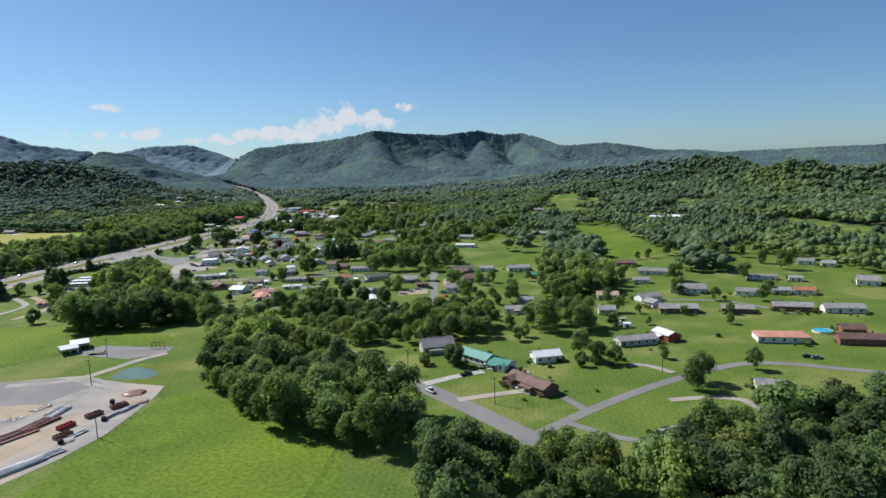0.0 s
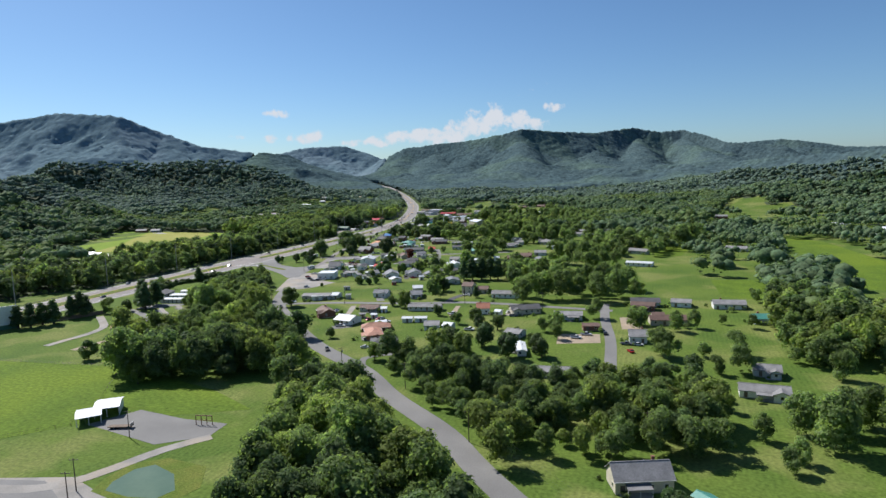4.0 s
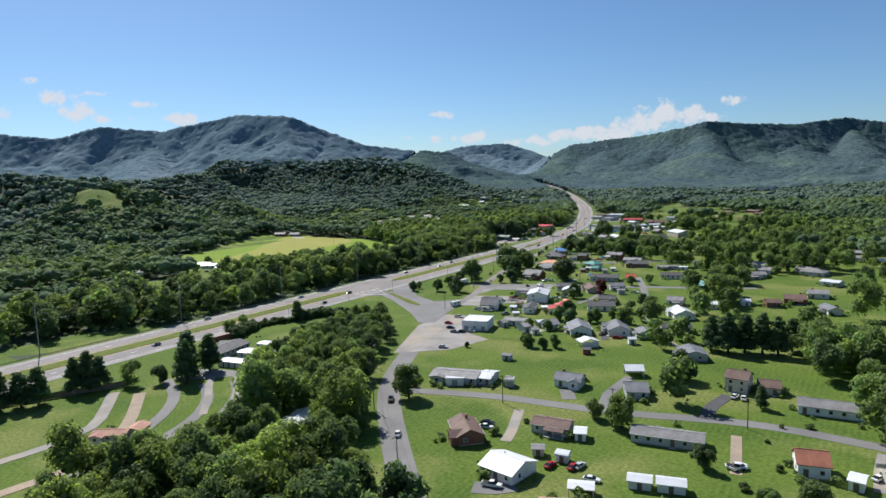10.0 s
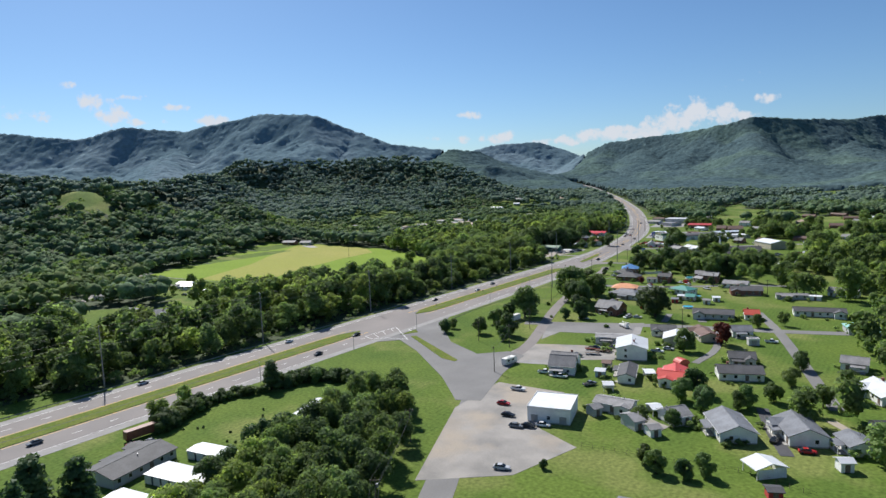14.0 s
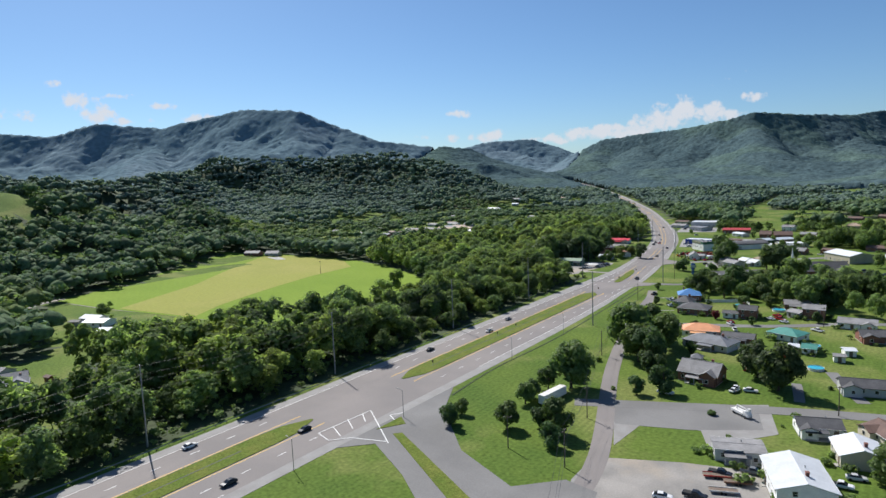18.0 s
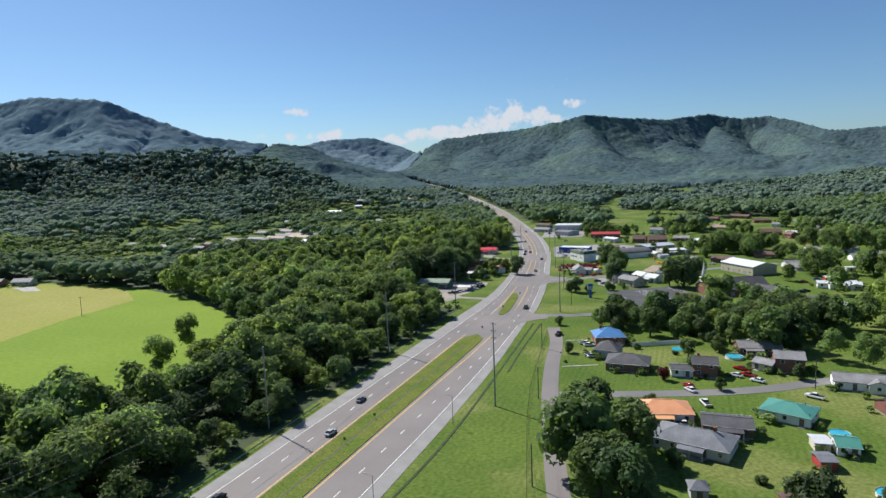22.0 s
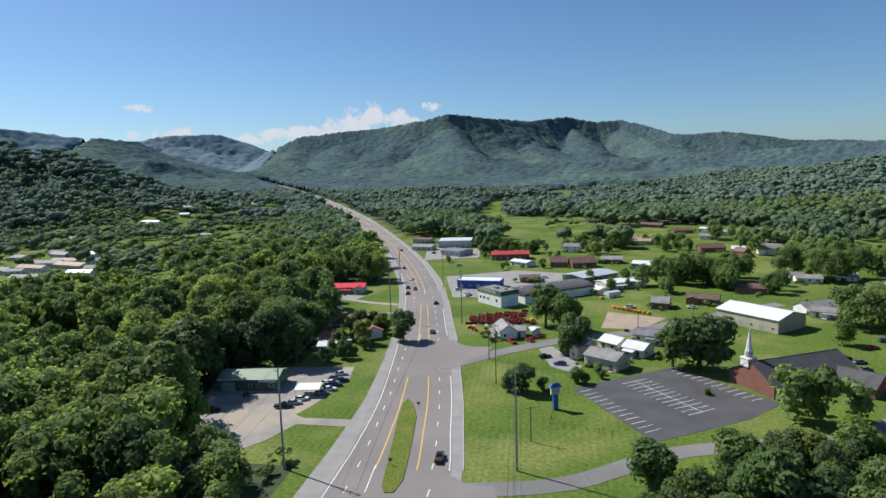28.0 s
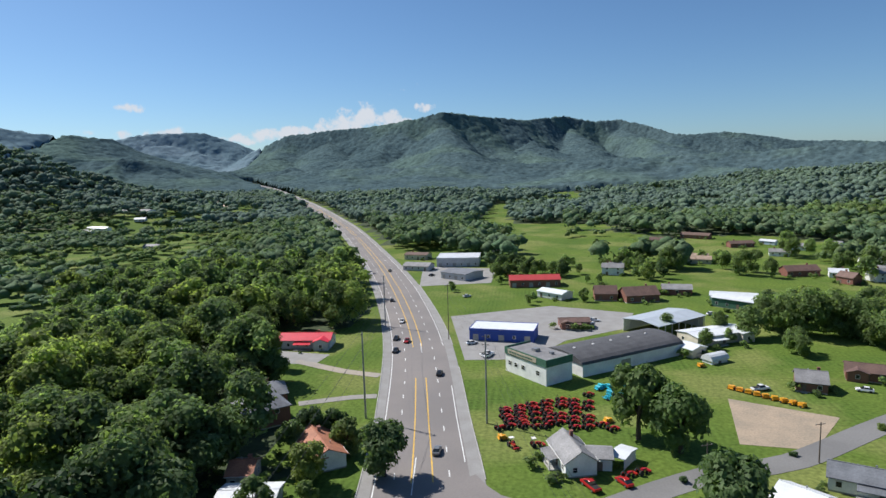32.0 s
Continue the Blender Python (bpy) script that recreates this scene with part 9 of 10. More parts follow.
# odd ends of scrap lying in a row
rs = random.Random(21)
for k in range(26):
    t = rs.random()
    x, y = -183.5 + 4.5 * t + rs.uniform(-2, 2), 199.5 + 16 * t + rs.uniform(-1, 1)
    plain("scrap_piece", "bent piece of grey scrap steel on gravel", "scrap", x, y, rs.uniform(0, 180), [("plate", join_vf(box_vf(-0.9, 0.9, -0.35, 0.35, 0.02, 0.1 + 0.3 * rs.random()), tube_vf((-1.2, 0.2, 0.1), (1.1, -0.3, 0.5), 0.07, 0.07, 6)), rs.choice(("pipe_grey", "rust_iron", "concrete")))], "scrap pieces")
for x, y, yaw, m in ((-153.8, 206, 66, "rust_iron"), (-149.8, 214.8, 55, "rust_iron"), (-157, 195.5, 72, "tractor_red"), (-152.5, 188, 70, "rust_iron")):
    V, F = join_vf(box_vf(-3, 3, -1.15, -1.05, 0.15, 1.5), box_vf(-3, 3, 1.05, 1.15, 0.15, 1.5), box_vf(-3, -2.9, -1.05, 1.05, 0.15, 1.5), box_vf(2.9, 3, -1.05, 1.05, 0.15, 1.3), box_vf(-2.9, 2.9, -1.05, 1.05, 0.15, 0.25))
    plain("skip", "open rusty steel waste skip in the yard", "skip", x, y, yaw, [("body", (V, F), m), ("rib", join_vf(*[box_vf(-2.6 + 1.3 * i, -2.45 + 1.3 * i, -1.22, 1.22, 0.3, 1.4) for i in range(5)]), m), ("runner", join_vf(box_vf(-2.8, 2.8, -0.8, -0.6, -0.05, 0.15), box_vf(-2.8, 2.8, 0.6, 0.8, -0.05, 0.15)), "rubber")], "skips")
for x, y in ((-147.2, 202), (-155, 218.5), (-149.5, 183)):
    V, F = [], []
    for i in range(14):
        a = 2 * math.pi * i / 14
        for r_, z_ in ((0.9, 0.0), (0.9, 0.5), (0.5, 0.5), (0.5, 0.0)):
            V.append((r_ * math.cos(a), r_ * math.sin(a), z_))
    for i in range(14):
        for c in range(4):
            F.append((4 * i + c, 4 * ((i + 1) % 14) + c, 4 * ((i + 1) % 14) + (c + 1) % 4, 4 * i + (c + 1) % 4))
    plain("big_tyres", "stack of big black tyres in the yard", "tyres", x, y, 10, [("tyre", ([(p, q, r_ + 0.52 * k) for p, q, r_ in V], F), "rubber") for k in range(3)])
def pile(x, y, r, h, mat, label, name):
    v = lump(int(-x))
    V = [(p[0] * r * 1.2, p[1] * r, max(p[2], -0.02) * h * 1.2) for p in v]
    ob = mesh_obj(name, V, [tuple(f) for f in ICO_F.tolist()], M[mat])
    ob.matrix_world = pose(x, y, gz(x, y), 0, 0, 30)
    return tagged(ob, label, "pile")
pile(-145.2, 220, 4.4, 1.6, "dirt", "mound of bare brown earth in the yard", "earth_mound")
pile(-153, 228.5, 4.6, 1.9, "rust_iron", "heap of rusty scrap iron", "scrap_mound")
pile(-149, 184.5, 2.6, 1.2, "concrete", "heap of grey rubble", "rubble_mound")
plain("loading_rack", "steel hoop rack on the pad", "rack", -179.2, 291.5, 10, [("post", join_vf(*[box_vf(-3 + 2 * i, -2.8 + 2 * i, -0.1, 0.1, 0, 3.2) for i in range(4)]), "rust_iron"), ("beam", join_vf(box_vf(-3, 3.2, -0.1, 0.1, 3.2, 3.45), box_vf(-3, 3.2, -0.1, 0.1, 1.6, 1.75)), "rust_iron")])
plain("flat_trailer", "dark flat trailer on the pad", "trailer", -205.5, 281.5, 20, [("deck", box_vf(-4, 4, -1.1, 1.1, 0.7, 0.95), "wood"), ("headboard", box_vf(3.8, 4, -1.1, 1.1, 0.95, 2.0), "steel")] + wheels_vf([(-2.5, -1.0), (-2.5, 1.0), (-1.4, -1.0), (-1.4, 1.0)], 0.42, 0.25))
plain("canopy_tent", "white canopy shelter over parked cars", "canopy", -466, 957, 8, [("cover", roof_vf(8, 6.5, 2.5, 3.2, False), "trim"), ("pole", join_vf(*[tube_vf((sx * 3.7, sy * 3.0, 0), (sx * 3.7, sy * 3.0, 2.6), 0.05, 0.05, 6) for sx in (-1, 0, 1) for sy in (-1, 1)]), "steel")])
plain("greenhouse_tank", "long silver rounded tank beside the gravel lot", "tank", -477, 917, 75, [("shell", tube_vf((-5.5, 0, 1.2), (5.5, 0, 1.2), 1.5, 1.5, 14), "pipe_grey"), ("saddle", join_vf(box_vf(-3.6, -3.2, -1, 1, -0.1, 0.6), box_vf(3.2, 3.6, -1, 1, -0.1, 0.6)), "concrete")])
# swimming pools
for x, y, r, dk in ((-322, 850, 3.2, 0), (150, 322, 4.5, 1), (-300.5, 784, 2.6, 0), (-297, 752, 2.8, 0)):
    plain("swimming_pool", "round pool with bright blue water", "pool", x, y, 0, [("wall", tube_vf((0, 0, -0.1), (0, 0, 1.0), r, r, 20, False), "trim"), ("water", tube_vf((0, 0, 0.7), (0, 0, 0.86), r - 0.06, r - 0.06, 20), "pool"), ("rim", join_vf(*[tube_vf((0, 0, 0.99), (0, 0, 1.05), r + 0.1, r + 0.1, 20, False)]), "trim")], "pools")

# white vinyl fence and a pool behind the blue-roofed house
VPTS = [(-359.3, 856.7), (-340.9, 865.6), (-337.3, 857.9)]
VINYL = data("fence_panel", join_vf(box_vf(-1.15, 1.15, -0.03, 0.03, 0.08, 1.75), box_vf(-1.25, -1.13, -0.07, 0.07, 0, 1.9)), M["trim"])
vf = tagged(new("vinyl_fence"), "white vinyl panel fence round a pool", "fence")
vf.matrix_world = pose(0, 0, 0)
for (ax, ay), (bx, by) in zip(VPTS, VPTS[1:]):
    n = max(1, round(math.hypot(bx - ax, by - ay) / 2.4))
    for i in range(n):
        t = (i + 0.5) / n
        shared("fence_panel", VINYL, vf, pose(ax + (bx - ax) * t, ay + (by - ay) * t, 0, 0, 0, math.degrees(math.atan2(by - ay, bx - ax))))
sheet("pool_basin", [(-344.2, 859.5), (-340.9, 860.9), (-340.2, 855.6), (-343.9, 854.2)], M["pool"], 0.1, "bright blue in-ground pool", "pool")
for k, (x, y) in enumerate([(-396.0, 1078.8), (-394.0, 1073.3), (-391.4, 1081.4), (-389.6, 1075.0), (-395.3, 1069.3)]):
    implement(x, y, 15 + 31 * k, "turquoise", "turquoise farm implement on the lot", "mower_implement")

# ---- poles and cables ----
def arm_data(spots):
    me = data("crossarm", join_vf(box_vf(-1.25, 1.25, -0.06, 0.06, -0.07, 0.07), *[tube_vf((u, 0, 0.06), (u, 0, 0.24), 0.05, 0.07, 6) for u in spots]), M["pole_wood"])
    me.materials.append(M["concrete"])
    me.polygons.foreach_set("material_index", [0] * 6 + [1] * 8 * len(spots))
    return me


ARM, ARM_S = arm_data((-1.1, 0.0, 1.1)), arm_data((-1.1, 1.1))
CAN = data("transformer", join_vf(tube_vf((0, 0, 0), (0, 0, 0.95), 0.26, 0.26, 9), tube_vf((0, 0, 0.95), (0, 0, 1.1), 0.1, 0.06, 6)), M["steel"])


def utility_pole(x, y, h=10.5, yaw=0, steel=False, can=False):
    ob = new("utility_pole")
    ob.matrix_world = pose(x, y, gz(x, y), 0, 0, yaw)
    tagged(ob, "tall grey steel transmission pole beside the highway" if steel else "weathered wooden utility pole with a crossarm", "utility pole", "utility poles")
    mesh_obj("pole", *tube_vf((0, 0, -0.3), (0, 0, h), 0.3 if steel else 0.17, 0.17 if steel else 0.11, 9), M["steel"] if steel else M["pole_wood"], ob)
    for k in range(3 if steel else 1):
        z = h - 0.6 - 2.2 * k
        shared("crossarm", ARM_S if steel else ARM, ob, pose(0, 0.15, z) @ (Matrix.Diagonal((0.7, 1, 1, 1)) if steel else Matrix()))
    if can:
        shared("transformer", CAN, ob, pose(0.4, 0, h - 2.3))
    SPOTS.append((x, y, 0.8))
    return (x, y, h)


utility_pole(-656, 848, 11)


def cable(a, b, drops, spread=1.1, sag=0.9):
    ob = tagged(new("power_line"), "thin dark overhead cables between the poles", "cable", "overhead cables")
    d = Vector((b[0] - a[0], b[1] - a[1]))
    n = Vector((-d.y, d.x)).normalized()
    for z, o in drops:
        pts = []
        for i in range(9):
            t = i / 8
            pts.append(Vector((a[0] + d.x * t + n.x * o * spread, a[1] + d.y * t + n.y * o * spread, (a[2] - z) * (1 - t) + (b[2] - z) * t - sag * 4 * t * (1 - t))))
        V = [tuple(p + Vector(e)) for p in pts for e in ((0.03, 0, 0), (-0.02, 0.025, 0), (-0.02, -0.025, 0.02))]
        mesh_obj("wire", V, [(3 * i + c, 3 * i + (c + 1) % 3, 3 * i + 3 + (c + 1) % 3, 3 * i + 3 + c) for i in range(8) for c in range(3)], M["wire"], ob)


west = [utility_pole(-454, y, 25, 90, True) for y in (430, 507, 584, 662, 745, 826, 908)] + [utility_pole(-461.5, 1051, 24, 90, True), utility_pole(-479, 1150, 22, 90, True)]
for a, b in zip(west, west[1:]):
    cable(a, b, ((0.5, 0.8), (2.7, -0.8), (5.0, 0.8), (8.0, 0)), sag=1.6)
east = [utility_pole(-394.5, 780, 27, 0, True), utility_pole(-399, 912, 24, 0, True), utility_pole(-407.7, 970, 20), utility_pole(-428.5, 1050, 24, 0, True), utility_pole(-449, 1130, 22)]
for a, b in zip(east, east[1:]):
    cable(a, b, ((0.4, 0.9), (0.4, -0.9), (3.5, 0), (6, 0.3)), sag=1.4)
side = [utility_pole(x, y, 10.5, 35, can=(k % 3 == 1)) for k, (x, y) in enumerate(((-8, 222), (-45.6, 256), (-88, 302), (-126, 342), (-161, 350 + 6), (-225.6, 419.5), (-261.7, 452.6), (-295, 492), (-316, 530)))]
for a, b in zip(side, side[1:]):
    cable(a, b, ((0.3, 0.9), (0.3, -0.9), (2.6, 0)))
mob = [utility_pole(x, y, 10, 0, can=(k == 1)) for k, (x, y) in enumerate(((-264, 477), (-226, 480), (-188.4, 485.3), (-150, 496), (-100, 491)))]
for a, b in zip(mob, mob[1:]):
    cable(a, b, ((0.3, 0.9), (0.3, -0.9), (2.4, 0)))
fr = [utility_pole(x, y, 10.5, 90) for x, y in ((-330, 600), (-343, 634), (-351, 668), (-372, 734), (-383, 790), (-394, 846))]
for a, b in zip(fr, fr[1:]):
    cable(a, b, ((0.3, 0.9), (0.3, -0.9), (2.4, 0)))
for x, y in ((-36, 317), (59.6, 259.4), (-177, 237.4), (-182, 244), (-354, 1033.6), (-381, 1021), (-266, 808), (-300, 822), (-287, 706), (-140, 188), (-196, 276), (-412, 996), (-396, 928), (-361.5, 637), (-330, 1045)):
    utility_pole(x, y, 9.5, 20)
# slim street lamps along the carriageways
for x, y in ((-403.6, 596), (-401.5, 542), (-402, 712), (-402, 762), (-401.5, 640)):
    plain("street_lamp", "slim grey street lamp beside the highway", "street lamp", x, y, 180, [("pole", tube_vf((0, 0, -0.2), (0, 0, 9), 0.11, 0.07, 8), "steel"), ("arm", tube_vf((0, 0, 8.9), (1.8, 0, 9.3), 0.05, 0.04, 6), "steel"), ("lamp_head", box_vf(1.6, 2.3, -0.12, 0.12, 9.22, 9.36), "concrete")], "street lamps")
for y in (690, 742, 760, 868, 912, 948):
    plain("road_sign", "small dark road sign on the median", "sign", -426.5 if y < 900 else -429, y, 0, [("post", box_vf(-0.04, 0.04, -0.04, 0.04, 0.1, 1.8), "steel"), ("plate", box_vf(-0.4, 0.4, -0.07, -0.04, 1.2, 2.0), "wood")], "road signs")
# post-and-wire fences
POST_F = data("fence_post", tube_vf((0, 0, -0.1), (0, 0, 1.3), 0.06, 0.05, 6), M["wood"])


def wire_fence(pts, label, gap=4.0, solid=False):
    ob = tagged(new("wire_fence"), label, "fence", "fences")
    ob.matrix_world = pose(0, 0, 0)
    for a, b in zip(pts, pts[1:]):
        L = math.hypot(b[0] - a[0], b[1] - a[1])
        n = max(1, int(L / gap))
        for i in range(n):
            x, y = a[0] + (b[0] - a[0]) * i / n, a[1] + (b[1] - a[1]) * i / n
            shared("fence_post", POST_F, ob, pose(x, y, gz(x, y)))
        for z in (0.5, 1.15):
            mesh_obj("fence_wire", *tube_vf((a[0], a[1], gz(*a) + z), (b[0], b[1], gz(*b) + z), 0.025, 0.025, 3, False), M["wire"], ob)


wire_fence([(-144, 240), (-140, 226), (-138, 207), (-137, 190), (-140, 168)], "rusty wire fence between pasture and yard", 3.5)
wire_fence([(-56, 182), (-56.2, 152), (-58, 120)], "dark plank fence along the lawn", 2.2)
wire_fence([(-56, 182), (-19.6, 163)], "wire fence along the lawn", 3)
wire_fence([(-397, 870), (-388, 800), (-382, 770), (-370, 720)], "chain-link fence along the frontage street", 3)
wire_fence([(-388, 962), (-391, 940), (-372, 932)], "chain-link fence round the chapel lawn", 3)
wire_fence([(-272, 553), (-232, 560), (-214, 556)], "wire fence across the lawn", 3)
wire_fence([(-240, 262), (-222, 282), (-262, 336), (-330, 330)], "wire fence round the pasture", 4)
# shrubs, small sheds and garden clutter are placed with the trees below

# ---- single trees ----
tree(-350.9, 728.7, 16, 'dark')
tree(-313.5, 733.1, 15, 'dark')
tree(-386.7, 651.4, 6, 'oak')
tree(-359.4, 654.1, 8, 'dark')
tree(-384.8, 642.5, 8, 'dark')
tree(-368.4, 648.4, 9, 'oak')
tree(-351.1, 642.8, 8, 'dark')
tree(-373.7, 674.4, 8, 'dark')
tree(-374.9, 709.5, 8, 'dark')
tree(-363.8, 766.4, 17, 'oak')
tree(-348.2, 788.3, 6, 'oak')
tree(-179.7, 523.7, 10, 'oak')
tree(-193.5, 403.3, 6, 'oak')
tree(-44.5, 462.7, 11, 'dark')
tree(-126.1, 379.8, 15, 'bright')
tree(-115.7, 384.2, 13, 'bright')
tree(67.0, 239.1, 14, 'dark')
tree(96.9, 262.9, 10, 'dark')
tree(50.7, 331.2, 8, 'oak')
tree(20.4, 337.4, 15, 'oak')
tree(34.3, 320.9, 15, 'dark')
tree(-40.0, 266.6, 6, 'oak')
tree(-29.1, 273.2, 8, 'dark')
tree(-338.6, 508.9, 9, 'dark')
tree(-345.5, 716.1, 12, 'dark')
tree(-392.9, 965.9, 5, 'oak')
tree(-367.3, 804.2, 4, 'red')
tree(-345.9, 818.1, 5, 'red')
tree(-303.0, 830.4, 6, 'dark')
tree(-329.4, 862.6, 7, 'dark')
tree(-352.5, 759.3, 9, 'oak')
tree(-275.1, 535.5, 3, 'dark')
tree(-208.5, 398.2, 16, 'dark')
tree(-224.6, 373.4, 16, 'dark')
tree(-230.2, 344.7, 18, 'dark')
tree(-236.2, 319.9, 9, 'bright')
tree(-375.5, 885.8, 10, 'oak')
tree(-337.4, 882.5, 15, 'oak')
tree(-312.1, 891.8, 13, 'oak')
tree(-352.8, 907.1, 14, 'oak')
tree(-337.0, 913.4, 13, 'bright')
tree(-370.9, 903.0, 13, 'oak')
tree(-325.2, 914.5, 15, 'bright')
tree(-464.5, 1014.1, 11, 'bright')
tree(-501.2, 1056.7, 12, 'pine')
tree(-506.2, 1092.7, 13, 'bright')
tree(-517.2, 1098.6, 14, 'dark')
tree(-385.9, 380.8, 14, 'pine')
tree(-380.9, 384.7, 15, 'pine')
tree(-378.5, 390.4, 14, 'pine')
tree(-375.4, 395.0, 15, 'pine')
tree(-348.5, 438.6, 18, 'pine')
tree(-176.8, 579.3, 16, 'pine')
tree(-169.5, 577.7, 18, 'pine')
tree(-163.7, 582.7, 17, 'pine')
tree(-157.0, 583.2, 18, 'pine')
tree(-151.0, 583.6, 17, 'pine')
tree(-146.7, 592.6, 15, 'pine')
tree(-140.7, 588.1, 15, 'dark')
tree(-134.9, 588.4, 16, 'dark')
tree(-129.2, 588.7, 15, 'dark')
tree(-123.6, 589.0, 16, 'dark')
tree(-177.4, 533.7, 13, 'dark')
tree(-396.8, 497.4, 9, 'dark')
tree(-402.5, 510.1, 9, 'dark')
tree(-119.0, 550.2, 12, 'oak')
tree(-113.5, 436.4, 9, 'oak')
tree(-129.2, 450.2, 9, 'oak')
tree(-138.2, 445.6, 7, 'oak')
tree(-263.6, 577.2, 7, 'oak')
tree(-254.9, 580.9, 6, 'oak')
tree(-219.0, 620.0, 8, 'oak')
tree(-288.5, 342.3, 10, 'oak')
tree(-356.2, 732.5, 17, 'oak')
tree(-374.2, 702.7, 11, 'oak')
tree(-372.8, 685.6, 9, 'oak')
tree(-373.3, 669.5, 8, 'oak')
tree(-353.7, 651.8, 12, 'oak')
tree(-474.7, 1030.4, 8, 'oak')
tree(-470.8, 1000.7, 9, 'oak')
tree(-502.7, 1051.4, 12, 'oak')
tree(-373.8, 977.3, 3, 'oak')
tree(-529.7, 1421.4, 10, 'oak')
tree(-375.8, 1116.9, 7, 'oak')
tree(-328.4, 1117.9, 7, 'oak')
tree(-345.7, 1140.3, 10, 'oak')
tree(-276.1, 1160.2, 12, 'oak')
tree(-264.0, 1135.4, 8, 'oak')
tree(-391.5, 1199.7, 7, 'oak')
tree(-367.9, 1384.4, 9, 'oak')
tree(-416.0, 1200.1, 5, 'oak')
tree(-460.3, 1230.3, 5, 'oak')
tree(-471.7, 1036.5, 9, 'dark')
tree(-365.5, 1140.1, 9, 'dark')
tree(-361.4, 1300.0, 9, 'dark')
tree(-333.7, 1298.4, 11, 'dark')
tree(-345.4, 1128.5, 6, 'dark')
tree(-541.5, 1268.1, 8, 'dark')
tree(28.8, 343.7, 15, 'oak')
tree(-3.3, 326.4, 9, 'oak')
tree(36.6, 325.2, 14, 'oak')
tree(69.3, 362.4, 6, 'oak')
tree(71.3, 246.9, 13, 'oak')
tree(93.6, 358.4, 6, 'oak')
tree(121.7, 395.3, 9, 'oak')
tree(104.2, 415.4, 12, 'oak')
tree(27.4, 266.3, 7, 'dark')
tree(118.6, 359.8, 7, 'dark')
tree(160.4, 417.5, 9, 'dark')
tree(56.5, 392.3, 10, 'dark')
tree(70.0, 336.8, 5, 'dark')
tree(1.8, 305.6, 8, 'dark')
tree(-343.5, 891.3, 17, 'dark')
tree(-338.0, 847.0, 8, 'oak')
tree(-382.4, 842.3, 5, 'oak')
tree(-364.8, 893.0, 13, 'oak')
tree(-350.3, 890.1, 18, 'oak')
tree(-329.1, 893.8, 15, 'oak')
tree(-326.9, 856.4, 7, 'oak')
tree(-394.4, 885.2, 5, 'oak')
tree(-213.1, 447.4, 1.7, 'bright', 1.0, True)
tree(-138.8, 470.7, 2.4, 'oak', 1.0, True)
tree(-151.1, 535.2, 2.8, 'dark', 1.0, True)
tree(-141.3, 501.7, 1.7, 'bright', 1.0, True)
tree(-143.6, 487.9, 1.5, 'oak', 1.0, True)
tree(-107.7, 497.0, 1.8, 'bright', 1.0, True)
tree(-210.8, 467.8, 2.0, 'oak', 1.0, True)
tree(-134.2, 505.2, 2.4, 'oak', 1.0, True)
tree(-121.7, 454.1, 1.5, 'oak', 1.0, True)
tree(-146.5, 441.2, 2.2, 'oak', 1.0, True)
tree(-170.2, 406.5, 2.7, 'oak', 1.0, True)
tree(-144.9, 455.3, 2.8, 'oak', 1.0, True)
tree(-353.2, 696.4, 1.7, 'bright', 1.0, True)
tree(-352.2, 730.4, 1.8, 'bright', 1.0, True)
tree(-369.8, 725.3, 2.5, 'bright', 1.0, True)
tree(-319.1, 688.9, 2.4, 'oak', 1.0, True)
tree(-322.3, 750.4, 2.7, 'oak', 1.0, True)
tree(-305.0, 743.8, 2.5, 'oak', 1.0, True)
tree(-290.8, 730.8, 1.7, 'oak', 1.0, True)
tree(-370.4, 835.1, 1.7, 'bright', 1.0, True)
tree(-381.5, 829.9, 1.4, 'bright', 1.0, True)
tree(-357.3, 854.1, 2.8, 'oak', 1.0, True)
tree(-366.3, 842.1, 2.1, 'oak', 1.0, True)
tree(-342.7, 850.0, 2.5, 'dark', 1.0, True)
tree(-352.8, 822.5, 1.5, 'bright', 1.0, True)
tree(-340.6, 827.4, 2.7, 'bright', 1.0, True)
tree(-385.3, 1022.2, 1.8, 'dark', 1.0, True)
tree(-346.5, 1029.5, 2.2, 'oak', 1.0, True)
tree(-358.2, 1036.8, 1.8, 'dark', 1.0, True)
tree(-331.6, 1052.9, 2.2, 'bright', 1.0, True)
tree(-345.4, 1003.2, 1.7, 'oak', 1.0, True)
tree(-343.9, 964.9, 2.5, 'bright', 1.0, True)
tree(18.8, 271.6, 2.2, 'oak', 1.0, True)
tree(14.1, 265.1, 2.5, 'bright', 1.0, True)
tree(40.6, 267.5, 2.1, 'oak', 1.0, True)
tree(30.4, 236.0, 1.4, 'bright', 1.0, True)
tree(46.9, 274.1, 2.1, 'oak', 1.0, True)
tree(98.1, 312.9, 2.7, 'bright', 1.0, True)
tree(28.3, 354.5, 2.4, 'dark', 1.0, True)

# trees among the eastern gardens
tree(-136.8, 577.2, 18.1, 'oak')
tree(-127.5, 578.2, 17.9, 'oak')
tree(-117.2, 581.0, 17.2, 'dark')
tree(-105.2, 554.3, 18.7, 'oak')
tree(-94.4, 521.0, 21.6, 'bright')
tree(-106.6, 517.5, 19.5, 'oak')
tree(-118.5, 523.1, 15.0, 'bright')
tree(-88.6, 541.1, 18.5, 'dark')
tree(-80.4, 562.3, 18.4, 'dark')
tree(-71.4, 557.9, 20.3, 'dark')
tree(-62.2, 571.8, 16.8, 'oak')
tree(-56.5, 554.5, 18.2, 'dark')
tree(-69.8, 515.8, 19.4, 'bright')
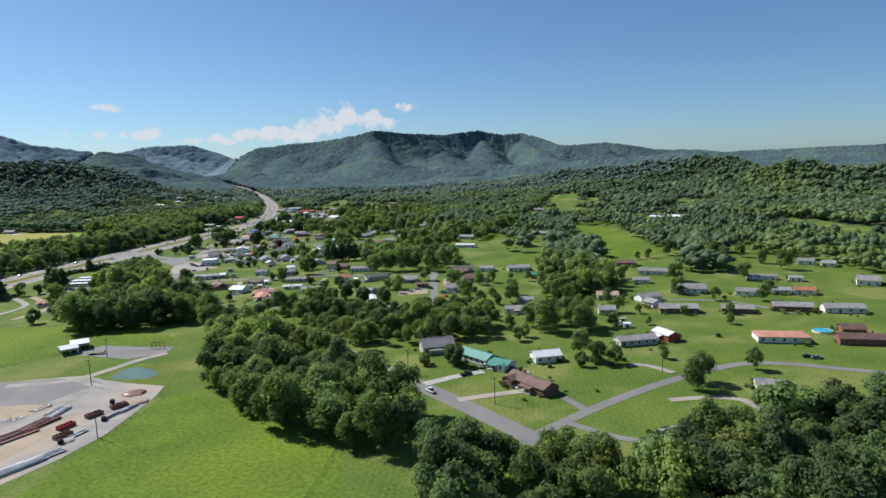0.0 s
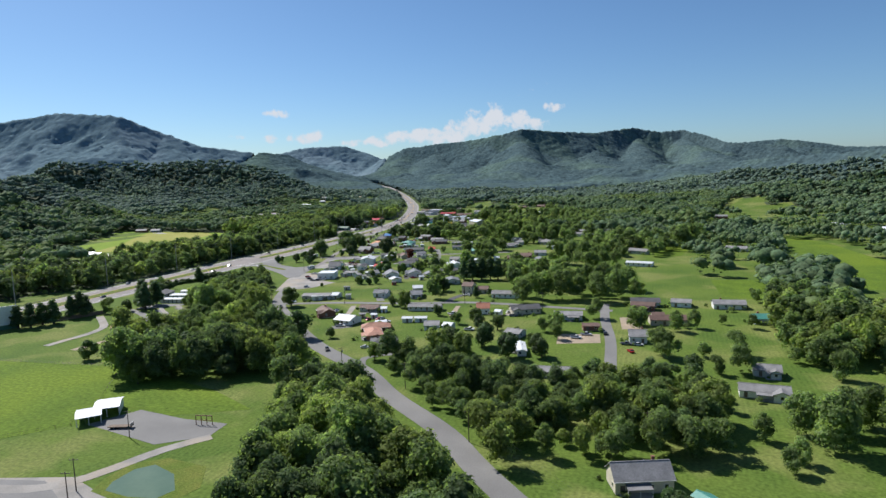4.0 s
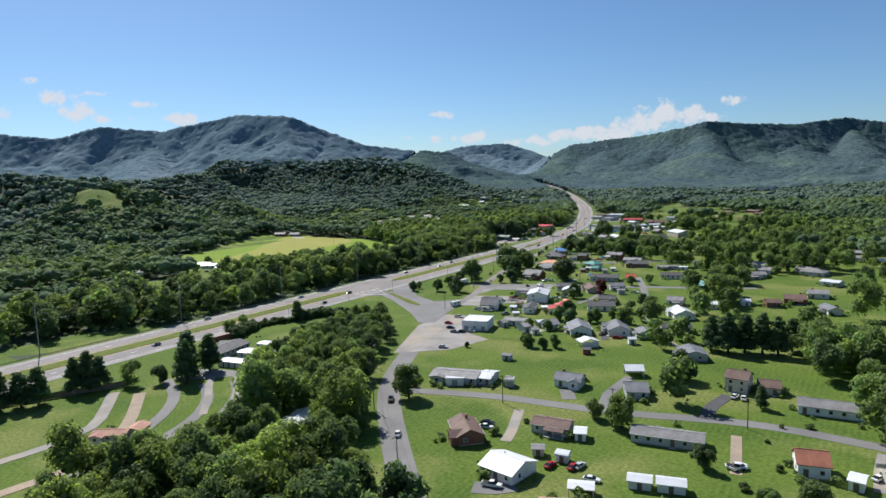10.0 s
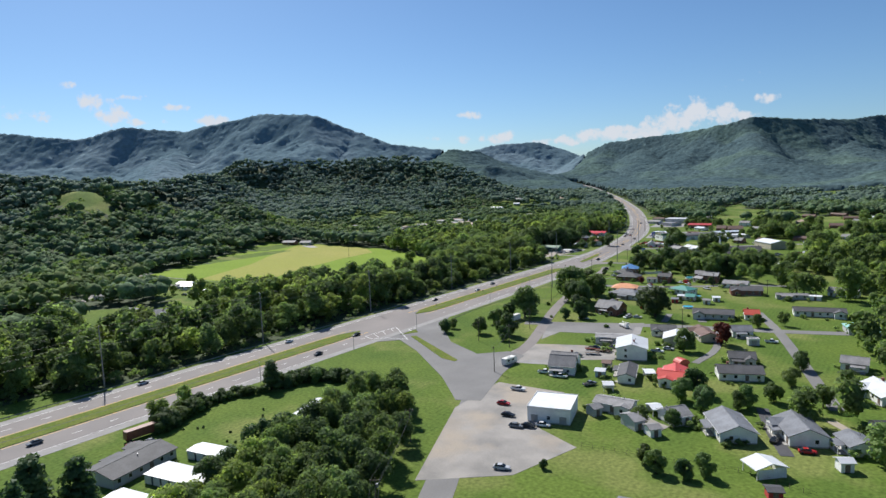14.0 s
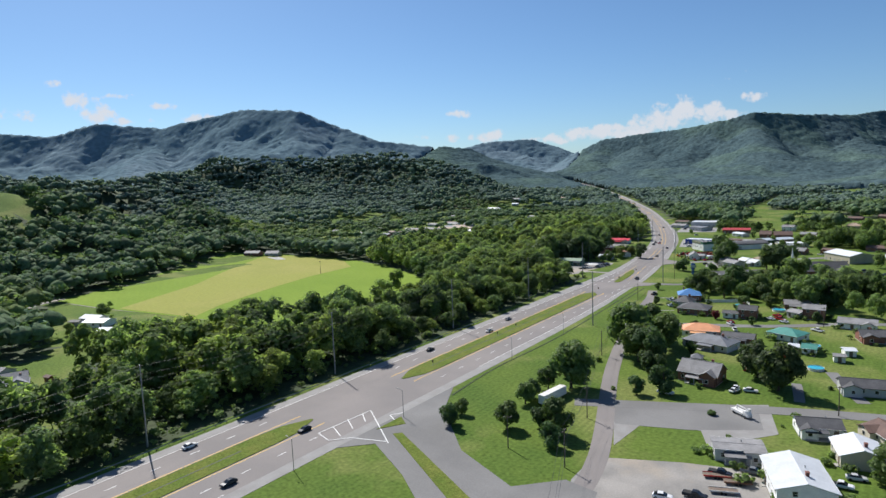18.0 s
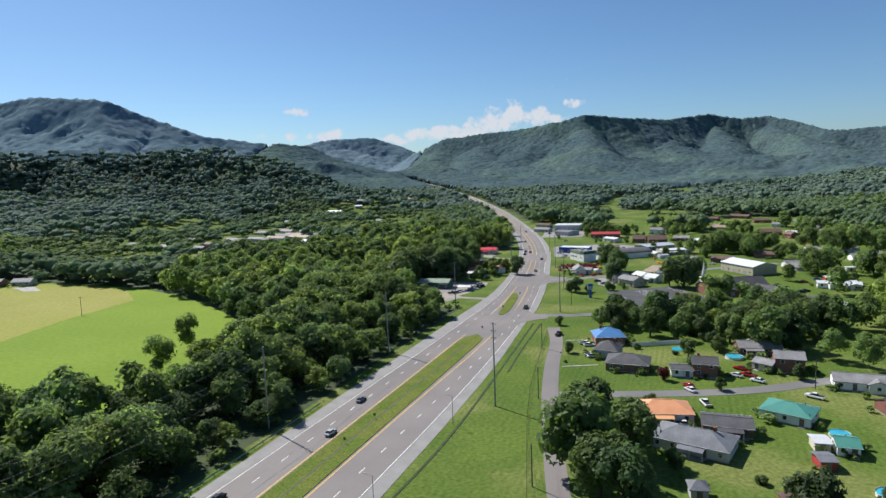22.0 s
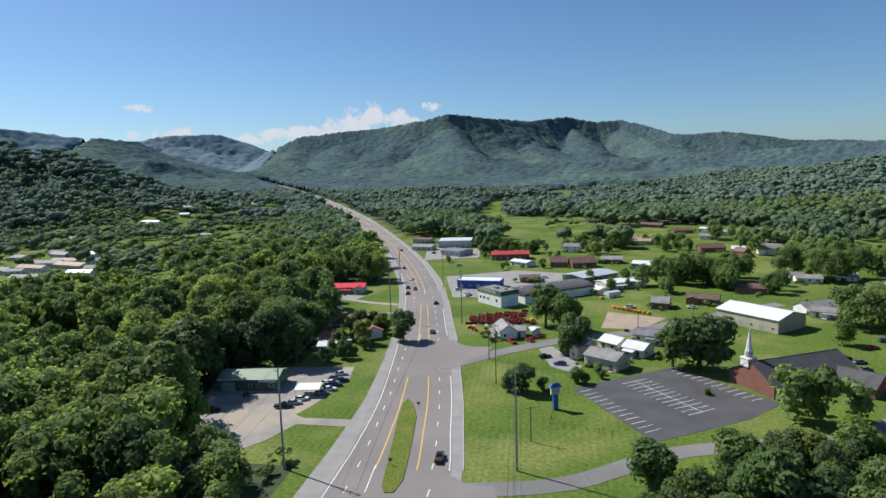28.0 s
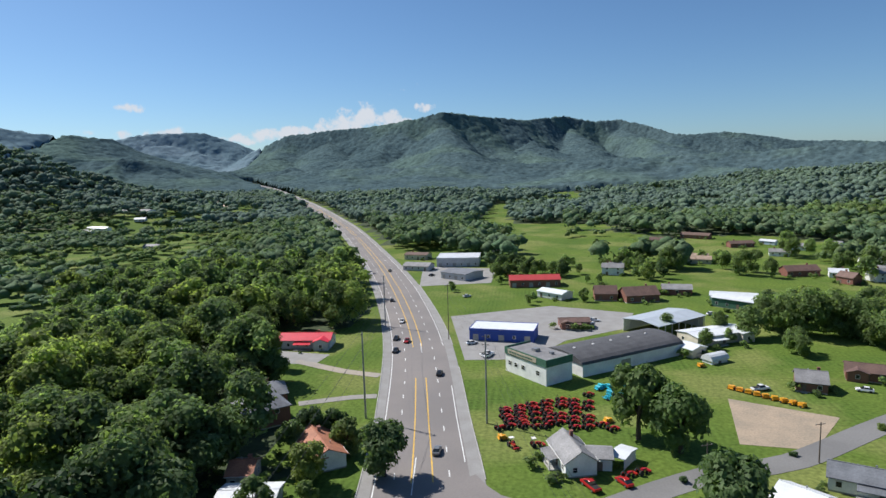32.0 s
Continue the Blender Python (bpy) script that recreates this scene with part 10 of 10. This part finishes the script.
tree(-61.4, 532.6, 18.6, 'oak')
tree(-84.0, 525.4, 16.0, 'bright')
tree(-86.9, 618.5, 19.3, 'dark')
tree(-78.7, 642.9, 16.5, 'dark')
tree(-70.1, 657.6, 14.6, 'oak')
tree(-95.8, 653.4, 23.3, 'oak')
tree(-106.0, 668.0, 23.0, 'oak')
tree(-122.1, 670.1, 22.1, 'bright')
tree(-77.5, 782.6, 21.6, 'oak')
tree(-67.0, 771.9, 21.4, 'oak')
tree(-51.3, 790.5, 19.7, 'dark')
tree(-84.8, 801.3, 13.3, 'oak')
tree(-192.3, 680.8, 18.6, 'dark')
tree(-203.5, 816.1, 24.0, 'oak')
tree(-228.3, 850.6, 19.5, 'oak')
tree(-262.1, 842.1, 17.1, 'oak')
tree(-162.5, 827.2, 21.8, 'oak')
tree(-152.7, 829.9, 21.7, 'dark')
tree(-144.5, 889.0, 17.1, 'oak')
tree(-132.8, 850.5, 16.0, 'oak')
tree(-117.0, 895.7, 16.9, 'bright')
tree(-124.8, 439.8, 8.3, 'dark')
tree(-135.2, 420.7, 6.8, 'dark')
tree(-126.0, 394.1, 12.3, 'oak')
tree(-118.9, 394.2, 10.0, 'bright')
tree(-113.0, 405.1, 14.3, 'dark')
tree(-89.7, 439.2, 8.6, 'dark')
tree(-84.1, 436.4, 8.8, 'oak')
tree(-81.5, 426.1, 8.6, 'oak')
tree(-67.1, 473.4, 12.3, 'oak')
tree(-89.7, 408.3, 7.6, 'bright')
tree(-229.3, 659.0, 8.7, 'dark')
tree(-148.9, 516.0, 8.0, 'pine')
tree(-50.9, 879.6, 14.6, 'oak')
tree(-39.7, 814.5, 19.4, 'dark')
tree(-143.9, 658.5, 7.2, 'oak')
tree(-97.8, 389.6, 13.7, 'dark')
tree(-82.8, 395.2, 12.7, 'dark')
tree(-137.1, 406.8, 8.9, 'dark')
tree(-44.7, 450.3, 13.2, 'dark')
tree(-17.5, 462.3, 10.0, 'dark')
tree(-29.8, 405.7, 13.4, 'dark')
tree(-1.5, 417.1, 11.8, 'dark')
tree(-82.6, 440.8, 11.5, 'dark')
tree(-115.3, 504.1, 17.1, 'oak')
tree(-24.4, 802.7, 24.0, 'dark')
tree(-10.6, 804.2, 24.0, 'dark')
tree(0.5, 823.5, 23.7, 'dark')
tree(-17.2, 786.2, 23.7, 'dark')
tree(20.0, 532.6, 8.2, 'oak')
tree(45.4, 502.5, 13.9, 'dark')
tree(48.2, 483.9, 8.6, 'oak')
tree(35.6, 519.3, 16.5, 'oak')
tree(29.9, 529.0, 16.1, 'oak')
tree(46.0, 542.9, 14.3, 'dark')
tree(-15.4, 411.1, 7.9, 'bright')
tree(-21.0, 385.5, 8.3, 'oak')
tree(-11.4, 388.2, 8.3, 'dark')
tree(10.3, 466.1, 7.9, 'dark')
tree(19.9, 468.5, 7.4, 'oak')
tree(29.2, 481.4, 9.2, 'bright')
tree(34.6, 453.0, 8.6, 'oak')
tree(37.0, 436.7, 9.3, 'dark')
tree(-3.3, 473.4, 5.5, 'oak')
tree(69.0, 571.6, 13.3, 'oak')
tree(-57.7, 369.0, 9.3, 'oak')
tree(-50.5, 349.0, 13.5, 'bright')
tree(-41.6, 349.1, 14.2, 'bright')
tree(-72.8, 328.3, 12.4, 'bright')
tree(-62.8, 318.8, 9.9, 'bright')
tree(-30.0, 341.0, 11.5, 'bright')
tree(-23.5, 342.9, 11.3, 'bright')
tree(-81.2, 325.8, 10.6, 'bright')
tree(59.2, 365.2, 9.9, 'dark')
tree(149.2, 394.0, 11.5, 'dark')
tree(111.7, 337.7, 6.7, 'dark')
tree(113.9, 460.1, 14.6, 'dark')
tree(78.7, 470.8, 11.4, 'oak')
tree(35.3, 334.5, 17.1, 'dark')
tree(14.9, 321.9, 18.7, 'dark')
tree(29.4, 277.5, 13.6, 'dark')
tree(34.5, 270.5, 11.0, 'dark')
tree(42.4, 269.5, 9.4, 'oak')
tree(4.4, 312.4, 8.1, 'oak')
tree(-27.0, 266.3, 11.3, 'dark')
tree(-40.8, 270.2, 5.4, 'oak')
tree(64.4, 278.1, 6.6, 'oak')
tree(53.9, 345.5, 5.5, 'oak')
tree(157.9, 518.8, 24.0, 'dark')
tree(157.7, 559.6, 19.6, 'oak')
tree(194.4, 570.2, 13.5, 'oak')
tree(200.0, 533.0, 13.3, 'oak')
tree(205.0, 503.1, 16.7, 'oak')
tree(162.0, 462.9, 13.3, 'dark')
tree(158.2, 585.9, 16.4, 'oak')
tree(117.4, 571.8, 9.2, 'oak')
tree(107.5, 566.1, 7.8, 'oak')
tree(136.3, 586.5, 16.5, 'oak')
tree(215.6, 672.0, 10.7, 'oak')
tree(224.5, 655.6, 10.4, 'oak')
tree(250.8, 650.4, 8.7, 'oak')
tree(258.1, 614.7, 11.0, 'oak')
tree(65.6, 392.7, 4.7, 'dark')
tree(32.0, 391.2, 12.7, 'dark')
tree(53.7, 413.4, 11.7, 'dark')
tree(7.8, 332.6, 14.9, 'oak')
tree(-2.3, 389.6, 12.9, 'oak')
tree(-34.3, 410.1, 13.8, 'oak')
tree(-26.1, 453.3, 11.4, 'dark')
tree(19.1, 544.8, 6.8, 'dark')
tree(127.4, 395.5, 3.7, 'oak')
tree(-188.8, 694.8, 15.2, 'dark')
tree(-184.2, 651.1, 9.7, 'dark')
tree(-175.7, 639.1, 7.2, 'dark')
tree(-274.7, 664.2, 10.5, 'oak')
tree(-263.7, 682.2, 10.7, 'red')
tree(-230.3, 636.9, 8.0, 'oak')
tree(-232.8, 617.6, 7.6, 'oak')
tree(-249.3, 548.4, 6.9, 'oak')
tree(-242.2, 549.0, 5.9, 'dark')
tree(-238.5, 552.8, 6.8, 'oak')
tree(-253.6, 552.2, 5.9, 'oak')
tree(-225.2, 807.4, 21.0, 'dark')
tree(-200.7, 840.7, 24.0, 'oak')
tree(-221.9, 862.3, 15.0, 'oak')
tree(-182.2, 927.3, 23.4, 'dark')
tree(-190.4, 845.2, 12.0, 'oak')
tree(-246.1, 730.3, 7.2, 'dark')
tree(-255.9, 721.3, 7.2, 'oak')
tree(-170.6, 811.5, 11.4, 'oak')
tree(-157.0, 871.4, 16.6, 'oak')
tree(-152.1, 820.0, 16.9, 'dark')
tree(-258.6, 896.9, 14.6, 'oak')


# hedgerow and pines by the store units
tree(-356.5, 445.0, 19.4, 'pine')
tree(-353.8, 453.4, 16.7, 'pine')
tree(-374.3, 412.7, 16.6, 'pine')
tree(-378.0, 409.5, 14.4, 'pine')
tree(-374.4, 417.4, 13.3, 'pine')
tree(-365.7, 425.3, 10.7, 'dark')
tree(-357.8, 432.7, 8.1, 'dark')
tree(-392.0, 539.7, 11.5, 'pine', 1.25)
HEDGE = [(-392, 496), (-396, 506), (-400, 516), (-400, 526), (-396, 534), (-391, 546), (-389, 555), (-380, 561), (-369, 564), (-358, 560)]
SIZES = random.Random(44)
for (ax, ay), (bx, by), hh in zip(HEDGE, HEDGE[1:], (7.6, 6.6, 4.6, 4.2, 3.6, 6.4, 6.4, 6.6, 6.2)):
    for q in (0.0, 0.34, 0.67):
        for side in (0.0, 2.6):
            tree(round(ax + (bx - ax) * q + SIZES.uniform(-0.9, 0.9) + side * 0.8, 1), round(ay + (by - ay) * q + SIZES.uniform(-0.9, 0.9) - side * 0.5, 1), round(hh * SIZES.uniform(0.75, 1.12), 1), SIZES.choice(("dark", "oak", "dark")), 0.95, True)
for bx, by in ((-382, 502), (-381.2, 503.4), (-370, 505.8), (-364.7, 500.8), (-361.8, 501.8), (-385.4, 499), (-372, 520), (-377, 524)):
    tree(bx, by, 1.1, "dark", 0.8, True)
for bx, by, hh in ((-346, 500, 12.5), (-344, 508, 12), (-345, 489, 9), (-341, 480, 9.5), (-330, 466, 9.5), (-346, 520, 12), (-348, 531, 11)):
    tree(bx, by, hh, "dark", 1.05)
tree(-326.5, 452.5, 8.5, "bright", 1.15)
tree(-334, 468, 9.5, "oak", 1.1)
# trees round the church and the houses behind it
tree(-319.9, 1142.6, 15.5, 'dark', 1.0)
tree(-314.6, 1138.0, 19.0, 'dark', 1.0)
tree(-307.4, 1138.5, 17.9, 'dark', 1.0)
tree(-301.0, 1134.1, 17.3, 'dark', 1.0)
tree(-294.7, 1134.5, 15.8, 'oak', 1.2)
tree(-284.4, 1149.5, 18.5, 'dark', 1.0)
tree(-275.3, 1160.1, 15.7, 'dark', 1.0)
tree(-295.6, 1120.9, 14.6, 'oak', 1.2)
tree(-275.7, 1113.7, 11.3, 'oak', 1.2)
tree(-268.2, 1122.8, 11.5, 'oak', 1.0)
tree(-250.0, 1166.6, 19.0, 'dark', 1.0)
tree(-243.9, 1166.8, 19.0, 'dark', 1.0)
tree(-239.6, 1159.4, 19.0, 'dark', 1.0)
tree(-238.9, 1147.3, 19.0, 'dark', 1.0)
tree(-232.6, 1142.9, 19.0, 'oak', 1.0)
tree(-224.1, 1148.1, 19.0, 'dark', 1.0)
tree(-214.6, 1153.4, 19.0, 'dark', 1.0)
tree(-207.9, 1149.0, 19.0, 'oak', 1.0)
tree(-202.3, 1149.3, 19.0, 'dark', 1.0)
tree(-267.6, 1051.0, 18.5, 'oak', 1.2)
tree(-264.3, 1039.9, 19.0, 'oak', 1.15)
tree(-255.0, 1049.4, 18.8, 'oak', 1.1)
tree(-282.5, 1019.4, 11.0, 'oak', 1.1)
tree(-297.0, 956.4, 4.9, 'oak', 1.2)
tree(-358.4, 1303.3, 12.8, 'dark', 1.0)
tree(-350.7, 1303.2, 11.7, 'dark', 1.0)
tree(-334.8, 1289.6, 15.5, 'dark', 1.0)
tree(-328.0, 1289.5, 13.9, 'dark', 1.0)
tree(-300.5, 1293.5, 12.3, 'dark', 1.0)
tree(-230.2, 1292.5, 11.9, 'dark', 1.0)
tree(-243.2, 1348.1, 17.5, 'dark', 1.0)
tree(-325.9, 1118.8, 9.2, 'oak', 1.0)
tree(-382.4, 1212.4, 7.9, 'dark', 1.0)
tree(-335.7, 1136.8, 12.4, 'dark', 1.2)
tree(-248.9, 1019.7, 6.7, 'dark', 1.0)
# trees of the farm
tree(-538, 691, 20, "dark", 1.15)
tree(-530, 684, 16, "dark", 1.1)
tree(-521, 712, 19, "dark", 1.0)
tree(-527, 776, 16, "dark")
tree(-540, 806, 17, "dark", 0.8)
tree(-658, 673, 10, "dark", 1.1)
tree(-683, 690, 5, "oak")
tree(-664, 640, 10, "oak")
tree(-630, 641, 7, "oak")
tree(-574, 656, 8, "oak")


# trees of the north end and along the verge
tree(-391.1, 1043.0, 20.1, 'oak', 0.85)
tree(-382.7, 1036.3, 18.3, 'oak', 0.9)
tree(-372.1, 1289.0, 8.8, 'dark')
tree(-364.5, 1295.2, 7.8, 'dark')
tree(-358.5, 1288.6, 8.7, 'dark')
tree(-351.1, 1288.4, 9.7, 'dark')
tree(-331.7, 1305.1, 15.1, 'dark')
tree(-322.2, 1314.0, 12.5, 'oak')
tree(-298.1, 1315.4, 9.9, 'oak')
tree(-297.2, 1273.1, 15.4, 'oak')
tree(-287.3, 1282.6, 14.1, 'dark')
tree(-284.4, 1263.6, 11.8, 'oak')
tree(-244.5, 1337.6, 14.0, 'dark')
tree(-229.0, 1350.0, 12.4, 'oak')
tree(-226.4, 1324.2, 15.3, 'dark')
tree(-240.6, 1281.4, 12.1, 'oak')
tree(-304.7, 1327.8, 8.3, 'oak')
tree(-295.8, 1303.9, 9.2, 'dark')
tree(-395.3, 1307.4, 8.1, 'dark')
tree(-391.0, 1307.2, 6.6, 'oak')
tree(-379.7, 1247.5, 5.4, 'oak')
tree(-385.9, 1247.5, 4.7, 'oak')
tree(-418.5, 1192.2, 5.4, 'oak')
tree(-459.4, 1223.7, 5.2, 'oak')
tree(-326.7, 1147.9, 14.4, 'dark')
tree(-320.5, 1142.3, 16.6, 'dark')
tree(-313.3, 1140.9, 18.0, 'dark')
tree(-304.2, 1142.8, 17.6, 'dark')
tree(-298.0, 1139.1, 17.2, 'dark')
tree(-292.0, 1135.5, 16.9, 'oak')
tree(-337.5, 1133.7, 9.7, 'oak')
tree(-355.0, 1121.9, 7.5, 'dark')
tree(-298.0, 1127.9, 13.4, 'oak')
tree(-326.2, 1113.2, 8.0, 'oak')
tree(-326.7, 1392.5, 6.5, 'oak')
tree(-437.1, 1260.7, 10.0, 'dark')
tree(-430.7, 1266.2, 10.2, 'oak')
tree(-422.3, 1266.1, 9.1, 'dark')
tree(-415.6, 1269.8, 7.5, 'oak')
tree(-401.4, 1289.8, 6.4, 'oak')
tree(-366.7, 691.4, 18.1, 'oak')
tree(-362.3, 742.7, 22.7, 'oak')
tree(-351.5, 752.8, 17.1, 'oak')
tree(-345.1, 696.2, 6.7, 'dark')
tree(-337.3, 700.6, 10.6, 'dark')
tree(-305.3, 721.4, 18.4, 'dark')
tree(-308.3, 788.7, 4.4, 'dark')
tree(-341.0, 752.4, 5.9, 'oak')
tree(-342.3, 870.5, 11.1, 'oak')
tree(-332.4, 873.9, 9.7, 'dark')
tree(-353.2, 873.4, 14.2, 'oak')
tree(-368.4, 882.2, 13.4, 'dark')
tree(-322.4, 871.1, 13.5, 'oak')
tree(-310.4, 863.5, 19.4, 'oak')
tree(-301.3, 866.6, 16.7, 'dark')
tree(-288.9, 855.1, 12.2, 'oak')
tree(-279.3, 848.8, 12.9, 'oak')
tree(-381.2, 1003.1, 15.9, 'dark')
tree(-328.2, 812.9, 4.5, 'oak')
tree(-335.9, 828.3, 7.3, 'dark')
tree(-399.3, 962.9, 9.2, 'dark', 1.2)
tree(-403.0, 964.1, 6.5, 'dark')
tree(-381.7, 972.4, 6.2, 'oak')
tree(-374.4, 982.0, 3.7, 'oak')
tree(-340.5, 990.0, 23.1, 'dark', 1.15)
tree(-348.7, 991.7, 15.1, 'oak')
tree(-448.8, 1019.4, 13.3, 'dark')
tree(-465.0, 1036.5, 8.9, 'dark')
tree(-459.8, 1029.3, 9.7, 'oak')
tree(-466.1, 994.5, 7.4, 'dark')
tree(-470.8, 988.9, 6.3, 'oak')
tree(-461.8, 1006.1, 5.8, 'oak')
tree(-498.4, 1076.1, 13.0, 'oak')
tree(-504.0, 1065.7, 12.6, 'dark')
tree(-488.7, 1017.4, 16.6, 'oak')
tree(-482.8, 988.2, 18.2, 'dark')
tree(-495.3, 982.4, 19.6, 'dark')
tree(-503.2, 979.4, 22.1, 'dark')
tree(-508.2, 972.1, 22.2, 'oak')
tree(-506.7, 955.7, 25.0, 'oak', 1.1)
tree(-496.9, 927.9, 26.0, 'oak', 1.1)
tree(-488.3, 923.6, 16.3, 'bright')
tree(-527.8, 954.1, 18.9, 'oak')
tree(-526.4, 940.2, 21.7, 'dark')
tree(-379.4, 972.6, 3.9, 'oak')


build_woods()
